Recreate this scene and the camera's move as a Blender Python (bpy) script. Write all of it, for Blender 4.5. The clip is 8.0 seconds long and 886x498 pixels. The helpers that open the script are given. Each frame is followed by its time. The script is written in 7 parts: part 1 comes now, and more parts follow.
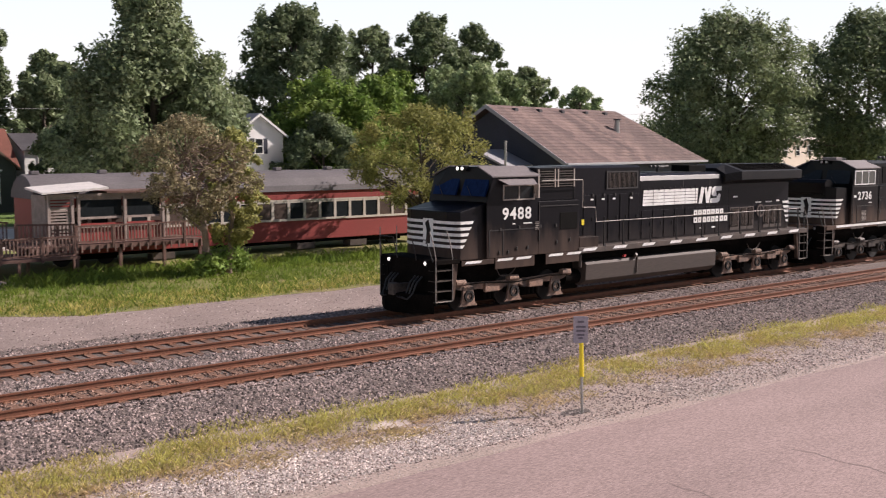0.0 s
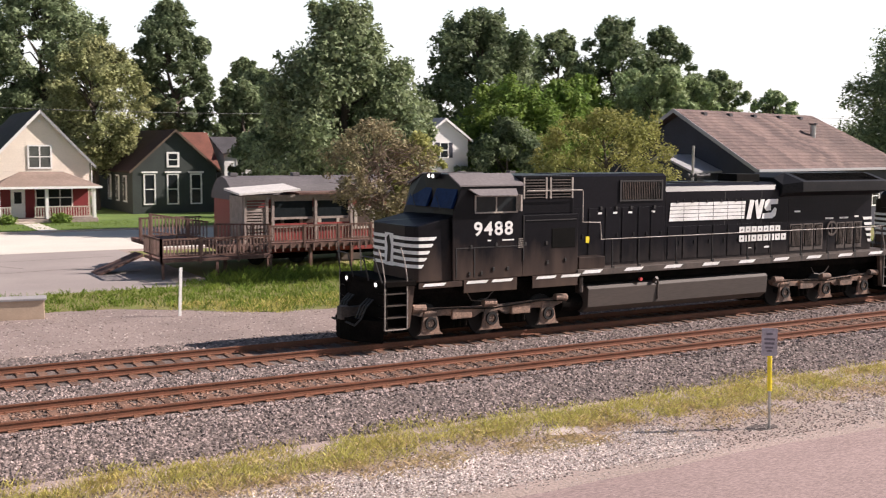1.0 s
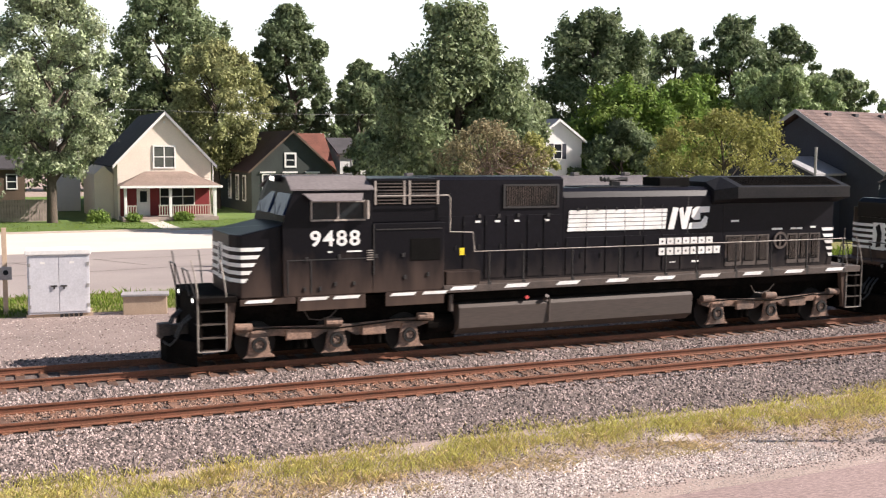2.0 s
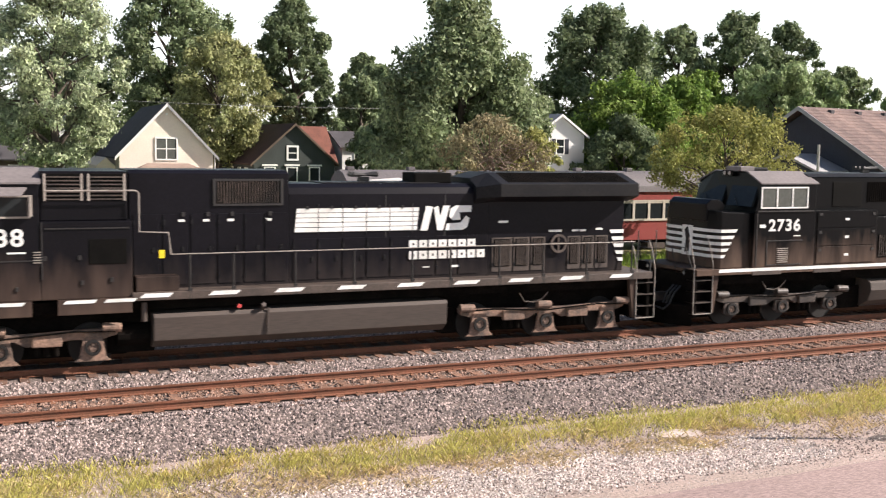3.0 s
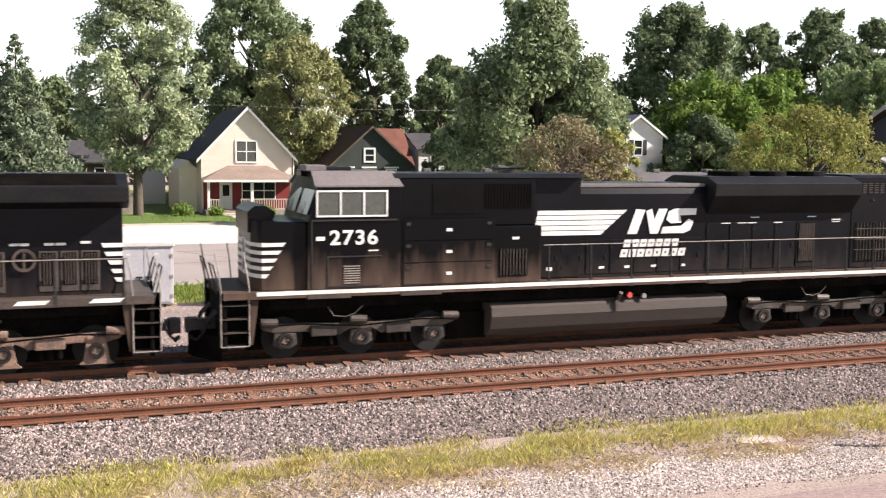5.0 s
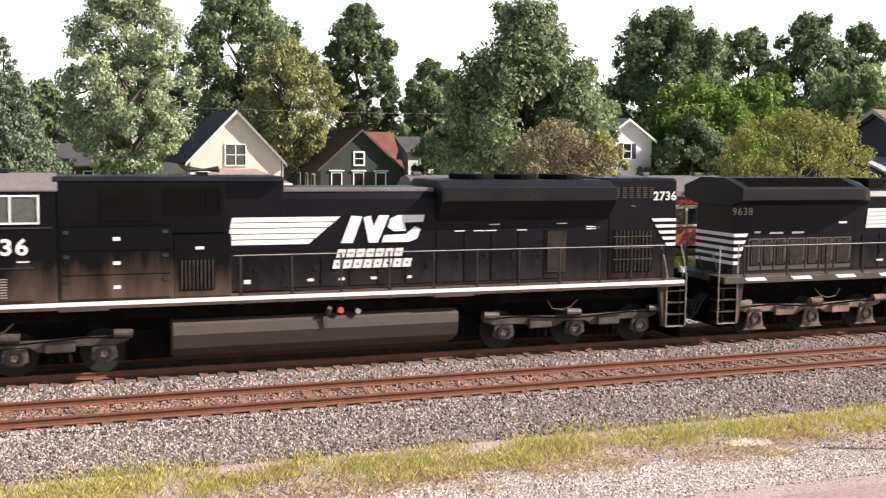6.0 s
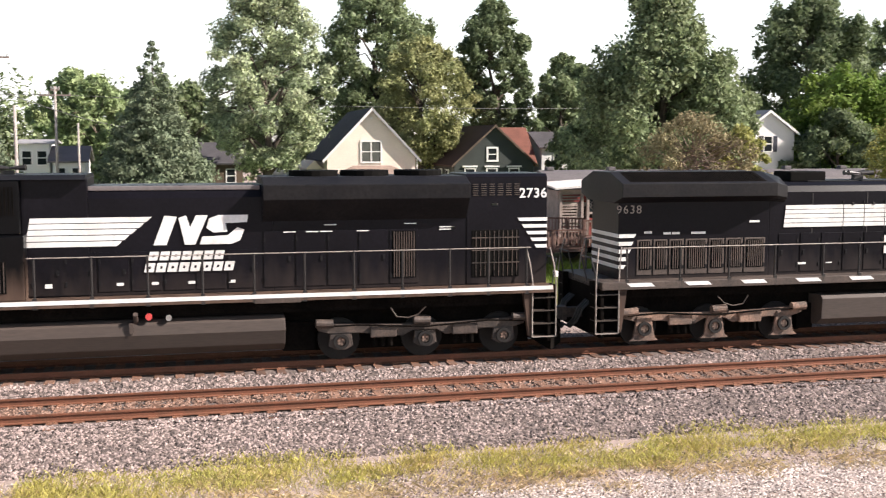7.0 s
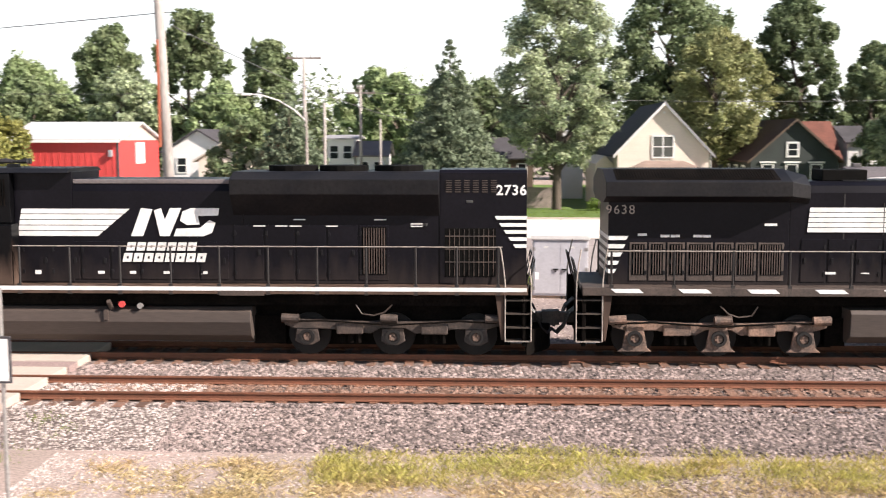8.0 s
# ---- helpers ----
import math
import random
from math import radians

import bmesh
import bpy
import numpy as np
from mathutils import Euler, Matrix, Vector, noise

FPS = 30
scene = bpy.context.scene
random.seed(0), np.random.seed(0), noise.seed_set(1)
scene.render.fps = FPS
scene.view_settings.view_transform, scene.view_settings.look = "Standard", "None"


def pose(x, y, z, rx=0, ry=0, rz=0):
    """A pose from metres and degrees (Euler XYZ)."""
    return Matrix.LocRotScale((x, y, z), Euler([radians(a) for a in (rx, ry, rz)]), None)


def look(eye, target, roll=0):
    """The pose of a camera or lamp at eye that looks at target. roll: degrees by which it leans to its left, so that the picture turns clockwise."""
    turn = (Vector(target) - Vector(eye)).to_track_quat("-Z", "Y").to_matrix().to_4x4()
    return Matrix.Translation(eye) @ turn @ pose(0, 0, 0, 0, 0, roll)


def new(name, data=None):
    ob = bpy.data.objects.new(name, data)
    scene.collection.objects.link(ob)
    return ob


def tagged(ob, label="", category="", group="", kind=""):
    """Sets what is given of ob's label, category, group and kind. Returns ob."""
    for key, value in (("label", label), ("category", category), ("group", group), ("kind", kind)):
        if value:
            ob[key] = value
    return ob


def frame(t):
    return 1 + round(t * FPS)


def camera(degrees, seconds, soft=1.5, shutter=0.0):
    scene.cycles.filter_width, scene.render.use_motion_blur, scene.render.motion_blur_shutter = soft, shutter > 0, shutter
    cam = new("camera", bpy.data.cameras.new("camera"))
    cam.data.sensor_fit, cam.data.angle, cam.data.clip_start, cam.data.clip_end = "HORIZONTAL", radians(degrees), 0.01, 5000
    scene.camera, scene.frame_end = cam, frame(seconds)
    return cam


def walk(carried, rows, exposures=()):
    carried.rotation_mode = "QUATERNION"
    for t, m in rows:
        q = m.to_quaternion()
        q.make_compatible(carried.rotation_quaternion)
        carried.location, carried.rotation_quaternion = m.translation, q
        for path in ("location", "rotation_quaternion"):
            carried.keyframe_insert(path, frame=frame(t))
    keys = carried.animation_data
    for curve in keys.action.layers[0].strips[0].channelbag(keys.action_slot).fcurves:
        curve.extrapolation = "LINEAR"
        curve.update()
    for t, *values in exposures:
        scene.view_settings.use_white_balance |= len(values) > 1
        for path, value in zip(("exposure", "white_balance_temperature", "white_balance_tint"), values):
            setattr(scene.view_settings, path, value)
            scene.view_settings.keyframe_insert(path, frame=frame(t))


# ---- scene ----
# ---- camera and its walk ----
EYE = Vector((0.0, 0.0, 5.4))
LENS = 45.08


def aim(yaw, pitch, roll):
    """A pose at the eye, from degrees."""
    a, b = radians(yaw), radians(pitch)
    way = Vector((-math.sin(a) * math.cos(b), math.cos(a) * math.cos(b), math.sin(b)))
    return look(EYE, EYE + way * 20.0, roll)


cam = camera(LENS, 8.0, soft=1.15, shutter=0.2)
PATH = [
    (0.0, aim(-39.865, -5.533, 0.015)),
    (0.5, aim(-35.241, -5.475, 0.571)),
    (1.0, aim(-30.081, -5.32, 0.282)),
    (1.5, aim(-25.969, -5.415, 0.329)),
    (1.7, aim(-24.15, -5.22, 0.2)),
    (2.8, aim(-24.1, -5.58, 0.8)),
    (3.0, aim(-23.973, -5.609, 0.881)),
    (3.5, aim(-23.987, -5.501, 0.816)),
    (4.0, aim(-23.241, -5.642, 0.765)),
    (4.5, aim(-20.972, -5.298, 0.411)),
    (4.7, aim(-20.136, -5.579, 0.566)),
    (5.8, aim(-19.705, -5.521, 0.652)),
    (6.0, aim(-20.435, -5.381, 0.654)),
    (6.5, aim(-16.961, -5.367, 0.276)),
    (7.0, aim(-13.265, -5.664, 0.03)),
    (7.5, aim(-6.645, -6.209, 0.083)),
    (8.0, aim(2.173, -5.932, -0.036)),
]
walk(cam, PATH, exposures=[(0.0, 0.55, 6500, 22), (1.0, 0.76, 6500, 19), (1.7, 0.93, 6500, 17), (3.0, 1.1, 6500, 15), (8.0, 1.15, 6500, 16)])

# ---- world and sun ----
SUN_WAY = Vector((0.749, -0.305, 0.588)).normalized()
world = bpy.data.worlds.new("sky")
scene.world = world
world.use_nodes = True
wn = world.node_tree
sky = wn.nodes.new("ShaderNodeTexSky")
sky.sky_type = "NISHITA"
sky.sun_disc = False
sky.sun_elevation = math.asin(SUN_WAY.z)
sky.sun_rotation = math.atan2(SUN_WAY.x, SUN_WAY.y)
sky.air_density, sky.dust_density, sky.ozone_density = 1.0, 0.8, 1.0
wn.links.new(sky.outputs[0], wn.nodes["Background"].inputs[0])
wn.nodes["Background"].inputs[1].default_value = 0.05
sun_data = bpy.data.lights.new("sun", "SUN")
sun_data.energy, sun_data.angle, sun_data.color = 5.0, radians(0.5), (1.0, 0.93, 0.83)
sun = new("sun", sun_data)
sun.matrix_world = look(SUN_WAY * 60, (0, 0, 0))

# ---- building helpers ----


class Geo:
    """Collects the vertices and faces of one mesh."""

    def __init__(self):
        self.v, self.f = [], []

    def add(self, verts, faces):
        n = len(self.v)
        self.v += [tuple(p) for p in verts]
        self.f += [tuple(n + i for i in f) for f in faces]
        return self

    def box(self, x0, x1, y0, y1, z0, z1):
        v = [(x, y, z) for x in (x0, x1) for y in (y0, y1) for z in (z0, z1)]
        return self.add(v, [(0, 1, 3, 2), (4, 6, 7, 5), (0, 4, 5, 1), (2, 3, 7, 6), (0, 2, 6, 4), (1, 5, 7, 3)])

    def prism(self, outline, axis, a, b, tip=None):
        """An outline of 2D points drawn out along an axis from a to b."""
        n = len(outline)

        def place(q, s):
            u, w = q
            return (s, u, w) if axis == "x" else (u, s, w) if axis == "y" else (u, w, s)
        v = [place(q, a) for q in outline] + [place(q, b) for q in (tip or outline)]
        f = [tuple(range(n))[::-1], tuple(range(n, 2 * n))]
        f += [(i, (i + 1) % n, n + (i + 1) % n, n + i) for i in range(n)]
        return self.add(v, f)

    def tube(self, p, q, r, r2=None, n=8, caps=True):
        p, q = Vector(p), Vector(q)
        d = (q - p)
        if d.length < 1e-6:
            return self
        d.normalize()
        s = d.orthogonal().normalized()
        t = d.cross(s)
        r2 = r if r2 is None else r2
        v = []
        for c, rr in ((p, r), (q, r2)):
            for i in range(n):
                a = math.tau * i / n
                v.append(c + (s * math.cos(a) + t * math.sin(a)) * rr)
        f = [(i, (i + 1) % n, n + (i + 1) % n, n + i) for i in range(n)]
        if caps:
            f += [tuple(range(n))[::-1], tuple(range(n, 2 * n))]
        return self.add(v, f)

    def pipe(self, points, r, n=6):
        """One bent tube through the points."""
        p = [Vector(q) for q in points]
        k = len(p)
        v, side = [], None
        for i in range(k):
            d = (p[min(i + 1, k - 1)] - p[max(i - 1, 0)]).normalized()
            side = d.orthogonal().normalized() if side is None else (side - d * side.dot(d)).normalized()
            t = d.cross(side)
            v += [p[i] + (side * math.cos(math.tau * j / n) + t * math.sin(math.tau * j / n)) * r for j in range(n)]
        f = [(i * n + j, i * n + (j + 1) % n, (i + 1) * n + (j + 1) % n, (i + 1) * n + j) for i in range(k - 1) for j in range(n)]
        f += [tuple(range(n))[::-1], tuple(range((k - 1) * n, k * n))]
        return self.add(v, f)

    def ring(self, c, axis, r0, r1, depth, n=20):
        """A flat ring about an axis ('y') between two radii."""
        v, f = [], []
        for i in range(n):
            a = math.tau * i / n
            for r in (r0, r1):
                for d in (0, depth):
                    v.append((c[0] + r * math.cos(a), c[1] + d, c[2] + r * math.sin(a)))
        for i in range(n):
            j = (i + 1) % n
            a, b = 4 * i, 4 * j
            f += [(a, b, b + 2, a + 2), (a + 1, a + 3, b + 3, b + 1), (a + 2, b + 2, b + 3, a + 3), (a, a + 1, b + 1, b)]
        return self.add(v, f)


def mesh_of(geo, name, bevel=0.0, smooth=False):
    me = bpy.data.meshes.new(name)
    me.from_pydata(geo.v, [], geo.f)
    bm = bmesh.new()
    bm.from_mesh(me)
    bmesh.ops.recalc_face_normals(bm, faces=bm.faces)
    if bevel:
        bmesh.ops.remove_doubles(bm, verts=bm.verts, dist=0.0005)
        edges = [e for e in bm.edges if len(e.link_faces) == 2 and e.calc_face_angle(0) > 0.5]
        bmesh.ops.bevel(bm, geom=edges, offset=bevel, segments=2, affect="EDGES", profile=0.6)
    bm.to_mesh(me)
    bm.free()
    if smooth:
        me.shade_smooth()
    return me


def part(name, geo, material, parent, label="", bevel=0.0, smooth=False):
    """One mesh object under a thing or under a part."""
    ob = new(name, mesh_of(geo, name, bevel, smooth))
    ob.data.materials.append(material)
    ob.parent = parent
    if label:
        tagged(ob, label=label)
    return ob


def thing(name, label, category, m=None, group="", kind=""):
    """An Empty at a thing's base."""
    ob = new(name)
    ob.empty_display_size = 0.3
    if m is not None:
        ob.matrix_world = m
    return tagged(ob, label, category, group, kind)


def single(name, geo, material, label, category, kind="", bevel=0.0, smooth=False):
    """A thing that is one mesh."""
    ob = new(name, mesh_of(geo, name, bevel, smooth))
    ob.data.materials.append(material)
    return tagged(ob, label, category, "", kind)


def sheet(name, verts, faces, material, label="", category="", kind="stuff"):
    """Loose geometry as one mesh, from arrays."""
    me = bpy.data.meshes.new(name)
    me.from_pydata(np.asarray(verts).tolist(), [], np.asarray(faces).tolist())
    me.materials.append(material)
    return tagged(new(name, me), label, category, "", kind)


def glyphs(text, size, material, parent, x, y, z, turn=0, pitch=0.62, bold=0.016, stretch=1.15):
    """Painted figures, each a part, upright, that face -y when turn is 0."""
    back = turn == 180
    for k, ch in enumerate(text):
        cu = bpy.data.curves.new("digit", "FONT")
        cu.body, cu.size, cu.extrude, cu.offset = ch, size, 0.002, bold * size
        cu.align_x = "CENTER"
        tmp = bpy.data.objects.new("digit", cu)
        scene.collection.objects.link(tmp)
        me = bpy.data.meshes.new_from_object(tmp.evaluated_get(bpy.context.evaluated_depsgraph_get()))
        bpy.data.objects.remove(tmp)
        me.materials.clear()
        me.materials.append(material)
        me.transform(Matrix.Diagonal((stretch, 1, 1, 1)))
        me.transform(pose(0, 0, 0, 90, 0, turn))
        ob = new("digit", me)
        off = (k - (len(text) - 1) / 2) * pitch * size
        ob.location = (x - off if back else x + off, y, z)
        ob.parent = parent


# ---- materials ----


def mat(name, base, rough=0.8, metal=0.0, var=0.25, scale=1.5, fine=25.0, bump=0.15, dist=0.01, tint=None, island=0.0,
        objrand=0.0, gloss=0.5, stretch=None):
    """A surface with two scales of variation and a fine relief. tint: a second colour for large patches."""
    m = bpy.data.materials.new(name)
    m.use_nodes = True
    nt = m.node_tree
    N, L = nt.nodes, nt.links
    b = N["Principled BSDF"]
    tc = N.new("ShaderNodeTexCoord")
    src = tc.outputs["Object"]
    if stretch:
        mp = N.new("ShaderNodeMapping")
        mp.inputs["Scale"].default_value = stretch
        L.new(src, mp.inputs[0])
        src = mp.outputs[0]
    n1, n2 = N.new("ShaderNodeTexNoise"), N.new("ShaderNodeTexNoise")
    for n, s, d in ((n1, scale, 5.0), (n2, fine, 4.0)):
        n.inputs["Scale"].default_value, n.inputs["Detail"].default_value = s, d
        L.new(src, n.inputs["Vector"])
    ramp = N.new("ShaderNodeValToRGB")
    ramp.color_ramp.elements[0].position, ramp.color_ramp.elements[1].position = 0.35, 0.65
    other = tint or tuple(c * (1 - var) for c in base)
    ramp.color_ramp.elements[0].color, ramp.color_ramp.elements[1].color = (*other, 1), (*base, 1)
    L.new(n1.outputs[0], ramp.inputs[0])
    hsv = N.new("ShaderNodeHueSaturation")
    L.new(ramp.outputs[0], hsv.inputs["Color"])
    mr = N.new("ShaderNodeMapRange")
    mr.inputs["From Min"].default_value, mr.inputs["From Max"].default_value = 0.25, 0.75
    mr.inputs["To Min"].default_value, mr.inputs["To Max"].default_value = 1 - var, 1 + var
    L.new(n2.outputs[0], mr.inputs["Value"])
    value = mr.outputs[0]
    for amount, node, socket in ((island, "ShaderNodeNewGeometry", "Random Per Island"), (objrand, "ShaderNodeObjectInfo", "Random")):
        if amount:
            g = N.new(node)
            r2 = N.new("ShaderNodeMapRange")
            r2.inputs["To Min"].default_value, r2.inputs["To Max"].default_value = 1 - amount, 1 + amount
            L.new(g.outputs[socket], r2.inputs["Value"])
            mu = N.new("ShaderNodeMath")
            mu.operation = "MULTIPLY"
            L.new(value, mu.inputs[0])
            L.new(r2.outputs[0], mu.inputs[1])
            value = mu.outputs[0]
    L.new(value, hsv.inputs["Value"])
    L.new(hsv.outputs[0], b.inputs["Base Color"])
    b.inputs["Roughness"].default_value, b.inputs["Metallic"].default_value = rough, metal
    b.inputs["Specular IOR Level"].default_value = gloss
    if bump:
        bp = N.new("ShaderNodeBump")
        bp.inputs["Strength"].default_value, bp.inputs["Distance"].default_value = bump, dist
        L.new(n2.outputs[0], bp.inputs["Height"])
        L.new(bp.outputs[0], b.inputs["Normal"])
    return m


def dusty(name, base, dust, low, high, rough=0.38):
    """Paint with road dust that has settled on the lower part, in runs and patches."""
    m = mat(name, base, rough, var=0.3, scale=0.7, fine=14, bump=0.05, gloss=0.13)
    nt = m.node_tree
    N, L = nt.nodes, nt.links
    b = N["Principled BSDF"]
    old = b.inputs["Base Color"].links[0].from_socket
    tc = N.new("ShaderNodeTexCoord")
    sep = N.new("ShaderNodeSeparateXYZ")
    L.new(tc.outputs["Object"], sep.inputs[0])
    mp = N.new("ShaderNodeMapping")
    mp.inputs["Scale"].default_value = (1.4, 1.4, 0.35)
    L.new(tc.outputs["Object"], mp.inputs[0])
    no = N.new("ShaderNodeTexNoise")
    no.inputs["Scale"].default_value, no.inputs["Detail"].default_value = 2.2, 6
    L.new(mp.outputs[0], no.inputs["Vector"])
    ad = N.new("ShaderNodeMath")
    ad.operation = "MULTIPLY_ADD"
    ad.inputs[1].default_value = 1.6
    L.new(no.outputs[0], ad.inputs[0])
    L.new(sep.outputs["Z"], ad.inputs[2])
    mr = N.new("ShaderNodeMapRange")
    mr.inputs["From Min"].default_value, mr.inputs["From Max"].default_value = low + 0.8, high + 0.8
    mr.inputs["To Min"].default_value, mr.inputs["To Max"].default_value = 0.85, 0.0
    L.new(ad.outputs[0], mr.inputs["Value"])
    mix = N.new("ShaderNodeMix")
    mix.data_type = "RGBA"
    L.new(mr.outputs[0], mix.inputs[0])
    L.new(old, mix.inputs[6])
    mix.inputs[7].default_value = (*dust, 1)
    L.new(mix.outputs[2], b.inputs["Base Color"])
    r = N.new("ShaderNodeMapRange")
    r.inputs["To Min"].default_value, r.inputs["To Max"].default_value = rough, 0.85
    L.new(mr.outputs[0], r.inputs["Value"])
    L.new(r.outputs[0], b.inputs["Roughness"])
    return m


def leafy(name, base, light=0.35, spread=0.35, sheen=0.45):
    """Leaves: matt and slightly glossy, with light that comes through."""
    m = bpy.data.materials.new(name)
    m.use_nodes = True
    nt = m.node_tree
    N, L = nt.nodes, nt.links
    b, out = N["Principled BSDF"], N["Material Output"]
    g = N.new("ShaderNodeNewGeometry")
    tc = N.new("ShaderNodeTexCoord")
    no = N.new("ShaderNodeTexNoise")
    no.inputs["Scale"].default_value, no.inputs["Detail"].default_value = 0.5, 3
    L.new(tc.outputs["Object"], no.inputs["Vector"])
    hs = N.new("ShaderNodeHueSaturation")
    hs.inputs["Color"].default_value = (*base, 1)
    mr = N.new("ShaderNodeMapRange")
    mr.inputs["To Min"].default_value, mr.inputs["To Max"].default_value = 1 - spread, 1 + spread
    L.new(g.outputs["Random Per Island"], mr.inputs["Value"])
    mh = N.new("ShaderNodeMapRange")
    mh.inputs["From Min"].default_value, mh.inputs["From Max"].default_value = 0.3, 0.7
    mh.inputs["To Min"].default_value, mh.inputs["To Max"].default_value = 0.485, 0.515
    L.new(no.outputs[0], mh.inputs["Value"])
    L.new(mr.outputs[0], hs.inputs["Value"])
    L.new(mh.outputs[0], hs.inputs["Hue"])
    L.new(hs.outputs[0], b.inputs["Base Color"])
    b.inputs["Roughness"].default_value = sheen + 0.2
    b.inputs["Specular IOR Level"].default_value = 0.25
    tr = N.new("ShaderNodeBsdfTranslucent")
    L.new(hs.outputs[0], tr.inputs["Color"])
    mx = N.new("ShaderNodeMixShader")
    mx.inputs[0].default_value = light
    L.new(b.outputs[0], mx.inputs[1])
    L.new(tr.outputs[0], mx.inputs[2])
    L.new(mx.outputs[0], out.inputs["Surface"])
    return m


def glass(name, base, rough=0.05):
    m = mat(name, base, rough, var=0.15, scale=3, fine=9, bump=0.02, gloss=0.18)
    return m


def glow(name, colour, strength):
    m = bpy.data.materials.new(name)
    m.use_nodes = True
    b = m.node_tree.nodes["Principled BSDF"]
    b.inputs["Base Color"].default_value = (0.8, 0.8, 0.8, 1)
    b.inputs["Emission Color"].default_value = (*colour, 1)
    b.inputs["Emission Strength"].default_value = strength
    return m


def haze(name, low, high, height, strength):
    """The pale glow of a hazy sky above the horizon."""
    m = bpy.data.materials.new(name)
    m.use_nodes = True
    N, L = m.node_tree.nodes, m.node_tree.links
    N.remove(N["Principled BSDF"])
    tc, sep, mr, ramp, em = (N.new(k) for k in ("ShaderNodeTexCoord", "ShaderNodeSeparateXYZ", "ShaderNodeMapRange", "ShaderNodeValToRGB", "ShaderNodeEmission"))
    L.new(tc.outputs["Object"], sep.inputs[0])
    L.new(sep.outputs["Z"], mr.inputs["Value"])
    mr.inputs["From Max"].default_value = height
    L.new(mr.outputs[0], ramp.inputs[0])
    ramp.color_ramp.elements[0].color, ramp.color_ramp.elements[1].color = (*low, 1), (*high, 1)
    L.new(ramp.outputs[0], em.inputs["Color"])
    em.inputs["Strength"].default_value = strength
    L.new(em.outputs[0], N["Material Output"].inputs["Surface"])
    return m


M = {}
M["haze"] = haze("hazy_sky", (1.0, 0.985, 0.92), (0.74, 0.96, 0.98), 340.0, 0.72)
M["dirt"] = mat("packed_earth", (0.365, 0.278, 0.242), 0.95, var=0.42, scale=0.35, fine=18, bump=0.6, dist=0.03, tint=(0.30, 0.235, 0.20))
M["far_gravel"] = mat("fine_gravel", (0.27, 0.208, 0.186), 0.95, var=0.3, scale=0.5, fine=22, bump=0.6, dist=0.03, tint=(0.215, 0.165, 0.148))
M["asphalt"] = mat("worn_asphalt", (0.315, 0.225, 0.208), 0.93, var=0.42, scale=0.35, fine=30, bump=0.6, dist=0.015, tint=(0.262, 0.187, 0.173), stretch=(0.35, 1.3, 1))
M["lot"] = mat("patched_asphalt", (0.315, 0.27, 0.25), 0.92, var=0.12, scale=0.2, fine=12, bump=0.2, tint=(0.26, 0.22, 0.205))
M["concrete_road"] = mat("pale_concrete", (0.62, 0.57, 0.50), 0.9, var=0.08, scale=0.3, fine=10, bump=0.15)
M["concrete"] = mat("concrete", (0.48, 0.40, 0.34), 0.9, var=0.12, scale=1.2, fine=18, bump=0.2)
M["white_gravel"] = mat("limestone_chips", (0.50, 0.42, 0.38), 0.95, var=0.4, scale=1.6, fine=24, bump=0.6, dist=0.02, tint=(0.30, 0.235, 0.205))
M["ballast"] = mat("ballast_bed", (0.17, 0.13, 0.115), 0.95, var=0.5, scale=2.0, fine=14, bump=1.0, dist=0.05, tint=(0.11, 0.085, 0.075))
M["stone"] = mat("ballast_stone", (0.262, 0.203, 0.184), 0.9, var=0.2, scale=1.0, fine=20, bump=0.1, island=0.85)
M["rust_stone"] = mat("rust_stained_stone", (0.25, 0.155, 0.115), 0.9, var=0.2, scale=1.0, fine=20, bump=0.1, island=0.6)
M["pale_stone"] = mat("shoulder_stone", (0.52, 0.44, 0.40), 0.9, var=0.2, scale=1.0, fine=20, bump=0.1, island=0.5)
M["brown_stone"] = mat("brown_gravel", (0.22, 0.165, 0.145), 0.9, var=0.2, scale=1.0, fine=20, bump=0.1, island=0.6)
M["chip"] = mat("limestone_chip", (0.66, 0.57, 0.52), 0.9, var=0.2, scale=1.0, fine=20, bump=0.1, island=0.45)
M["sleeper"] = mat("creosoted_timber", (0.19, 0.098, 0.062), 0.9, var=0.35, scale=3, fine=26, bump=0.5, objrand=0.4, tint=(0.12, 0.066, 0.046), stretch=(3, 0.5, 1))
M["rust"] = mat("rusty_rail", (0.19, 0.072, 0.040), 0.75, metal=0.2, var=0.3, scale=3, fine=40, bump=0.15, tint=(0.15, 0.062, 0.035))
M["railhead"] = mat("worn_railhead", (0.20, 0.125, 0.095), 0.6, metal=0.3, var=0.25, scale=6, fine=40, bump=0.05)
M["plate"] = mat("tie_plate", (0.25, 0.115, 0.065), 0.85, var=0.4, scale=4, fine=30, bump=0.2, island=0.35)
M["weed"] = leafy("dry_weeds", (0.47, 0.42, 0.135), 0.4, 0.4)
M["straw"] = leafy("straw", (0.50, 0.39, 0.21), 0.3, 0.4)
M["grass"] = leafy("grass", (0.16, 0.22, 0.035), 0.45, 0.4)
M["lawn"] = mat("lawn", (0.11, 0.17, 0.028), 0.95, var=0.3, scale=0.5, fine=20, bump=0.6, dist=0.03, tint=(0.075, 0.13, 0.022))
M["turf"] = mat("rough_turf", (0.15, 0.17, 0.035), 0.95, var=0.35, scale=0.6, fine=18, bump=0.6, dist=0.03, tint=(0.20, 0.17, 0.06))
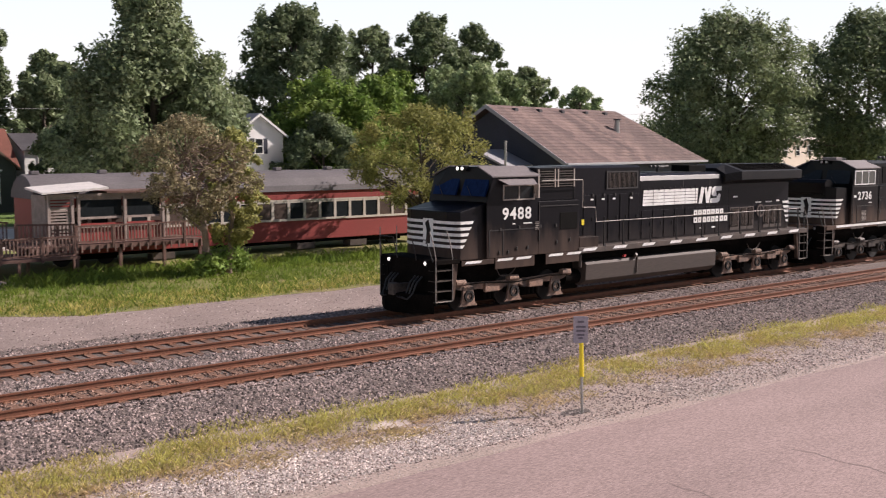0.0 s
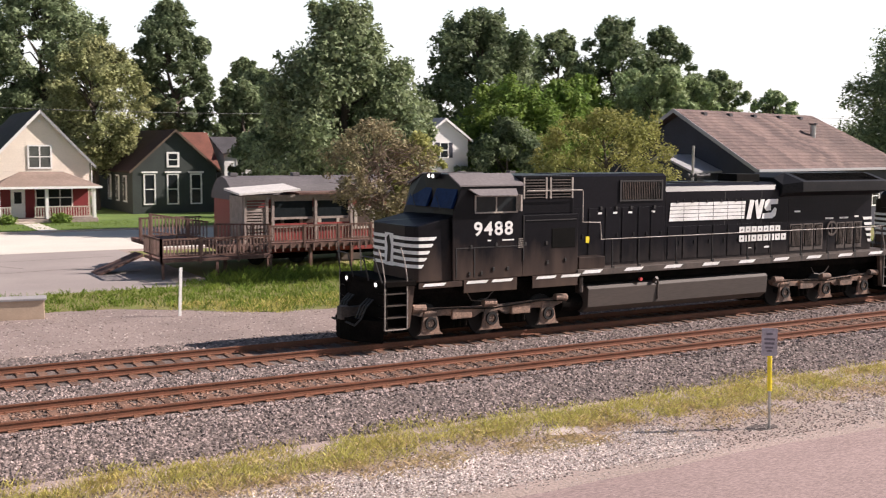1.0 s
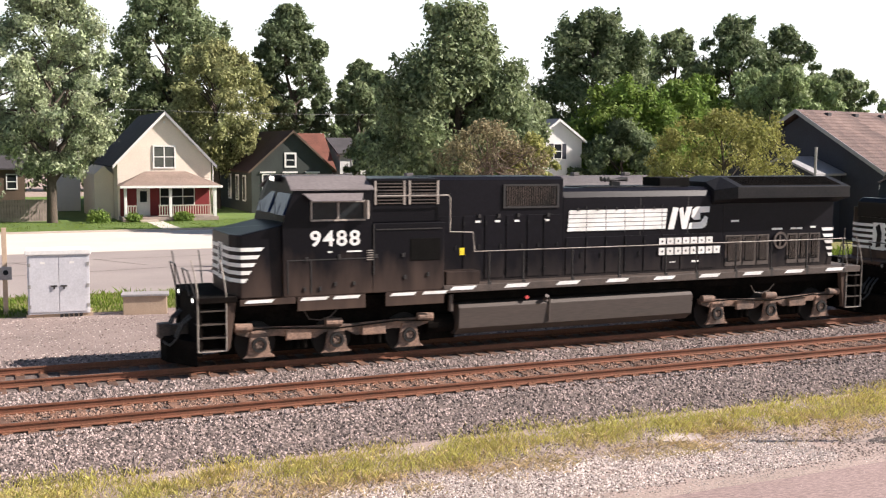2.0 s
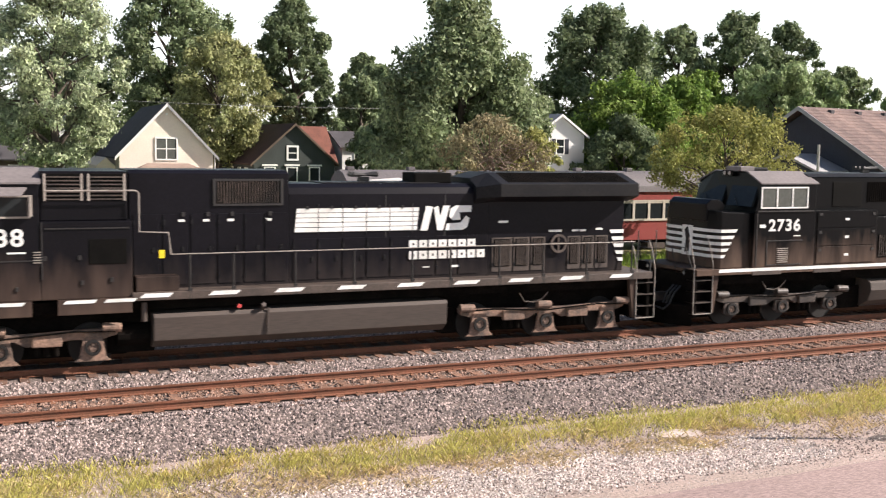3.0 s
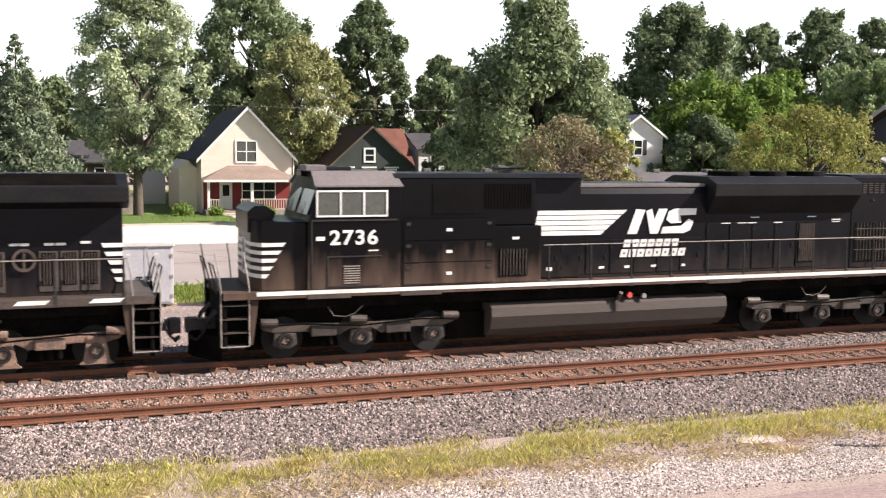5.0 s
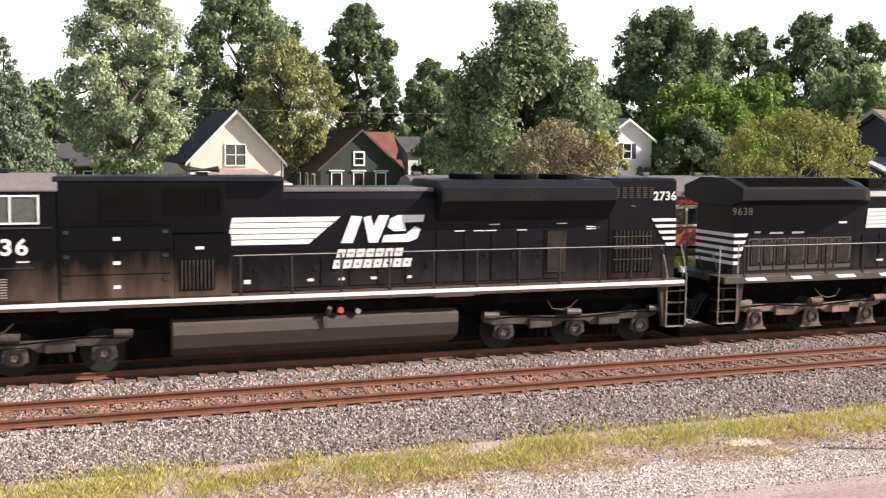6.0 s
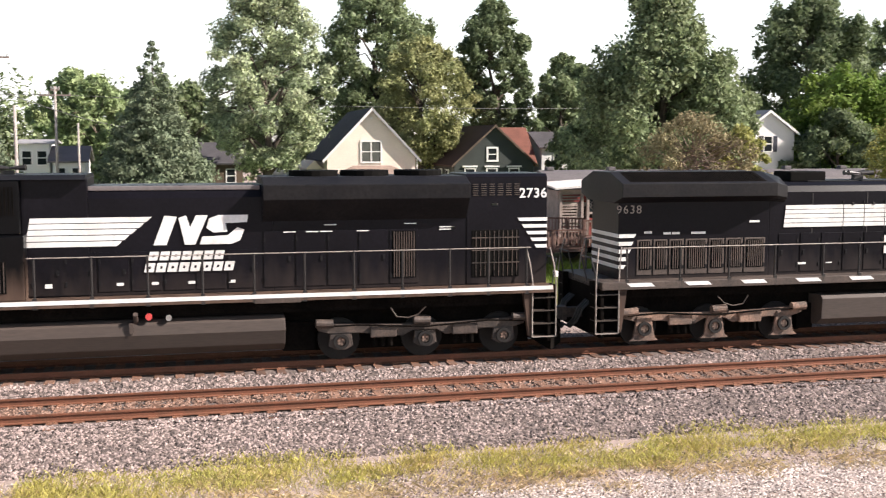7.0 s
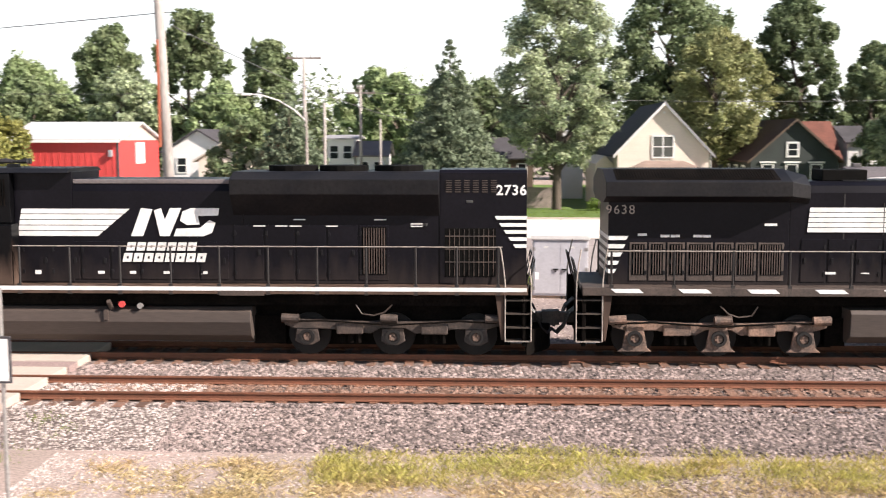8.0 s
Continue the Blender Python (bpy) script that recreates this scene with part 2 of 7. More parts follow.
M["bark"] = mat("bark", (0.11, 0.085, 0.065), 0.95, var=0.4, scale=3, fine=16, bump=0.8, dist=0.03, stretch=(1, 1, 0.25))
M["dead_wood"] = mat("dead_branches", (0.24, 0.17, 0.13), 0.9, var=0.3, scale=3, fine=16, bump=0.4)
M["maple"] = leafy("maple_leaves", (0.205, 0.25, 0.128), 0.38, 0.5, 0.35)
M["silver"] = leafy("silver_maple_leaves", (0.34, 0.39, 0.235), 0.3, 0.6, 0.3)
M["dark_leaf"] = leafy("dark_leaves", (0.152, 0.192, 0.098), 0.38, 0.45, 0.4)
M["bright_leaf"] = leafy("bright_leaves", (0.18, 0.262, 0.055), 0.35, 0.4, 0.45)
M["olive"] = leafy("olive_leaves", (0.29, 0.30, 0.135), 0.3, 0.4, 0.5)
M["yellow_leaf"] = leafy("yellowing_leaves", (0.28, 0.275, 0.085), 0.35, 0.45, 0.5)
M["pale_leaf"] = leafy("pale_leaves", (0.27, 0.335, 0.16), 0.32, 0.4, 0.4)
M["needle"] = leafy("spruce_needles", (0.15, 0.185, 0.115), 0.2, 0.45, 0.5)
M["brown_leaf"] = leafy("withered_leaves", (0.27, 0.225, 0.13), 0.25, 0.5, 0.6)
M["loco"] = dusty("black_engine_paint", (0.0055, 0.005, 0.007), (0.095, 0.063, 0.049), 1.2, 2.8)
M["hood"] = dusty("black_hood_paint", (0.0065, 0.0058, 0.0085), (0.042, 0.031, 0.027), 1.2, 2.5)
M["loco_top"] = mat("black_roof_paint", (0.008, 0.008, 0.0095), 0.5, var=0.35, scale=0.9, fine=12, bump=0.05, tint=(0.015, 0.014, 0.0145), gloss=0.15)
M["loco_clean"] = dusty("newer_black_paint", (0.003, 0.003, 0.0036), (0.15, 0.098, 0.074), 1.35, 2.75, 0.3)
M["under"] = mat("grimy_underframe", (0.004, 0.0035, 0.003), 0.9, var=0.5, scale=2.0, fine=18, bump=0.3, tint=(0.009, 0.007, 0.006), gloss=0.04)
M["truck"] = mat("dusty_cast_steel", (0.27, 0.165, 0.118), 0.85, var=0.5, scale=2.2, fine=20, bump=0.3, tint=(0.09, 0.066, 0.055))
M["truck_dark"] = mat("oily_cast_steel", (0.028, 0.021, 0.018), 0.6, var=0.5, scale=2.2, fine=20, bump=0.3, tint=(0.085, 0.060, 0.048))
M["tank"] = mat("dusty_tank", (0.062, 0.045, 0.037), 0.7, var=0.2, scale=0.8, fine=16, bump=0.08, tint=(0.055, 0.041, 0.034), stretch=(0.25, 1, 2))
M["wheel"] = mat("wheel_steel", (0.012, 0.009, 0.008), 0.7, metal=0.2, var=0.3, scale=3, fine=20, bump=0.1)
M["white"] = mat("white_livery_paint", (0.80, 0.79, 0.77), 0.5, var=0.1, scale=1.5, fine=14, bump=0.03, tint=(0.66, 0.64, 0.61))
M["rail_white"] = mat("handrail_paint", (0.36, 0.31, 0.27), 0.55, var=0.3, scale=4, fine=20, bump=0.05)
M["rail_black"] = mat("black_handrail", (0.020, 0.017, 0.016), 0.5, var=0.3, scale=4, fine=20, bump=0.05)
M["tread"] = mat("worn_tread_edge", (0.055, 0.042, 0.032), 0.6, var=0.4, scale=4, fine=20, bump=0.1)
M["yellow"] = mat("yellow_paint", (0.80, 0.62, 0.02), 0.5, var=0.12, scale=5, fine=20, bump=0.03)
M["grille"] = mat("grille_steel", (0.005, 0.0045, 0.004), 0.8, var=0.4, scale=3, fine=20, bump=0.1, gloss=0.08)
M["slat"] = mat("louvre_paint", (0.075, 0.054, 0.044), 0.6, var=0.35, scale=2, fine=20, bump=0.05)
# the blue base paints in the sky's reflection; gloss stays low
M["cab_glass"] = mat("cab_glass", (0.008, 0.022, 0.075), 0.15, var=0.25, scale=3, fine=9, bump=0.02, gloss=0.07)
M["dark_glass"] = glass("window_glass", (0.02, 0.024, 0.026), 0.08)
M["pale_glass"] = glass("curtain_reflection_glass", (0.10, 0.105, 0.095), 0.1)
M["coach_glass"] = glass("dusty_coach_glass", (0.10, 0.075, 0.064), 0.15)
M["lamp"] = glow("lit_lamp", (1.0, 0.95, 0.85), 1.6)
M["red_paint"] = mat("red_coach_paint", (0.25, 0.034, 0.029), 0.6, var=0.18, scale=0.7, fine=12, bump=0.06, tint=(0.23, 0.034, 0.028))
M["coach_top"] = mat("weathered_coach_roof", (0.118, 0.104, 0.108), 0.75, var=0.25, scale=0.6, fine=12, bump=0.1, tint=(0.09, 0.08, 0.082))
M["coach_roof"] = mat("grey_coach_roof", (0.16, 0.138, 0.136), 0.7, var=0.2, scale=0.8, fine=12, bump=0.1)
M["cream_trim"] = mat("cream_trim", (0.52, 0.46, 0.39), 0.7, var=0.15, scale=3, fine=16, bump=0.08)
M["deck"] = mat("weathered_deck", (0.085, 0.040, 0.030), 0.85, var=0.3, scale=2.0, fine=20, bump=0.25, tint=(0.15, 0.085, 0.066))
M["baluster"] = mat("weathered_balusters", (0.21, 0.13, 0.105), 0.85, var=0.2, scale=2.0, fine=20, bump=0.2, island=0.3)
M["porch_wood"] = mat("peeling_porch_paint", (0.35, 0.28, 0.245), 0.85, var=0.25, scale=2.5, fine=18, bump=0.2)
M["tarp"] = mat("pale_roof_sheet", (0.62, 0.58, 0.55), 0.6, var=0.15, scale=2.0, fine=12, bump=0.2)
M["cream_siding"] = mat("cream_siding", (0.75, 0.65, 0.55), 0.75, var=0.06, scale=0.6, fine=10, bump=0.05)
M["green_siding"] = mat("dark_green_siding", (0.032, 0.040, 0.036), 0.75, var=0.2, scale=0.8, fine=10, bump=0.1)
M["brown_siding"] = mat("brown_siding", (0.11, 0.075, 0.05), 0.75, var=0.2, scale=0.8, fine=10, bump=0.1)
M["white_siding"] = mat("white_siding", (0.72, 0.70, 0.68), 0.75, var=0.06, scale=0.6, fine=10, bump=0.05)
M["black_siding"] = mat("black_siding", (0.028, 0.030, 0.045), 0.75, var=0.2, scale=0.8, fine=10, bump=0.1)
M["shingle"] = mat("brown_shingles", (0.155, 0.103, 0.09), 0.9, var=0.35, scale=0.45, fine=9, bump=0.4, dist=0.02, island=0.3, tint=(0.112, 0.073, 0.066))
M["dark_shingle"] = mat("dark_shingles", (0.060, 0.055, 0.060), 0.9, var=0.25, scale=0.9, fine=9, bump=0.4, dist=0.02)
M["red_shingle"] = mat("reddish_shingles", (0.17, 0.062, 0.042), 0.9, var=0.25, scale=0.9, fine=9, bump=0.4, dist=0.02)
# brown shingles made darker still, with the slope's shade in the colour
M["shaded_brown_shingle"] = mat("shaded_brown_shingles", (0.055, 0.027, 0.022), 0.9, var=0.25, scale=0.9, fine=9, bump=0.4, dist=0.02)
M["porch_shingle"] = mat("tan_shingles", (0.26, 0.19, 0.155), 0.9, var=0.2, scale=0.9, fine=9, bump=0.4, dist=0.02)
M["red_wall"] = mat("red_porch_wall", (0.20, 0.018, 0.020), 0.7, var=0.15, scale=0.9, fine=12, bump=0.05)
M["trim"] = mat("white_trim", (0.76, 0.74, 0.71), 0.65, var=0.08, scale=2, fine=14, bump=0.04)
M["grey_trim"] = mat("grey_fascia", (0.30, 0.29, 0.30), 0.65, var=0.1, scale=2, fine=14, bump=0.04)
M["red_shed"] = mat("red_metal_siding", (0.56, 0.060, 0.055), 0.55, var=0.12, scale=0.8, fine=12, bump=0.05)
M["shed_roof"] = mat("white_metal_roof", (0.54, 0.52, 0.51), 0.5, var=0.08, scale=0.8, fine=12, bump=0.04)
M["pole"] = mat("weathered_pole", (0.37, 0.33, 0.30), 0.9, var=0.3, scale=3, fine=20, bump=0.4, stretch=(1, 1, 0.15))
M["red_cover"] = mat("rust_red_conduit", (0.42, 0.12, 0.06), 0.7, var=0.2, scale=3, fine=20, bump=0.1)
M["cabinet"] = mat("aluminium_cabinet", (0.60, 0.59, 0.62), 0.5, metal=0.15, var=0.1, scale=1.5, fine=16, bump=0.04)
M["block"] = mat("sandstone_concrete", (0.47, 0.35, 0.255), 0.9, var=0.12, scale=2, fine=20, bump=0.15)
M["lid"] = mat("grey_lid", (0.33, 0.31, 0.31), 0.7, var=0.15, scale=2, fine=20, bump=0.1)
M["steel"] = mat("galvanised_steel", (0.42, 0.40, 0.38), 0.5, metal=0.6, var=0.2, scale=4, fine=24, bump=0.05)
M["sign"] = mat("faded_sign", (0.36, 0.32, 0.36), 0.6, var=0.15, scale=6, fine=24, bump=0.03)
M["sign_ink"] = mat("faded_sign_ink", (0.13, 0.11, 0.14), 0.6, var=0.2, scale=6, fine=24, bump=0.02)
M["wire"] = mat("wire", (0.10, 0.10, 0.10), 0.6, var=0.2, scale=4, fine=20, bump=0.0)
M["soil"] = mat("dark_soil", (0.10, 0.078, 0.068), 0.95, var=0.3, scale=2.5, fine=22, bump=0.4, dist=0.02)
M["tar"] = mat("crack_sealer", (0.17, 0.135, 0.12), 0.85, var=0.2, scale=2.5, fine=22, bump=0.1)
M["insulator"] = mat("weathered_timber_arm", (0.20, 0.16, 0.14), 0.9, var=0.2, scale=4, fine=20, bump=0.1)

# ---- ground, road and tracks ----
GROUND = -0.5
NEAR_TRACK, FAR_TRACK = 22.93, 27.11
RAIL_GAP = 0.755
rng = np.random.default_rng(7)


def strip(name, outline, z, material, label, category, kind="structure"):
    """A flat piece of the ground with an edge a few millimetres high."""
    g = Geo().prism(outline, "z", z - 0.25, z)
    return single(name, g, material, label, category, kind)


def wavy(x0, x1, y, amp, step, seed):
    out, x = [], x0
    while x <= x1 + 0.001:
        out.append((x, y + amp * noise.noise((x * 0.35 + seed, seed, 0)) + 0.4 * amp * noise.noise((x * 1.3 + seed, 3, seed))))
        x += step
    return out


single("ground", Geo().add([(-900, -400, GROUND), (1200, -400, GROUND), (1200, 1500, GROUND), (-900, 1500, GROUND)], [(0, 1, 2, 3)]),
       M["dirt"], "bare brown earth that reaches the horizon", "ground", "structure")
ring = Geo()
for k in range(72):
    a0, a1 = math.tau * k / 72, math.tau * (k + 1) / 72
    n = len(ring.v)
    ring.v += [(1400 * math.cos(a0), 1400 * math.sin(a0), -20), (1400 * math.cos(a1), 1400 * math.sin(a1), -20), (1400 * math.cos(a1), 1400 * math.sin(a1), 400), (1400 * math.cos(a0), 1400 * math.sin(a0), 400)]
    ring.f.append((n, n + 1, n + 2, n + 3))
single("backdrop", ring, M["haze"], "bright hazy white sky above the horizon", "sky", "structure")
strip("road", [(-70, -30), (160, -30)] + wavy(-9, 160, 14.75, 0.35, 1.5, 2.0)[::-1] + [(-11, 17.2), (-70, 17.2)], GROUND + 0.012, M["asphalt"],
      "worn pinkish grey asphalt road beside the tracks", "road")
strip("gravel_patch", [(13.3 + 0.55 * math.cos(a / 14 * math.tau), 17.75 + 0.3 * math.sin(a / 14 * math.tau)) for a in range(14)], GROUND + 0.02,
      M["white_gravel"], "small patch of grey stones among the weeds", "gravel")
strip("gravel_track", wavy(-9, 140, 31.6, 0.3, 2.0, 3.0) + wavy(-9, 140, 40.6, 0.5, 2.0, 13.0)[::-1], GROUND + 0.008, M["far_gravel"],
      "grey-pink gravel track behind the rails", "road")
strip("verge", wavy(-9, 9.5, 39.7, 0.4, 1.0, 13.0) + [(11.2, 38.2), (12.6, 36.9)] + wavy(14, 140, 36.2, 0.5, 1.0, 13.0) + [(140, 46.9), (14.8, 46.9), (13.2, 44.9), (-9, 44.8)], GROUND + 0.016, M["turf"],
      "rough green and yellow grass verge", "grass")
strip("yard", [(14.9, 46.95), (140, 46.95), (140, 61.5), (14.9, 61.5)], GROUND + 0.012, M["turf"], "shaded weedy yard under the coach", "grass")
strip("parking_lot", [(-19, 35.4), (-9.1, 35.4), (-9.1, 44.5), (13.0, 44.6), (14.6, 58.0), (14.6, 62.9), (-60, 62.9), (-60, 50), (-19, 47)], GROUND + 0.012, M["lot"],
      "patched grey-pink asphalt parking lot", "parking lot")
strip("street", [(-120, 63.0), (160, 63.0), (160, 77.6), (-120, 77.6)], GROUND + 0.02, M["concrete_road"], "sunlit pale concrete street", "street")
strip("lawn", [(-150, 78.0), (190, 78.0), (190, 135), (-150, 135)], GROUND + 0.05, M["lawn"], "mown green lawns before the houses", "lawn")
single("kerb", Geo().box(-120, 160, 77.6, 77.95, GROUND, GROUND + 0.14), M["concrete"], "low concrete kerb along the street", "kerb", "structure", bevel=0.02)
for cx, w in ((13.6, 1.3),):
    strip("footpath", [(cx - w / 2, 77.97), (cx + w / 2, 77.97), (cx + w / 2, 87.0), (cx - w / 2, 87.0)], GROUND + 0.07, M["concrete_road"],
          "straight concrete path to the porch", "path")
# cracks sealed with tar
for pts in ([(18.2, 11.35), (18.35, 10.8), (18.2, 10.2), (18.3, 9.7), (18.15, 9.2)], [(14.73, 11.5), (14.66, 11.1), (14.74, 10.8), (14.6, 10.3)]):
    g = Geo()
    for (ax, ay), (bx, by) in zip(pts[:-1], pts[1:]):
        d = Vector((bx - ax, by - ay)).normalized() * 0.008
        g.add([(ax - d.y, ay + d.x, GROUND + 0.016), (ax + d.y, ay - d.x, GROUND + 0.016), (bx + d.y, by - d.x, GROUND + 0.016), (bx - d.y, by + d.x, GROUND + 0.016)], [(0, 1, 2, 3)])
    single("road_crack", g, M["tar"], "thin dark crack in the asphalt", "crack", "structure")
for ax, ay, bx, by in ((-6, 57.5, 13.5, 59.2), (0, 52.0, 13.8, 54.5), (2, 58.4, 4.5, 53.0), (6.0, 58.9, 8.2, 55.0)):
    d = Vector((bx - ax, by - ay)).normalized() * 0.06
    single("pavement_joint", Geo().add([(ax - d.y, ay + d.x, GROUND + 0.017), (ax + d.y, ay - d.x, GROUND + 0.017), (bx + d.y, by - d.x, GROUND + 0.017), (bx - d.y, by + d.x, GROUND + 0.017)],
           [(0, 1, 2, 3)]), M["tar"], "dark joint between asphalt patches", "crack", "structure")
soil_outline = []
for k in range(26):
    a = k / 26 * math.tau
    w = 1 + 0.55 * noise.noise((math.cos(a) * 2.2, math.sin(a) * 2.2, 4.0))
    soil_outline.append((17.2 + 0.42 * w * math.cos(a), 15.98 + 0.2 * w * math.sin(a)))
strip("oil_stain", soil_outline, GROUND + 0.006, M["soil"], "dark soil round the sign post", "soil")

# the raised bed of broken stone
BED = [(19.2, GROUND - 0.1), (19.7, GROUND + 0.05), (21.35, -0.20), (24.6, -0.20), (25.05, -0.23), (25.4, -0.20), (28.7, -0.20), (29.2, -0.25), (31.4, GROUND + 0.03), (31.9, GROUND - 0.1)]
single("ballast_bed", Geo().prism(BED, "x", -90, 260), M["ballast"], "raised bed of grey-brown broken stone under the rails", "ballast", "structure")


def bed_height(y):
    return np.interp(y, [p[0] for p in BED], [p[1] for p in BED])


def stones(name, count, x0, x1, y0, y1, size, material, label, height=None, seed=1, near=True):
    """Loose angular stones, each a skewed octahedron."""
    r = np.random.default_rng(seed)
    u = r.random(count)
    x = x0 + (x1 - x0) * (u ** 1.5 if near else u)
    y = y0 + (y1 - y0) * r.random(count)
    z = (height(y) if height else np.full(count, GROUND)) + 0.004
    base = np.array([(1, 0, 0), (-1, 0, 0), (0, 1, 0), (0, -1, 0), (0, 0, 1), (0, 0, -1)], float)
    tri = np.array([(0, 2, 4), (2, 1, 4), (1, 3, 4), (3, 0, 4), (2, 0, 5), (1, 2, 5), (3, 1, 5), (0, 3, 5)])
    s = size * (0.55 + 0.9 * r.random((count, 1, 1)))
    v = base[None] * (0.7 + 0.6 * r.random((count, 6, 1))) + 0.35 * (r.random((count, 6, 3)) - 0.5)
    ang = r.random(count) * math.tau
    c, sn = np.cos(ang), np.sin(ang)
    vx = v[..., 0] * c[:, None] - v[..., 1] * sn[:, None]
    vy = v[..., 0] * sn[:, None] + v[..., 1] * c[:, None]
    v = np.stack([vx, vy, v[..., 2] * 0.75], -1) * s
    v += np.stack([x, y, z], -1)[:, None]
    f = tri[None] + 6 * np.arange(count)[:, None, None]
    return sheet(name, v.reshape(-1, 3), f.reshape(-1, 3), material, label, "stones")


stones("ballast_stones", 34000, -6.2, 42, 19.35, 21.7, 0.036, M["stone"], "loose angular grey ballast stones", bed_height, 3)
stones("ballast_stones", 17000, -12, 44, 24.1, 25.9, 0.040, M["stone"], "loose angular grey ballast stones between the tracks", bed_height, 4)
stones("ballast_stones", 12000, -8.6, 44, 22.2, 23.7, 0.036, M["rust_stone"], "ballast stones between the sleepers", lambda y: bed_height(y) + 0.015, 5)
stones("ballast_stones", 7000, -6.4, 42, 21.62, 21.88, 0.034, M["stone"], "ballast stones heaped over the sleeper ends", lambda y: np.full(len(y), -0.172), 18)
stones("ballast_stones", 9000, -14, 48, 28.2, 31.6, 0.042, M["stone"], "loose ballast stones on the far shoulder", bed_height, 6)
stones("shoulder_stones", 20000, -8, 38, 15.0, 19.3, 0.019, M["pale_stone"], "small pale stones scattered on the shoulder", None, 8)
stones("shoulder_stones", 7000, -10.5, -4.6, 18.6, 22.0, 0.022, M["pale_stone"], "fine pale stones trodden into the bed by the crossing", bed_height, 16, False)
stones("shoulder_stones", 1500, -10.0, -6.2, 22.2, 23.7, 0.026, M["pale_stone"], "pale gravel washed between the rails by the crossing", lambda y: bed_height(y) + 0.03, 17, False)
stones("limestone_chips", 9000, 4.5, 15.5, 15.3, 17.2, 0.022, M["chip"], "pale limestone chips on the road shoulder", None, 10, False)
stones("limestone_chips", 1500, 20, 30, 14.9, 16.6, 0.022, M["chip"], "pale limestone chips on the road shoulder", None, 14, False)
stones("shoulder_stones", 20000, 3, 40, 15.2, 18.6, 0.020, M["brown_stone"], "dull brown stones trodden into the shoulder", None, 19)
stones("road_chips", 5000, -4, 36, 13.9, 15.4, 0.013, M["pale_stone"], "fine grit along the road's edge", None, 20)
stones("road_chips", 3500, -6, 34, 6.0, 15.0, 0.012, M["chip"], "a few loose chips on the asphalt", None, 15)
stones("shoulder_stones", 6000, -2, 46, 31.4, 39.2, 0.026, M["pale_stone"], "small pale stones on the gravel track", None, 9)
stones("shoulder_stones", 9000, -2, 46, 31.4, 39.4, 0.028, M["brown_stone"], "dull brown stones on the gravel track", None, 21)

RAIL = [(-0.075, -0.165), (0.075, -0.165), (0.075, -0.15), (0.012, -0.13), (0.012, -0.045), (0.036, -0.035), (0.036, -0.004), (0.028, 0.0),
        (-0.028, 0.0), (-0.036, -0.004), (-0.036, -0.035), (-0.012, -0.045), (-0.012, -0.13), (-0.075, -0.15)]


def track(y0, label, worn):
    t = thing("railway_track", label, "railway track", pose(0, y0, 0), "railway tracks", "structure")
    for side in (-RAIL_GAP, RAIL_GAP):
        r = part("rail", Geo().prism([(side + a, b) for a, b in RAIL], "x", -90, 260), M["rust"], t)
        part("running_surface", Geo().box(-90, 260, side - 0.024, side + 0.024, 0.0015, 0.003), worn, r, "worn top of the rail")
    return t


track_near = track(NEAR_TRACK, "rusty rails of the empty track on dark sleepers", M["rust"])
track_far = track(FAR_TRACK, "rusty rails of the track that carries the train", M["railhead"])

# crossing of precast panels
crossing = thing("grade_crossing", "pale concrete panels across both tracks", "level crossing", pose(-14.0, 0, 0), "", "structure")
for y0 in (NEAR_TRACK, FAR_TRACK):
    for a, b in ((-1.75, -0.86), (-0.62, 0.62), (0.86, 1.75)):
        for k in range(3):
            part("panel", Geo().box(-4 + 2.7 * k + 0.012, -4 + 2.7 * k + 2.688, y0 + a, y0 + b, -0.2, -0.015), M["concrete"], crossing, bevel=0.02)
part("approach", Geo().prism([(17.0, GROUND - 0.2), (17.0, GROUND + 0.016), (21.1, -0.03), (21.1, -0.4)], "x", -4, 4.1), M["asphalt"], crossing)
part("approach", Geo().prism([(24.75, -0.4), (24.75, -0.03), (25.3, -0.03), (25.3, -0.4)], "x", -4, 4.1), M["asphalt"], crossing)
part("approach", Geo().prism([(28.95, -0.4), (28.95, -0.03), (35.5, GROUND + 0.02), (35.5, GROUND - 0.2)], "x", -4, 4.1), M["lot"], crossing)


# ---- locomotives ----


def small(ob):
    """Marks pieces too small to pick apart."""
    return tagged(ob, kind="stuff")


def bars(parent, name, rows, material, y, depth=0.004):
    """Painted shapes on a side: each an outline in x and z."""
    g = Geo()
    for o in rows:
        g.prism(o, "y", y, y + depth if y > 0 else y - depth)
    return part(name, g, material, parent)


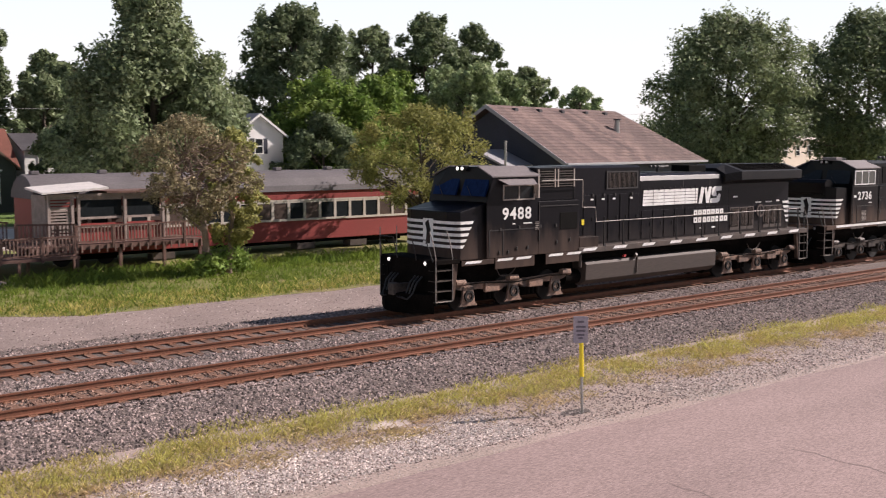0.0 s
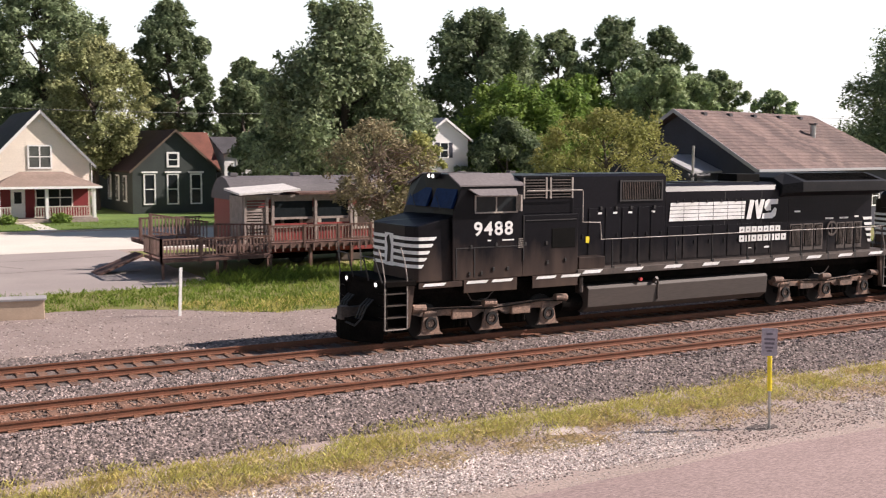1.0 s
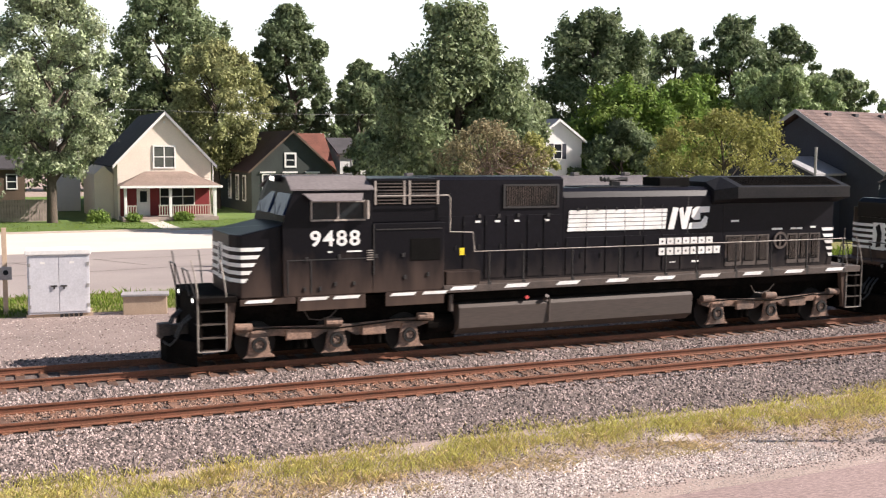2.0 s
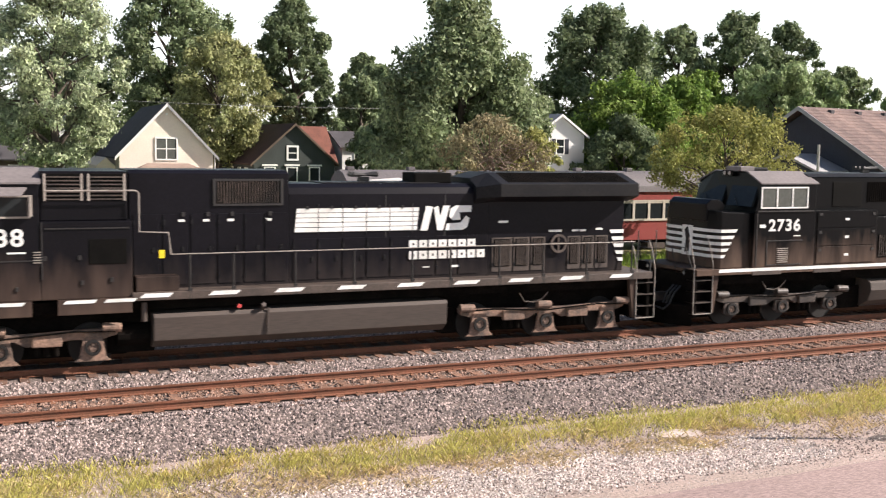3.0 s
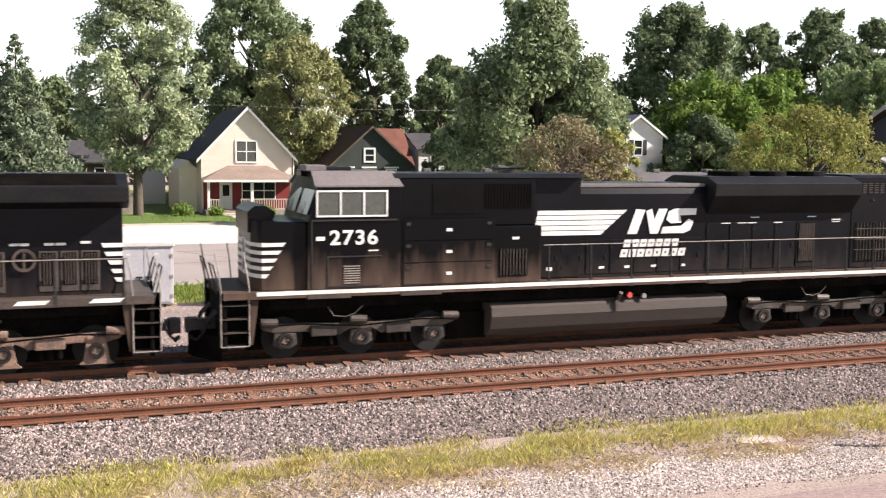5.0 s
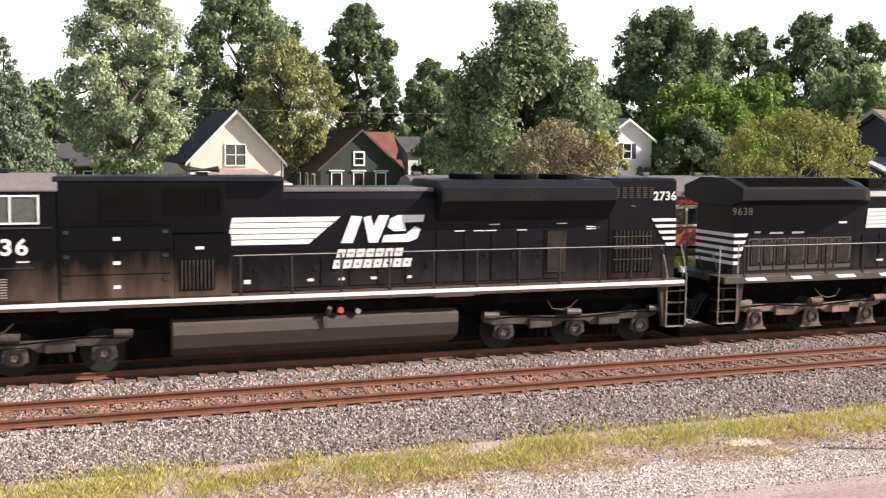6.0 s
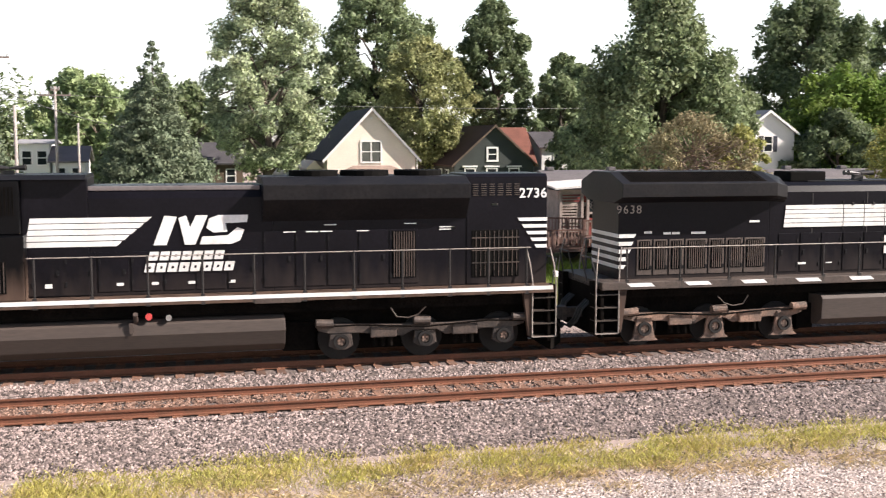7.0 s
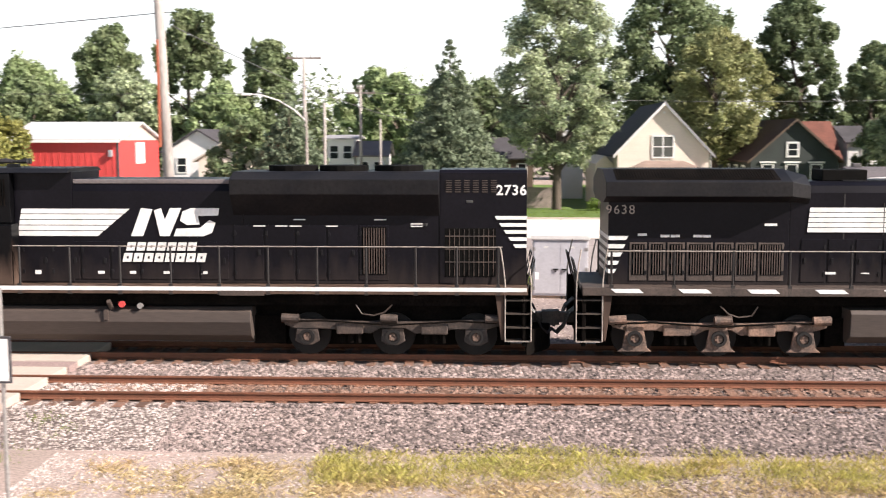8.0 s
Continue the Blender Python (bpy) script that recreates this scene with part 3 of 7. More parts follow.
def truck(parent, axles, wheels, dark):
    """A three-axle truck: side frames, springs, journals and wheelsets."""
    mid, metal = axles[1], M["truck_dark"] if dark else M["truck"]
    # bulky near-black body, enlarged to stand in for the shade inside the truck
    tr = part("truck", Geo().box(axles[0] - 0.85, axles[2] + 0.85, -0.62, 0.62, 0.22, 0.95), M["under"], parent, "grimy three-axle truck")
    for s in (-1, 1):
        y0, y1 = s * 1.02, s * 1.2
        a, c = axles[0], axles[2]
        beam = [(a - 0.62, 0.98), (a - 0.55, 0.80), (a - 0.2, 0.70), (a + 0.45, 0.72), (mid - 0.55, 0.60), (mid - 0.3, 0.74), (mid + 0.3, 0.74), (mid + 0.55, 0.60),
                (c - 0.45, 0.72), (c + 0.2, 0.70), (c + 0.55, 0.80), (c + 0.62, 0.98), (c + 0.25, 0.96), (mid + 0.7, 0.90), (mid - 0.7, 0.90), (a - 0.25, 0.96)]
        part("side_frame", Geo().prism(beam, "y", y0, y1), metal, tr, bevel=0.015)
        for k, x in enumerate(axles):
            if dark:
                o = [(x - 0.26, 0.72), (x - 0.3, 0.42), (x - 0.12, 0.32), (x + 0.12, 0.32), (x + 0.3, 0.42), (x + 0.26, 0.72)]
            else:
                o = [(x - 0.2, 0.86), (x - 0.3, 0.30), (x - 0.42, 0.20), (x + 0.42, 0.20), (x + 0.3, 0.30), (x + 0.2, 0.86)]
            ped = part("pedestal", Geo().prism(o, "y", s * 1.16, s * 1.24), metal, tr, bevel=0.015)
            part("bearing_ring", Geo().ring((x, s * 1.245 - (0.06 if s < 0 else 0.0), 0.53), "y", 0.12, 0.19, 0.06), M["wheel"], ped)
        for x in ((a + mid) / 2, (mid + c) / 2):
            part("equaliser_block", Geo().box(x - 0.33, x + 0.33, s * 1.2, s * 1.30, 0.60, 0.88), metal, tr, bevel=0.03)
            g = Geo()
            for dx in (-0.2, 0.0, 0.2):
                g.tube((x + dx, s * 1.1, 0.36), (x + dx, s * 1.1, 0.62), 0.07, n=8)
            part("brake_gear", g, M["under"], tr)
        for x in (a - 0.42, mid - 0.1, c + 0.42):
            part("brake_cylinder", Geo().tube((x - 0.2, s * 1.28, 1.0), (x + 0.22, s * 1.28, 0.98), 0.11, n=12), metal, tr, smooth=False)
        part("pipe", Geo().pipe([(a - 0.5, s * 1.33, 0.92), (a + 0.4, s * 1.33, 0.94), (mid, s * 1.33, 0.84), (c - 0.4, s * 1.33, 0.94), (c + 0.5, s * 1.33, 0.9)], 0.025), M["under"], tr)
        part("cable", Geo().pipe([(mid - 0.9, s * 1.36, 1.35), (mid - 0.75, s * 1.36, 1.12), (mid - 0.45, s * 1.36, 1.08), (mid - 0.2, s * 1.36, 1.16), (mid, s * 1.36, 1.35)], 0.018), M["slat"], tr)
    for x in axles:
        w = part("wheelset", Geo().tube((0, -1.12, 0), (0, 1.12, 0), 0.11, n=12), M["wheel"], parent, "steel wheels on their axle")
        w.location = (x, 0, 0.53)
        for s in (-1, 1):
            part("wheel", Geo().tube((0, s * 0.70, 0), (0, s * 0.82, 0), 0.53, n=28), M["wheel"], w, bevel=0.01)
            cap = Geo().tube((0, s * 1.12, 0), (0, s * 1.27, 0), 0.1, n=10)
            for k in range(3):
                a = math.tau * k / 3
                cap.tube((0.06 * math.cos(a), s * 1.26, 0.06 * math.sin(a)), (0.06 * math.cos(a), s * 1.29, 0.06 * math.sin(a)), 0.022, n=6)
            part("bearing_cap", cap, M["truck"], w)
        wheels.append(w)
    return tr


def steps_at(parent, x0, x1, deck, rail, low_rail=True):
    """Corner steps: side plates, treads and two bent handrails."""
    for s in (-1, 1):
        st = part("corner_steps", Geo().box(x0, x0 + 0.03, s * 1.42, s * 1.05, 0.45, deck).box(x1 - 0.03, x1, s * 1.42, s * 1.05, 0.45, deck).box(x0, x1, s * 1.02, s * 1.05, 0.45, deck),
                  M["under"], parent)
        for k in range(4):
            z = 0.46 + k * (deck - 0.46) / 4
            part("tread", Geo().box(x0, x1, s * 1.44, s * 1.1, z, z + 0.03), M["slat"], st, "worn metal tread")
            part("tread_edge", Geo().box(x0 + 0.03, x1 - 0.03, s * 1.444, s * 1.456, z, z + 0.03), M["rail_white"] if k == 0 else M["tread"], st)
        inner = x1 if x0 < 10 else x0
        way = 1 if x0 < 10 else -1
        part("step_bracket", Geo().prism([(inner + way * 0.01, 0.5), (inner + way * 0.07, 0.5), (inner + way * 0.24, deck - 0.02), (inner + way * 0.01, deck - 0.02)], "y", s * 1.30, s * 1.44), M["loco"], parent, "dusty sloping step bracket", bevel=0.01)
        for x in (x0 + 0.02, x1 - 0.02):
            part("grab_rail", Geo().pipe([(x, s * 1.46, 0.48), (x, s * 1.46, deck + 0.1), (x - 0.05, s * 1.4, deck + 0.55), (x - 0.12, s * 1.3, rail)], 0.018), M["rail_white"], st, "pale handrail")


def railing(parent, x0, x1, posts, deck, top):
    for s in (-1, 1):
        r = part("handrail", Geo().pipe([(x0, s * 1.47, top), (x1, s * 1.47, top)], 0.014), M["rail_white"], parent, "thin steel handrail")
        for x in posts:
            part("post", Geo().tube((x, s * 1.47, deck - 0.12), (x, s * 1.47, top), 0.028, n=6).box(x - 0.05, x + 0.05, s * 1.5, s * 1.53, deck - 0.2, deck + 0.06), M["rail_black"], r)


def coupler(parent, x, way):
    g = Geo().box(*sorted((x + way * 0.75, x + way * 0.25)), -0.12, 0.12, 0.72, 0.98)
    g.prism([(x + way * 0.3, -0.2), (x + way * 0.02, -0.2), (x, 0.05), (x + way * 0.12, 0.16), (x + way * 0.3, 0.14)], "z", 0.66, 1.02)
    part("coupler", g, M["truck_dark"], parent, bevel=0.01)
    for s in (-1, 1):
        for k in range(3):
            y = s * (0.45 + 0.17 * k)
            part("air_hose", Geo().pipe([(x + way * 0.72, y, 1.25), (x + way * 0.5, y, 1.05), (x + way * 0.36, y * 0.95, 0.72), (x + way * 0.2, y * 0.85, 0.55), (x + way * 0.08, y * 0.7, 0.62)], 0.03), M["rail_black"], parent)


def pilot(parent, x, way, plow):
    body = Geo().box(*sorted((x + way * 0.75, x + way * 0.85)), -1.42, 1.42, 0.35, 1.72)
    part("pilot", body, M["under"], parent, bevel=0.02)
    if plow:
        o = [(x + way * 0.74, -1.38), (x + way * 0.15, -0.45), (x + way * 0.08, 0.0), (x + way * 0.15, 0.45), (x + way * 0.74, 1.38)]
        part("plough", Geo().prism(o, "z", 0.10, 0.72), M["under"], parent, "black snow plough", bevel=0.02)
    for s in (-1, 1):
        part("grab_rail", Geo().pipe([(x + way * 0.72, s * 0.5, 1.75), (x + way * 0.55, s * 0.5, 2.45), (x + way * 0.55, s * 1.2, 2.45), (x + way * 0.72, s * 1.35, 1.75)], 0.02), M["rail_black"], parent)


def side_door(parent, x0, x1, z0, z1, y, paint, louvre=False, sides=(-1, 1)):
    """A hood door: a thin raised leaf with hinges, a latch and maybe louvres."""
    for s in sides:
        d = part("hood_door", Geo().box(x0 + 0.015, x1 - 0.015, s * y, s * (y + 0.018), z0, z1), paint, parent, bevel=0.006)
        part("latch", Geo().box(x1 - 0.14, x1 - 0.08, s * (y + 0.018), s * (y + 0.04), (z0 + z1) / 2 - 0.06, (z0 + z1) / 2 + 0.06), M["loco_top"], d)
        for z in (z0 + 0.2, z1 - 0.2):
            part("hinge", Geo().box(x0 + 0.02, x0 + 0.07, s * (y + 0.018), s * (y + 0.032), z - 0.05, z + 0.05), M["loco_top"], d)
        if louvre:
            g = Geo()
            n = max(3, int((x1 - x0 - 0.16) / 0.06))
            for k in range(n):
                x = x0 + 0.09 + (x1 - x0 - 0.18) * (k + 0.5) / n
                g.box(x - 0.012, x + 0.012, s * (y + 0.02), s * (y + 0.045), z0 + 0.16, z1 - 0.06)
            small(part("louvres", g, M["slat"], d))
            part("louvre_backing", Geo().box(x0 + 0.07, x1 - 0.07, s * (y + 0.018), s * (y + 0.022), z0 + 0.14, z1 - 0.04), M["grille"], d)


def label_plate(parent, x, z, y, w=0.13, h=0.05):
    for s in (-1, 1):
        part("notice", Geo().box(x - w / 2, x + w / 2, s * y, s * (y + 0.004), z - h / 2, z + h / 2), M["white"], parent, "small white notice")


def window(parent, x0, x1, z0, z1, y, cols, frame_mat, glass_mat):
    for s in (-1, 1):
        f = Geo()
        t = 0.045
        f.box(x0, x1, s * y, s * (y + 0.03), z0, z0 + t).box(x0, x1, s * y, s * (y + 0.03), z1 - t, z1)
        for k in range(cols + 1):
            x = x0 + (x1 - x0 - t) * k / cols
            f.box(x, x + t, s * y, s * (y + 0.03), z0, z1)
        w = part("cab_window", f, frame_mat, parent, "pale window frame")
        for k in range(cols):
            a, b = x0 + (x1 - x0 - t) * k / cols + t, x0 + (x1 - x0 - t) * (k + 1) / cols
            part("pane", Geo().box(a, b, s * (y + 0.002), s * (y + 0.012), z0 + t, z1 - t), glass_mat, w)


def nose_and_cab(ob, paint, nose0, nose1, cab1, z_nose0, z_nose1, z_edge, z_top, floor, half=1.5, lit=True):
    """A wide nose with a sloping lid, and the cab behind it."""
    nh = 1.38
    g = Geo()
    # nose: a chamfered front, drawn in plan and cut by the sloping lid
    plan = [(nose0, -0.95), (nose0 + 0.12, -1.25), (nose0 + 0.2, -nh), (nose1 + 0.2, -nh), (nose1 + 0.2, nh), (nose0 + 0.2, nh), (nose0 + 0.12, 1.25), (nose0, 0.95)]
    n = len(plan)
    v = [(x, y, floor) for x, y in plan]
    for x, y in plan:
        k = (x - nose0) / (nose1 + 0.2 - nose0)
        v.append((x, y * 0.99, z_nose0 + (z_nose1 - z_nose0) * k - 0.10 * (abs(y) / nh) ** 2))
    f = [tuple(range(n))[::-1], tuple(range(n, 2 * n))] + [(i, (i + 1) % n, n + (i + 1) % n, n + i) for i in range(n)]
    g.add(v, f)
    part("nose", g, paint, ob, "short black nose with a sloping top", bevel=0.03)
    body = Geo()
    a, b = nose1, nose1 + 0.28
    fr = [(a, -half, floor), (a, half, floor), (a, half, z_nose1 - 0.1), (b - 0.02, half, z_edge), (b, 0.78, z_top), (b, -0.78, z_top), (b - 0.02, -half, z_edge), (a, -half, z_nose1 - 0.1)]
    bk = [(cab1, y, z) for _, y, z in fr]
    body.add(fr + bk, [tuple(range(8))[::-1], tuple(range(8, 16))] + [(i, (i + 1) % 8, 8 + (i + 1) % 8, 8 + i) for i in range(8)])
    cab = part("cab", body, paint, ob, "black cab with a faceted roof", bevel=0.025)
    for s in (-1, 1):
        roof = Geo()
        roof.add([(b - 0.1, s * (half + 0.05), z_edge + 0.02), (cab1 + 0.04, s * (half + 0.05), z_edge + 0.02), (cab1 + 0.04, s * 0.76, z_top + 0.025), (b - 0.02, s * 0.76, z_top + 0.025),
                  (b - 0.1, s * (half + 0.05), z_edge - 0.02), (cab1 + 0.04, s * (half + 0.05), z_edge - 0.02), (cab1 + 0.04, s * 0.76, z_top - 0.01), (b - 0.02, s * 0.76, z_top - 0.01)],
                 [(0, 1, 2, 3), (4, 5, 6, 7), (0, 1, 5, 4), (1, 2, 6, 5), (2, 3, 7, 6), (3, 0, 4, 7)])
        part("roof_panel", roof, M["coach_roof"], cab, "grey sloping roof sheet")
    # windscreens lean with the front
    for y0, y1 in ((-1.28, -0.62), (-0.52, 0.52), (0.62, 1.28)) if half > 1.55 else ((-1.32, -0.14), (0.14, 1.32)):
        zlo, zhi = z_nose1 + 0.09, z_edge - 0.10
        x_lo, x_hi = a + 0.045, a + 0.26
        scr = part("windscreen", Geo().add([(x_lo - 0.02, y0, zlo), (x_lo - 0.02, y1, zlo), (x_hi - 0.02, y1, zhi), (x_hi - 0.02, y0, zhi), (x_lo + 0.06, y0, zlo), (x_lo + 0.06, y1, zlo), (x_hi + 0.06, y1, zhi), (x_hi + 0.06, y0, zhi)],
                   [(0, 1, 2, 3), (4, 5, 6, 7), (0, 1, 5, 4), (1, 2, 6, 5), (2, 3, 7, 6), (3, 0, 4, 7)]), M["cab_glass"] if lit else M["dark_glass"], cab, "windscreen with the sky's blue reflection in its colour" if lit else "dark windscreen")
        part("wiper", Geo().pipe([(x_lo - 0.05, (y0 + y1) / 2, zlo - 0.03), (x_lo + 0.02, (y0 + y1) / 2 + 0.3, zlo + 0.32)], 0.012), M["rail_black"], scr)
    lamp = part("headlight", Geo().box(b - 0.16, b + 0.05, -0.26, 0.26, z_top - 0.14, z_top + 0.03), paint, cab, bevel=0.02)
    for y in (-0.12, 0.12):
        part("lens", Geo().tube((b - 0.17, y, z_top - 0.06), (b - 0.15, y, z_top - 0.06), 0.06, n=14), M["lamp"] if lit else M["steel"], lamp, "lit lens" if lit else "unlit lens")
    for s in (-1, 1):
        dl = part("ditch_light", Geo().tube((0.72, s * 0.95, 1.68), (0.9, s * 0.95, 1.68), 0.11, n=12), M["loco_top"], ob)
        part("lens", Geo().tube((0.70, s * 0.95, 1.68), (0.72, s * 0.95, 1.68), 0.055, n=12), M["lamp"] if lit else M["steel"], dl)
    return cab


def front_stripes(ob, x0, x1, z0, z1, nose0, y):
    """White livery bars round the nose."""
    n = 5
    h = (z1 - z0) / (2 * n - 1)
    g = Geo()
    for k in range(n):
        zb = z1 - (2 * k + 1) * h
        e = x1 - (z1 - zb) / (z1 - z0) * (x1 - x0) * 0.55
        for s in (-1, 1):
            g.prism([(x0 + 0.2, zb), (e - 0.08, zb), (e, zb + h), (x0 + 0.2, zb + h)], "y", s * (y + 0.002), s * (y + 0.008))
            g.add([(nose0 - 0.006, s * 0.94, zb), (nose0 + 0.114, s * 1.254, zb), (nose0 + 0.2, s * (y + 0.006), zb), (nose0 - 0.006, s * 0.94, zb + h), (nose0 + 0.114, s * 1.254, zb + h), (nose0 + 0.2, s * (y + 0.006), zb + h)],
                  [(0, 1, 4, 3), (1, 2, 5, 4)])
        g.box(nose0 - 0.008, nose0 - 0.002, -0.94, 0.94, zb, zb + h)
    g.box(nose0 - 0.012, nose0 - 0.003, -0.26, 0.26, z0 - 0.02, z1 + 0.05)
    part("nose_stripes", g, M["white"], ob, "white bars round the nose")
    part("nose_emblem", Geo().prism([(-0.1, z0 + 0.1), (0.12, z0 + 0.06), (0.06, z0 + 0.5), (0.14, z1 - 0.1), (-0.02, z1 + 0.02), (-0.14, z1 - 0.3)], "x", nose0 - 0.02, nose0 - 0.013), M["loco"], ob, "plain dark emblem")


def side_stripes(ob, x0, x1, z0, z1, y, slant, mirror=None):
    n = 5
    h = (z1 - z0) / (n + 0.16 * (n - 1))
    for s in (-1, 1):
        g = Geo()
        for k in range(n):
            zb = z0 + k * h * 1.16
            lo, hi = (zb - z0) / (z1 - z0) * slant, (zb + h - z0) / (z1 - z0) * slant
            o = [(x0 + lo, zb), (x1 + lo, zb), (x1 + hi, zb + h), (x0 + hi, zb + h)]
            g.prism([(mirror - a, b) for a, b in o] if mirror and s > 0 else o, "y", s * (y + 0.020), s * (y + 0.026))
        part("side_stripes", g, M["white"], ob, "white bars on the hood side")


def emblem(ob, x0, x1, z0, z1, y, lean=0.18, mirror=None):
    """The owner's mark as plain leaning shapes."""
    w, h = x1 - x0, z1 - z0

    def q(u, k):
        return (x0 + u * w + k * lean * w * 0.6, z0 + k * h)
    shapes = [[q(0.0, 0), q(0.15, 0), q(0.15, 0.96), q(0.0, 1.0)], [q(0.17, 0.92), q(0.25, 1.0), q(0.46, 0.12), q(0.36, 0.0)], [q(0.34, 0.32), q(0.37, 0.0), q(0.48, 0), q(0.50, 1.0), q(0.36, 1.0)],
              [q(0.53, 0), q(0.90, 0), q(0.99, 0.12), q(0.99, 0.48), q(0.90, 0.58), q(0.82, 0.3), q(0.53, 0.27)], [q(0.54, 0.56), q(0.64, 0.40), q(0.80, 0.42), q(0.74, 0.72), q(0.99, 0.74), q(0.97, 1.0), q(0.62, 1.0), q(0.53, 0.88)]]
    for s in (-1, 1):
        for k, o in enumerate(shapes):
            part("emblem_shape", Geo().prism([(mirror - a, b) for a, b in o] if mirror and s > 0 else o, "y", s * (y + 0.020), s * (y + 0.026 + 0.0005 * k)), M["white"], ob, "plain white leaning shape")


def word_bars(ob, x0, z0, widths, height, y, lean=0.0, gap=0.045, mirror=None):
    """Lettering as plain open boxes of its size."""
    for s in (-1, 1):
        x = x0
        for w in widths:
            t, u = w * 0.38, height * 0.36
            g = Geo()
            for a0, a1, z1, z2 in ((0, t, 0, height), (w - t, w, 0, height), (t, w - t, 0, u), (t, w - t, height - u, height)):
                k1, k2 = z1 / height * lean, z2 / height * lean
                o = [(x + a0 + k1, z0 + z1), (x + a1 + k1, z0 + z1), (x + a1 + k2, z0 + z2), (x + a0 + k2, z0 + z2)]
                g.prism([(mirror - a, b) for a, b in o] if mirror and s > 0 else o, "y", s * (y + 0.020), s * (y + 0.026))
            part("letter_box", g, M["white"], ob, "plain white open box")
            x += w + gap


def rear_stripes(ob, x_end, x_in, z0, z1, y):
    n = 5
    h = (z1 - z0) / (2 * n - 1)
    g = Geo()
    for k in range(n):
        zb = z1 - (2 * k + 1) * h
        e = x_in + (z1 - zb) / (z1 - z0) * (x_end - x_in) * 0.6
        for s in (-1, 1):
            g.prism([(e + 0.06, zb), (x_end - 0.004, zb), (x_end - 0.004, zb + h), (e, zb + h)], "y", s * (y + 0.020), s * (y + 0.026))
        g.box(x_end + 0.002, x_end + 0.008, -y, y, zb, zb + h)
    part("rear_stripes", g, M["white"], ob, "white bars round the rear of the hood")


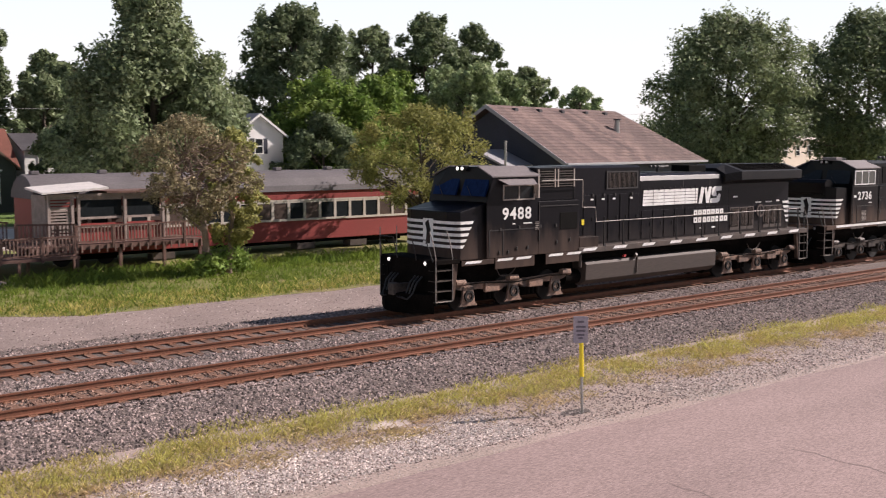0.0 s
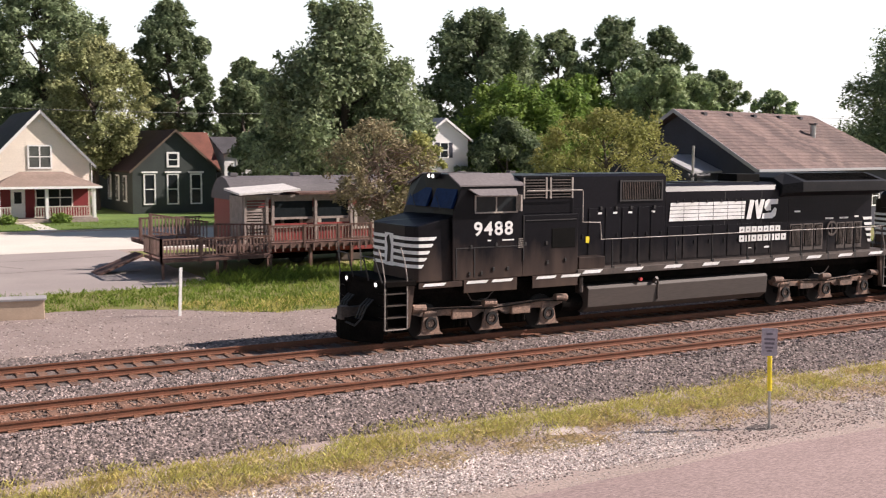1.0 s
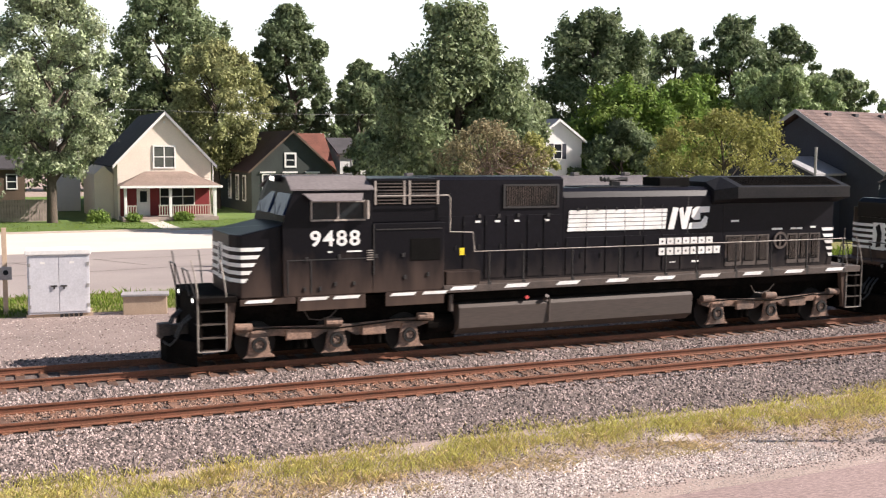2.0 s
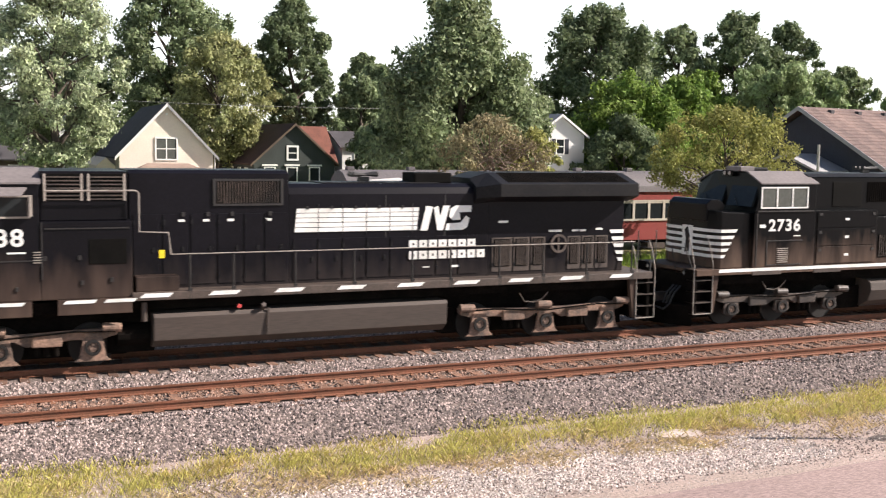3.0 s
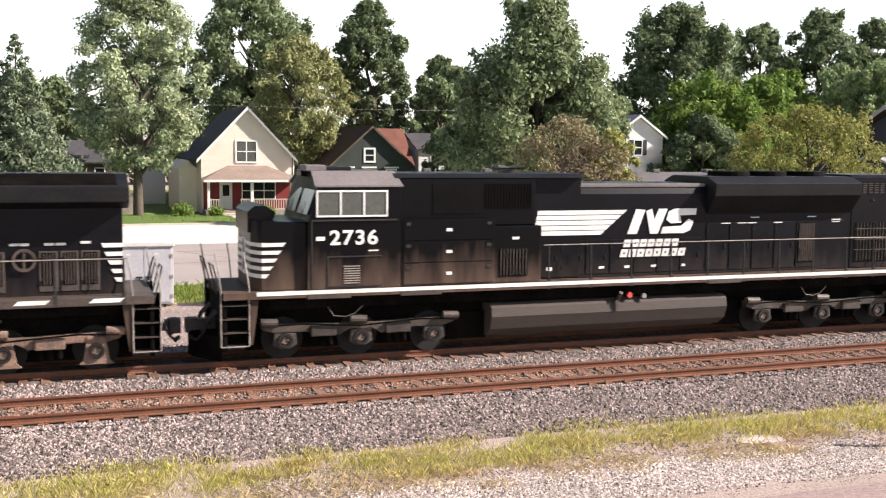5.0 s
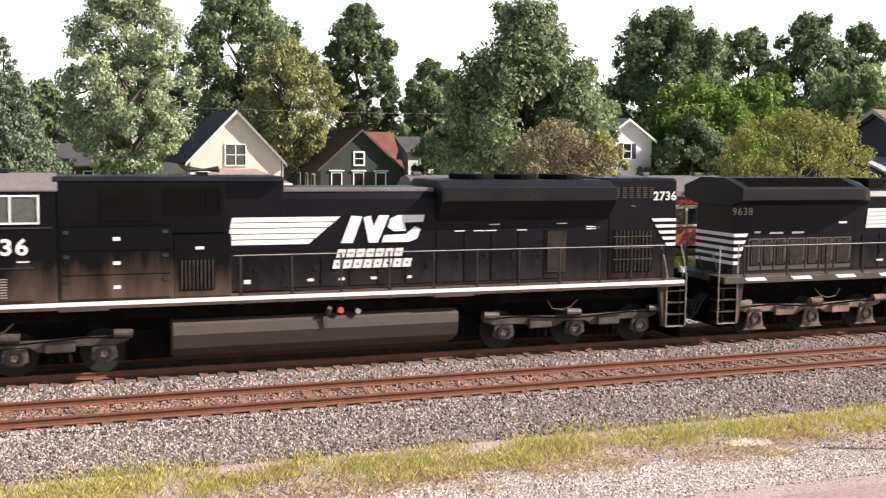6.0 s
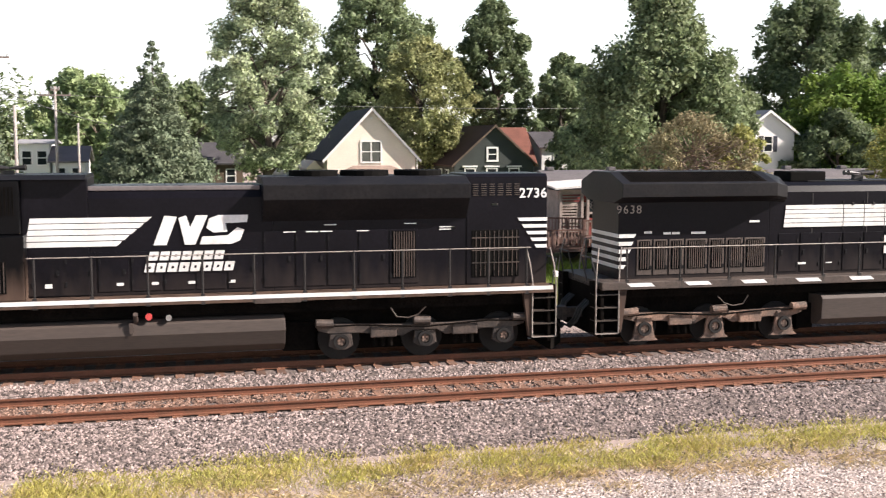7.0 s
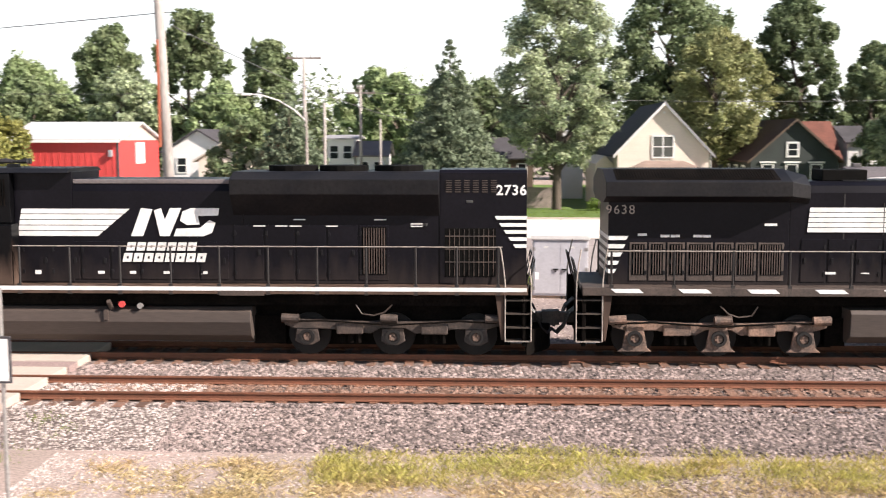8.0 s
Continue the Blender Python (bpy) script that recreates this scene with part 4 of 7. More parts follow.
def engine_a(number, wheels, rear_number=False):
    """The older engine with a flared radiator: 22.5 m long, nose at x = 0, both sides alike."""
    ob = thing("diesel_locomotive", "dusty black diesel locomotive with white bars, flared radiator roof", "locomotive", None, "train")
    L, paint = 22.54, M["loco"]
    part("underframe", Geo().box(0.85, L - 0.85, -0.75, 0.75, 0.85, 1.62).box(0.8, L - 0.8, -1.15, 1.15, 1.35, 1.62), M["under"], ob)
    part("walkway", Geo().box(7.2, L - 0.75, -1.53, 1.53, 1.62, 1.82), M["slat"], ob, "dusty walkway along the hood", bevel=0.015)
    part("front_platform", Geo().box(0.75, 1.7, -1.5, 1.5, 1.66, 1.80), M["under"], ob, "black platform before the nose", bevel=0.015)
    for x in np.arange(7.7, L - 1.6, 1.62):
        for s in (-1, 1):
            part("reflector", Geo().prism([(x - 0.34, 1.69), (x + 0.34, 1.69), (x + 0.46, 1.79), (x - 0.22, 1.79)], "y", s * 1.531, s * 1.537), M["white"], ob, "white reflective strip")
    cab = nose_and_cab(ob, paint, 1.62, 2.86, 5.2, 3.34, 3.66, 4.39, 4.70, 1.72)
    front_stripes(ob, 1.62, 2.45, 2.12, 2.98, 1.62, 1.382)
    # skirt and the wide body behind the cab
    for s in (-1, 1):
        part("skirt", Geo().box(3.2, 5.0, s * 1.50, s * 1.535, 1.36, 1.72).box(5.55, 7.2, s * 1.50, s * 1.535, 1.36, 1.72).box(1.75, 3.15, s * 1.50, s * 1.53, 1.56, 1.72), paint, ob, "dusty brown skirt", bevel=0.01)
        part("panel_line", Geo().box(2.95, 5.15, s * 1.50, s * 1.512, 2.62, 2.65).box(3.55, 3.58, s * 1.50, s * 1.512, 1.8, 2.62).box(2.95, 2.98, s * 1.5, s * 1.512, 1.8, 2.62), M["rail_black"], ob)
        for x in (3.6, 4.45, 6.0, 6.9, 2.2):
            part("reflector", Geo().prism([(x - 0.34, 1.62), (x + 0.34, 1.62), (x + 0.42, 1.70), (x - 0.26, 1.70)], "y", s * 1.537, s * 1.543), M["white"], ob)
        for x, z in ((3.4, 1.9), (3.8, 1.9), (4.2, 2.0), (4.7, 2.0), (6.1, 2.1), (6.75, 2.15), (3.45, 2.66), (4.3, 2.70), (5.3, 2.68), (6.05, 2.68)):
            part("hatch_latch", Geo().box(x - 0.035, x + 0.035, s * 1.5, s * 1.53, z - 0.05, z + 0.05), M["rail_black"], ob)
    part("equipment_case", Geo().box(5.2, 7.22, -1.5, 1.5, 1.72, 3.52), paint, ob, bevel=0.025)
    part("intake_case", Geo().box(5.22, 7.14, -1.36, 1.36, 3.52, 4.66), paint, ob, bevel=0.025)
    window(cab, 3.55, 5.0, 3.60, 4.12, 1.5, 2, M["rail_white"], M["dark_glass"])
    for s in (-1, 1):
        part("sunshade", Geo().add([(3.35, s * 1.52, 4.30), (4.95, s * 1.52, 4.30), (4.8, s * 1.85, 4.13), (3.5, s * 1.85, 4.13), (3.35, s * 1.52, 4.27), (4.95, s * 1.52, 4.27), (4.8, s * 1.85, 4.11), (3.5, s * 1.85, 4.11)],
             [(0, 1, 2, 3), (4, 5, 6, 7), (0, 1, 5, 4), (1, 2, 6, 5), (2, 3, 7, 6), (3, 0, 4, 7)]), M["coach_roof"], cab, "grey sunshade over the cab window")
        part("mirror", Geo().box(4.98, 5.04, s * 1.55, s * 1.72, 3.65, 4.12), M["rail_white"], cab)
        for x0, x1 in ((5.3, 6.15), (6.25, 7.1)):
            gr = small(part("intake_grille", Geo().box(x0, x0 + 0.05, s * 1.36, s * 1.39, 3.98, 4.6).box(x1 - 0.05, x1, s * 1.36, s * 1.39, 3.98, 4.6), M["rail_white"], ob, "grille in a pale frame"))
            part("backing", Geo().box(x0 + 0.05, x1 - 0.05, s * 1.36, s * 1.366, 3.98, 4.6), M["grille"], gr)
            sl = Geo()
            for k in range(7):
                sl.box(x0 + 0.05, x1 - 0.05, s * 1.366, s * 1.385, 4.0 + 0.085 * k, 4.03 + 0.085 * k)
            small(part("slats", sl, M["truck_dark"], gr))
        part("side_grille", Geo().box(6.25, 7.1, s * 1.5, s * 1.515, 2.52, 3.1), M["grille"], ob, "dark mesh panel", bevel=0.01)
        for k in range(5):
            part("vent_slot", Geo().box(5.05, 5.25, s * 1.5, s * 1.52, 2.58 + 0.06 * k, 2.60 + 0.06 * k), M["rail_white"], ob)
        part("sill_line", Geo().box(5.3, 7.15, s * 1.5, s * 1.525, 3.34, 3.37).box(5.22, 5.25, s * 1.5, s * 1.525, 2.2, 3.5), M["rail_black"], ob)
        part("cab_rail", Geo().pipe([(5.3, s * 1.56, 4.22), (7.3, s * 1.56, 4.22), (7.38, s * 1.5, 4.15), (7.38, s * 1.5, 3.25), (8.05, s * 1.5, 3.22), (8.1, s * 1.5, 2.72)], 0.02), M["rail_white"], ob, "thin pale handrail")
        part("notice_panel", Geo().box(7.98 - 0.07, 7.98 + 0.07, s * 0.97, s * 0.976, 2.56, 2.76), M["yellow"], ob, "small yellow notice")
        part("battery_box", Geo().box(7.3, 8.3, s * 1.0, s * 1.45, 1.82, 2.18), paint, ob, bevel=0.02)
        part("bell_bracket", Geo().tube((7.5, s * 1.3, 1.1), (7.5, s * 1.3, 1.55), 0.07, n=10), M["slat"], ob)
        glyphs(number, 0.54, M["white"], ob, 4.2, s * 1.504, 2.98, 0 if s < 0 else 180, 0.64, 0.022, 1.1)
        if rear_number:
            glyphs(number, 0.31, M["rail_white"], ob, 20.84, s * 0.957, 3.56, 0 if s < 0 else 180, 0.6, 0.0, 1.0)
        word = Geo()
        word.box(4.0, 4.12, s * 1.5, s * 1.506, 2.80, 2.84).box(4.5, 4.9, s * 1.5, s * 1.506, 2.80, 2.84)
        small(part("lettering", word, M["white"], ob))
    # hoods
    part("front_hood", Geo().box(7.22, 11.13, -0.95, 0.95, 1.8, 4.60).prism([(-0.95, 4.60), (0.95, 4.60), (0.8, 4.68), (-0.8, 4.68)], "x", 7.22, 11.13), M["hood"], ob, bevel=0.02)
    sec = [(-0.95, 1.8), (0.95, 1.8), (0.95, 4.08), (0.86, 4.25), (0.68, 4.34), (-0.68, 4.34), (-0.86, 4.25), (-0.95, 4.08)]
    part("engine_hood", Geo().prism(sec, "x", 11.13, 16.75), M["hood"], ob, bevel=0.015)
    for x in (12.9, 14.6):
        part("roof_hatch", Geo().box(x - 0.8, x + 0.8, -0.6, 0.6, 4.34, 4.37), M["loco_top"], ob, bevel=0.01)
        for s in (-1, 1):
            part("hatch_seam", Geo().box(x + 0.83, x + 0.86, s * 0.95, s * 0.957, 1.9, 4.05), M["rail_black"], ob)
    for x0, x1 in ((7.3, 7.9), (8.0, 8.6), (8.66, 9.26), (9.32, 9.92), (9.98, 10.45), (10.5, 11.05)):
        side_door(ob, x0, x1, 1.9, 3.62, 0.95, M["hood"])
    for k in range(8):
        side_door(ob, 11.22 + 0.66 * k, 11.85 + 0.66 * k, 1.9, 2.95, 0.95, M["hood"])
    for x in (8.45, 9.05, 9.65, 10.6):
        label_plate(ob, x, 3.46, 0.972, 0.16, 0.06)
        for s in (-1, 1):
            part("lifting_lug", Geo().box(x + 0.0, x + 0.08, s * 0.95, s * 1.0, 3.56, 3.66), M["rail_black"], ob)
    for s in (-1, 1):
        part("hood_grille", Geo().box(9.3, 10.9, s * 0.95, s * 0.972, 3.86, 4.42), M["grille"], ob, "dark hood grille", bevel=0.01)
    side_stripes(ob, 11.27, 14.62, 3.12, 3.72, 0.95, 0.06, 27.6)
    for s in (-1, 1):
        for x in (11.9, 12.55, 13.2, 13.85, 14.5):
            part("door_seam", Geo().box(x - 0.008, x + 0.008, s * 0.95, s * 0.979, 3.06, 3.82), M["rail_black"], ob)
            part("lifting_lug", Geo().box(x - 0.32, x - 0.26, s * 0.95, s * 0.995, 3.70, 3.78), M["rail_black"], ob)
        fr = part("grille_frame", Geo().box(9.22, 10.98, s * 0.95, s * 0.99, 4.42, 4.47).box(9.22, 10.98, s * 0.95, s * 0.99, 3.81, 3.86).box(9.22, 9.29, s * 0.95, s * 0.99, 3.86, 4.42).box(10.91, 10.98, s * 0.95, s * 0.99, 3.86, 4.42), M["rail_black"], ob)
        for k in range(22):
            part("grille_bar", Geo().box(9.34 + 0.071 * k, 9.36 + 0.071 * k, s * 0.972, s * 0.985, 3.87, 4.41), M["truck_dark"], fr)
    emblem(ob, 14.72, 16.1, 3.1, 3.76, 0.95, 0.2, 27.6)
    word_bars(ob, 14.4, 2.64, [0.235] * 7, 0.21, 0.97, 0, 0.05, 27.6)
    word_bars(ob, 14.4, 2.34, [0.235] * 8, 0.22, 0.97, 0, 0.05, 27.6)
    label_plate(ob, 14.9, 2.12, 0.972, 0.2, 0.03)
    label_plate(ob, 15.75, 2.12, 0.972, 0.28, 0.06)
    part("exhaust_flue", Geo().box(14.75, 15.85, -0.45, 0.45, 4.34, 4.62), M["grille"], ob, "black exhaust stack", bevel=0.03)
    horn = part("horn", Geo().box(13.3, 13.6, -0.06, 0.06, 4.34, 4.5), M["rail_black"], ob, "cluster of air horns")
    for k in range(5):
        d = 1 if k % 2 else -1
        part("trumpet", Geo().tube((13.45, -0.2 + 0.1 * k, 4.55), (13.45 + d * 0.36, -0.2 + 0.1 * k, 4.57), 0.025, 0.075, 10), M["rail_black"], horn)
    # radiator end
    part("radiator_hood", Geo().box(16.75, 21.13, -0.95, 0.95, 1.8, 4.1), M["hood"], ob, bevel=0.02)
    wing = [(-0.95, 3.84), (-1.5, 4.01), (-1.5, 4.36), (-0.62, 4.64), (0.62, 4.64), (1.5, 4.36), (1.5, 4.01), (0.95, 3.84)]
    tipw = [(y * (0.72 if abs(y) > 1 else 1), 3.62 + (z - 3.62) * 0.85) for y, z in wing]
    g = Geo().prism(wing, "x", 16.85, 21.26)
    g.prism(tipw, "x", 16.3, 16.85, wing)
    rad = part("radiator_wing", g, M["loco_top"], ob, "overhanging flared radiator", bevel=0.015)
    for s in (-1, 1):
        gg = Geo()
        for k in range(54):
            x = 17.2 + 0.07 * k
            gg.add([(x, s * 1.36, 4.415), (x + 0.02, s * 1.36, 4.415), (x + 0.02, s * 0.66, 4.637), (x, s * 0.66, 4.637), (x, s * 1.36, 4.422), (x + 0.02, s * 1.36, 4.422), (x + 0.02, s * 0.66, 4.645), (x, s * 0.66, 4.645)],
                   [(0, 1, 2, 3), (4, 5, 6, 7), (0, 1, 5, 4), (1, 2, 6, 5), (2, 3, 7, 6), (3, 0, 4, 7)])
        small(part("radiator_slats", gg, M["under"], rad))
        part("radiator_screen", Geo().add([(17.1, s * 1.38, 4.404), (21.0, s * 1.38, 4.404), (21.0, s * 0.64, 4.640), (17.1, s * 0.64, 4.640), (17.1, s * 1.38, 4.39), (21.0, s * 1.38, 4.39), (21.0, s * 0.64, 4.62), (17.1, s * 0.64, 4.62)],
             [(0, 1, 2, 3), (4, 5, 6, 7), (0, 1, 5, 4), (1, 2, 6, 5), (2, 3, 7, 6), (3, 0, 4, 7)]), M["under"], rad, "black radiator mesh")
        if s < 0:
            part("hatch_wheel", Geo().ring((18.95, s * 1.0 - (0.03 if s < 0 else 0), 2.66), "y", 0.2, 0.27, 0.03, 18).box(18.92, 18.98, s * 0.98, s * 1.01, 2.42, 2.9).box(18.7, 19.2, s * 0.98, s * 1.01, 2.63, 2.69), M["slat"], ob, "round brake wheel")
    for k, (x0, x1) in enumerate(((16.85, 17.5), (17.52, 18.05), (18.07, 18.55), (19.25, 19.7), (19.72, 20.15), (20.17, 20.62))):
        side_door(ob, x0, x1, 1.92, 2.86, 0.95, M["slat"], True)
    side_door(ob, 18.57, 19.23, 1.92, 2.86, 0.95, M["slat"], True, (1,))
    for x, z in ((17.2, 3.3), (18.75, 3.02), (18.95, 3.02), (19.5, 3.02), (19.75, 3.02), (20.3, 3.05)):
        label_plate(ob, x, z, 0.965, 0.22 if x != 17.2 else 0.3, 0.06)
    rear_stripes(ob, 21.13, 20.6, 2.1, 3.02, 0.95)
    # tank, trucks, ends
    tank = [(-1.38, 0.62), (-1.1, 0.42), (1.1, 0.42), (1.38, 0.62), (1.42, 1.18), (1.34, 1.27), (-1.34, 1.27), (-1.42, 1.18)]
    tk = part("fuel_tank", Geo().prism(tank, "x", 7.7, 15.35), M["tank"], ob, "long dusty fuel tank", bevel=0.02)
    for s in (-1, 1):
        part("filler", Geo().tube((10.35, s * 1.3, 1.25), (10.35, s * 1.5, 1.4), 0.06, n=10).box(10.45, 10.5, s * 1.4, s * 1.44, 0.7, 1.3), M["slat"], tk)
        part("filler_cap", Geo().tube((9.75, s * 1.38, 1.38), (9.75, s * 1.46, 1.38), 0.055, n=10), M["red_shed"], tk, "red filler cap")
    for s in (-1, 1):
        part("air_reservoir", Geo().tube((6.9, s * 0.95, 0.75), (7.65, s * 0.95, 0.75), 0.26, n=14), M["under"], ob)
    # near-black boxes added beside the tank, standing in for undergear and its shade
    for a, b in ((6.7, 7.8), (15.3, 15.8)):
        part("undergear_filler", Geo().box(a, b, -0.9, 0.9, 0.3, 1.0), M["under"], ob, bevel=0.02)
    truck(ob, (2.29, 4.31, 6.33), wheels, False)
    truck(ob, (16.40, 18.45, 20.48), wheels, False)
    steps_at(ob, 0.72, 1.45, 1.78, 2.72)
    steps_at(ob, 21.28, 21.95, 1.82, 2.72)
    railing(ob, 8.1, 21.2, [8.55, 9.6, 11.15, 12.7, 14.3, 15.4, 16.85, 18.2, 19.6, 21.1], 1.82, 2.70)
    for x, way in ((0, 1), (L, -1)):
        pilot(ob, x, way, way == 1)
        coupler(ob, x, way)
    return ob


def engine_b(number, wheels):
    """The newer engine: white sill stripe, stepped roof, long radiator."""
    ob = thing("diesel_locomotive", "clean black diesel locomotive with white sill stripe and stepped roof", "locomotive", None, "train")
    L, paint = 22.54, M["loco_clean"]
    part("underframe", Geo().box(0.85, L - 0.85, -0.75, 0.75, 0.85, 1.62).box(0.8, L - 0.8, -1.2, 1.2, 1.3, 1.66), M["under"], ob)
    part("walkway", Geo().box(0.75, L - 0.72, -1.53, 1.53, 1.62, 1.80), paint, ob, bevel=0.012)
    for s in (-1, 1):
        part("sill_stripe", Geo().box(1.55, L - 0.75, s * 1.531, s * 1.537, 1.70, 1.80), M["white"], ob, "white stripe along the sill")
        for x in (3.3, 14.8, 5.7):
            part("sill_plate", Geo().box(x - 0.5, x + 0.6, s * 1.5, s * 1.545, 1.58, 1.705), M["slat"], ob, bevel=0.01)
    cab = nose_and_cab(ob, paint, 1.5, 2.8, 5.2, 3.62, 3.56, 4.36, 4.70, 1.80, 1.51, False)
    front_stripes(ob, 1.5, 2.35, 2.12, 2.98, 1.5, 1.382)
    part("nose_cap", Geo().prism([(1.44, 3.2), (1.9, 3.2), (2.15, 3.68), (1.9, 3.86), (1.62, 3.86), (1.44, 3.72)], "y", -0.95, 0.95), paint, ob, bevel=0.03)
    # pale panes: the trees' reflection is put into the glass colour
    window(cab, 3.02, 4.85, 3.60, 4.26, 1.51, 3, M["white"], M["pale_glass"])
    for s in (-1, 1):
        part("panel_line", Geo().box(2.9, 2.93, s * 1.51, s * 1.525, 1.85, 3.5).box(3.3, 4.7, s * 1.51, s * 1.53, 2.60, 2.63).box(3.3, 4.7, s * 1.51, s * 1.53, 1.86, 1.89).box(3.3, 3.33, s * 1.51, s * 1.525, 1.86, 2.6).box(2.9, 5.1, s * 1.51, s * 1.55, 3.5, 3.54), M["rail_black"], ob)
        for k in range(8):
            part("vent_slot", Geo().box(3.72, 4.14, s * 1.51, s * 1.53, 1.94 + 0.06 * k, 1.965 + 0.06 * k), M["rail_white"], ob)
        glyphs(number, 0.50, M["white"], ob, 3.98, s * 1.514, 2.92, 0 if s < 0 else 180, 0.64, 0.026, 1.12)
        glyphs(number, 0.34, M["white"], ob, 21.42, s * 0.985, 4.02, 0 if s < 0 else 180, 0.56, 0.022, 1.0)
        part("lettering", Geo().box(3.02, 3.24, s * 1.51, s * 1.516, 3.02, 3.12).box(4.35, 4.62, s * 1.51, s * 1.516, 2.74, 2.77), M["white"], ob)
        for k in range(3):
            z = 1.86 + 0.56 * k
            d = part("access_door", Geo().box(5.28, 7.72, s * 1.5, s * 1.525, z, z + 0.53), paint, ob, bevel=0.008)
            part("notice", Geo().box(6.42, 6.58, s * 1.525, s * 1.53, z + 0.22, z + 0.3), M["white"], d)
            for x in (5.34, 7.54):
                part("latch", Geo().box(x, x + 0.12, s * 1.525, s * 1.54, z + 0.38, z + 0.46), M["rail_black"], d)
        part("blower_grille", Geo().box(7.95, 8.75, s * 1.42, s * 1.44, 1.98, 2.72), M["grille"], ob, "dark mesh panel", bevel=0.01)
        gl = Geo()
        for k in range(9):
            gl.box(7.97 + 0.09 * k, 7.99 + 0.09 * k, s * 1.44, s * 1.455, 2.0, 2.70)
        small(part("blower_slats", gl, M["slat"], ob))
        label_plate(ob, 8.4, 2.98, 1.425, 0.2, 0.07)
        part("upper_window", Geo().box(6.15, 7.35, s * 1.18, s * 1.2, 3.62, 4.4), M["grille"], ob, bevel=0.01)
        vg = Geo()
        for k in range(16):
            vg.box(7.62 + 0.085 * k, 7.65 + 0.085 * k, s * 1.17, s * 1.21, 3.75, 4.4)
        small(part("intake_slats", vg, M["under"], ob))
    part("equipment_case", Geo().box(5.2, 7.78, -1.5, 1.5, 1.8, 3.52), paint, ob, bevel=0.03)
    part("blower_case", Geo().box(7.78, 9.15, -1.42, 1.42, 1.8, 3.3), paint, ob, bevel=0.03)
    part("upper_case", Geo().box(5.2, 9.05, -1.18, 1.18, 3.3, 4.56), paint, ob, bevel=0.03)
    part("roof_cap", Geo().prism([(-1.2, 4.56), (1.2, 4.56), (0.95, 4.66), (-0.95, 4.66)], "x", 5.15, 10.5), M["loco_top"], ob)
    part("front_hood", Geo().box(9.05, 10.52, -0.97, 0.97, 1.8, 4.58), M["hood"], ob, bevel=0.02)
    sec = [(-0.95, 1.8), (0.95, 1.8), (0.95, 4.1), (0.88, 4.27), (0.68, 4.39), (-0.68, 4.39), (-0.88, 4.27), (-0.95, 4.1)]
    part("engine_hood", Geo().prism(sec, "x", 10.52, 14.8), M["hood"], ob, bevel=0.015)
    part("hood_shoulder", Geo().box(10.52, 14.5, -0.9, 0.9, 4.28, 4.385), M["coach_roof"], ob, "grey hood top", bevel=0.02)
    for k in range(7):
        side_door(ob, 9.2 + 0.75 * k, 9.92 + 0.75 * k, 1.9, 2.84, 0.95, M["hood"])
    for k in range(5):
        side_door(ob, 14.55 + 0.78 * k, 15.3 + 0.78 * k, 1.9, 3.26, 0.95, M["hood"], k == 4)
    for k, x in enumerate((9.6, 11.2, 12.0, 12.85, 13.8)):
        label_plate(ob, x, 2.07, 0.972, 0.16, 0.1 if k == 0 else 0.07)
    for x, z in ((15.2, 3.24), (15.75, 3.24), (16.1, 3.24), (17.0, 3.24), (16.2, 3.40), (18.2, 3.40), (19.1, 3.3), (19.1, 3.24)):
        label_plate(ob, x, z, 0.972, 0.3, 0.025)
    side_stripes(ob, 9.1, 11.05, 2.98, 3.66, 0.95, 0.14)
    for s in (-1, 1):
        # the stripes run out into a ragged dark wedge
        g = Geo()
        n = 5
        h = 0.68 / (n + 0.16 * (n - 1))
        for k in range(n):
            zb = 2.98 + k * h * 1.16
            g.prism([(11.05 + 0.14 * k / 5, zb), (11.15 + 0.17 * k, zb), (11.28 + 0.17 * k, zb + h), (11.08 + 0.14 * k / 5, zb + h)], "y", s * 0.971, s * 0.9765)
        part("side_stripes", g, M["white"], ob)
    emblem(ob, 11.98, 14.0, 2.98, 3.68, 0.95, 0.22)
    word_bars(ob, 11.85, 2.62, [0.21] * 7, 0.21, 0.97, 0.05, 0.045)
    word_bars(ob, 11.75, 2.34, [0.22] * 8, 0.22, 0.97, 0.05, 0.045)
    # radiator
    part("radiator_hood", Geo().box(14.8, 19.7, -0.95, 0.95, 1.8, 4.1), M["hood"], ob, bevel=0.02)
    wing = [(-0.95, 3.5), (-1.36, 4.04), (-1.38, 4.40), (-0.9, 4.58), (0.9, 4.58), (1.38, 4.40), (1.36, 4.04), (0.95, 3.5)]
    rad = part("radiator_wing", Geo().prism(wing, "x", 14.55, 19.66), M["loco_top"], ob, "long overhanging radiator", bevel=0.02)
    for x in (15.9, 17.2, 18.6):
        part("fan_housing", Geo().tube((x, 0, 4.56), (x, 0, 4.72), 0.62, n=20), M["grille"], rad, "round fan housing", bevel=0.02)
    part("rear_hood", Geo().box(19.66, 21.8, -0.97, 0.97, 1.8, 4.55).prism([(-0.97, 4.55), (0.97, 4.55), (0.85, 4.63), (-0.85, 4.63)], "x", 19.66, 21.8), M["hood"], ob, bevel=0.02)
    for s in (-1, 1):
        lv = Geo()
        for c in range(6):
            for k in range(6):
                lv.box(19.82 + 0.22 * c, 19.96 + 0.22 * c, s * 0.97, s * 0.99, 4.08 + 0.055 * k, 4.10 + 0.055 * k)
        small(part("louvres", lv, M["slat"], ob))
        part("brake_grille", Geo().box(19.8, 21.05, s * 0.97, s * 0.985, 2.0, 3.2), M["grille"], ob, "large dark grille", bevel=0.01)
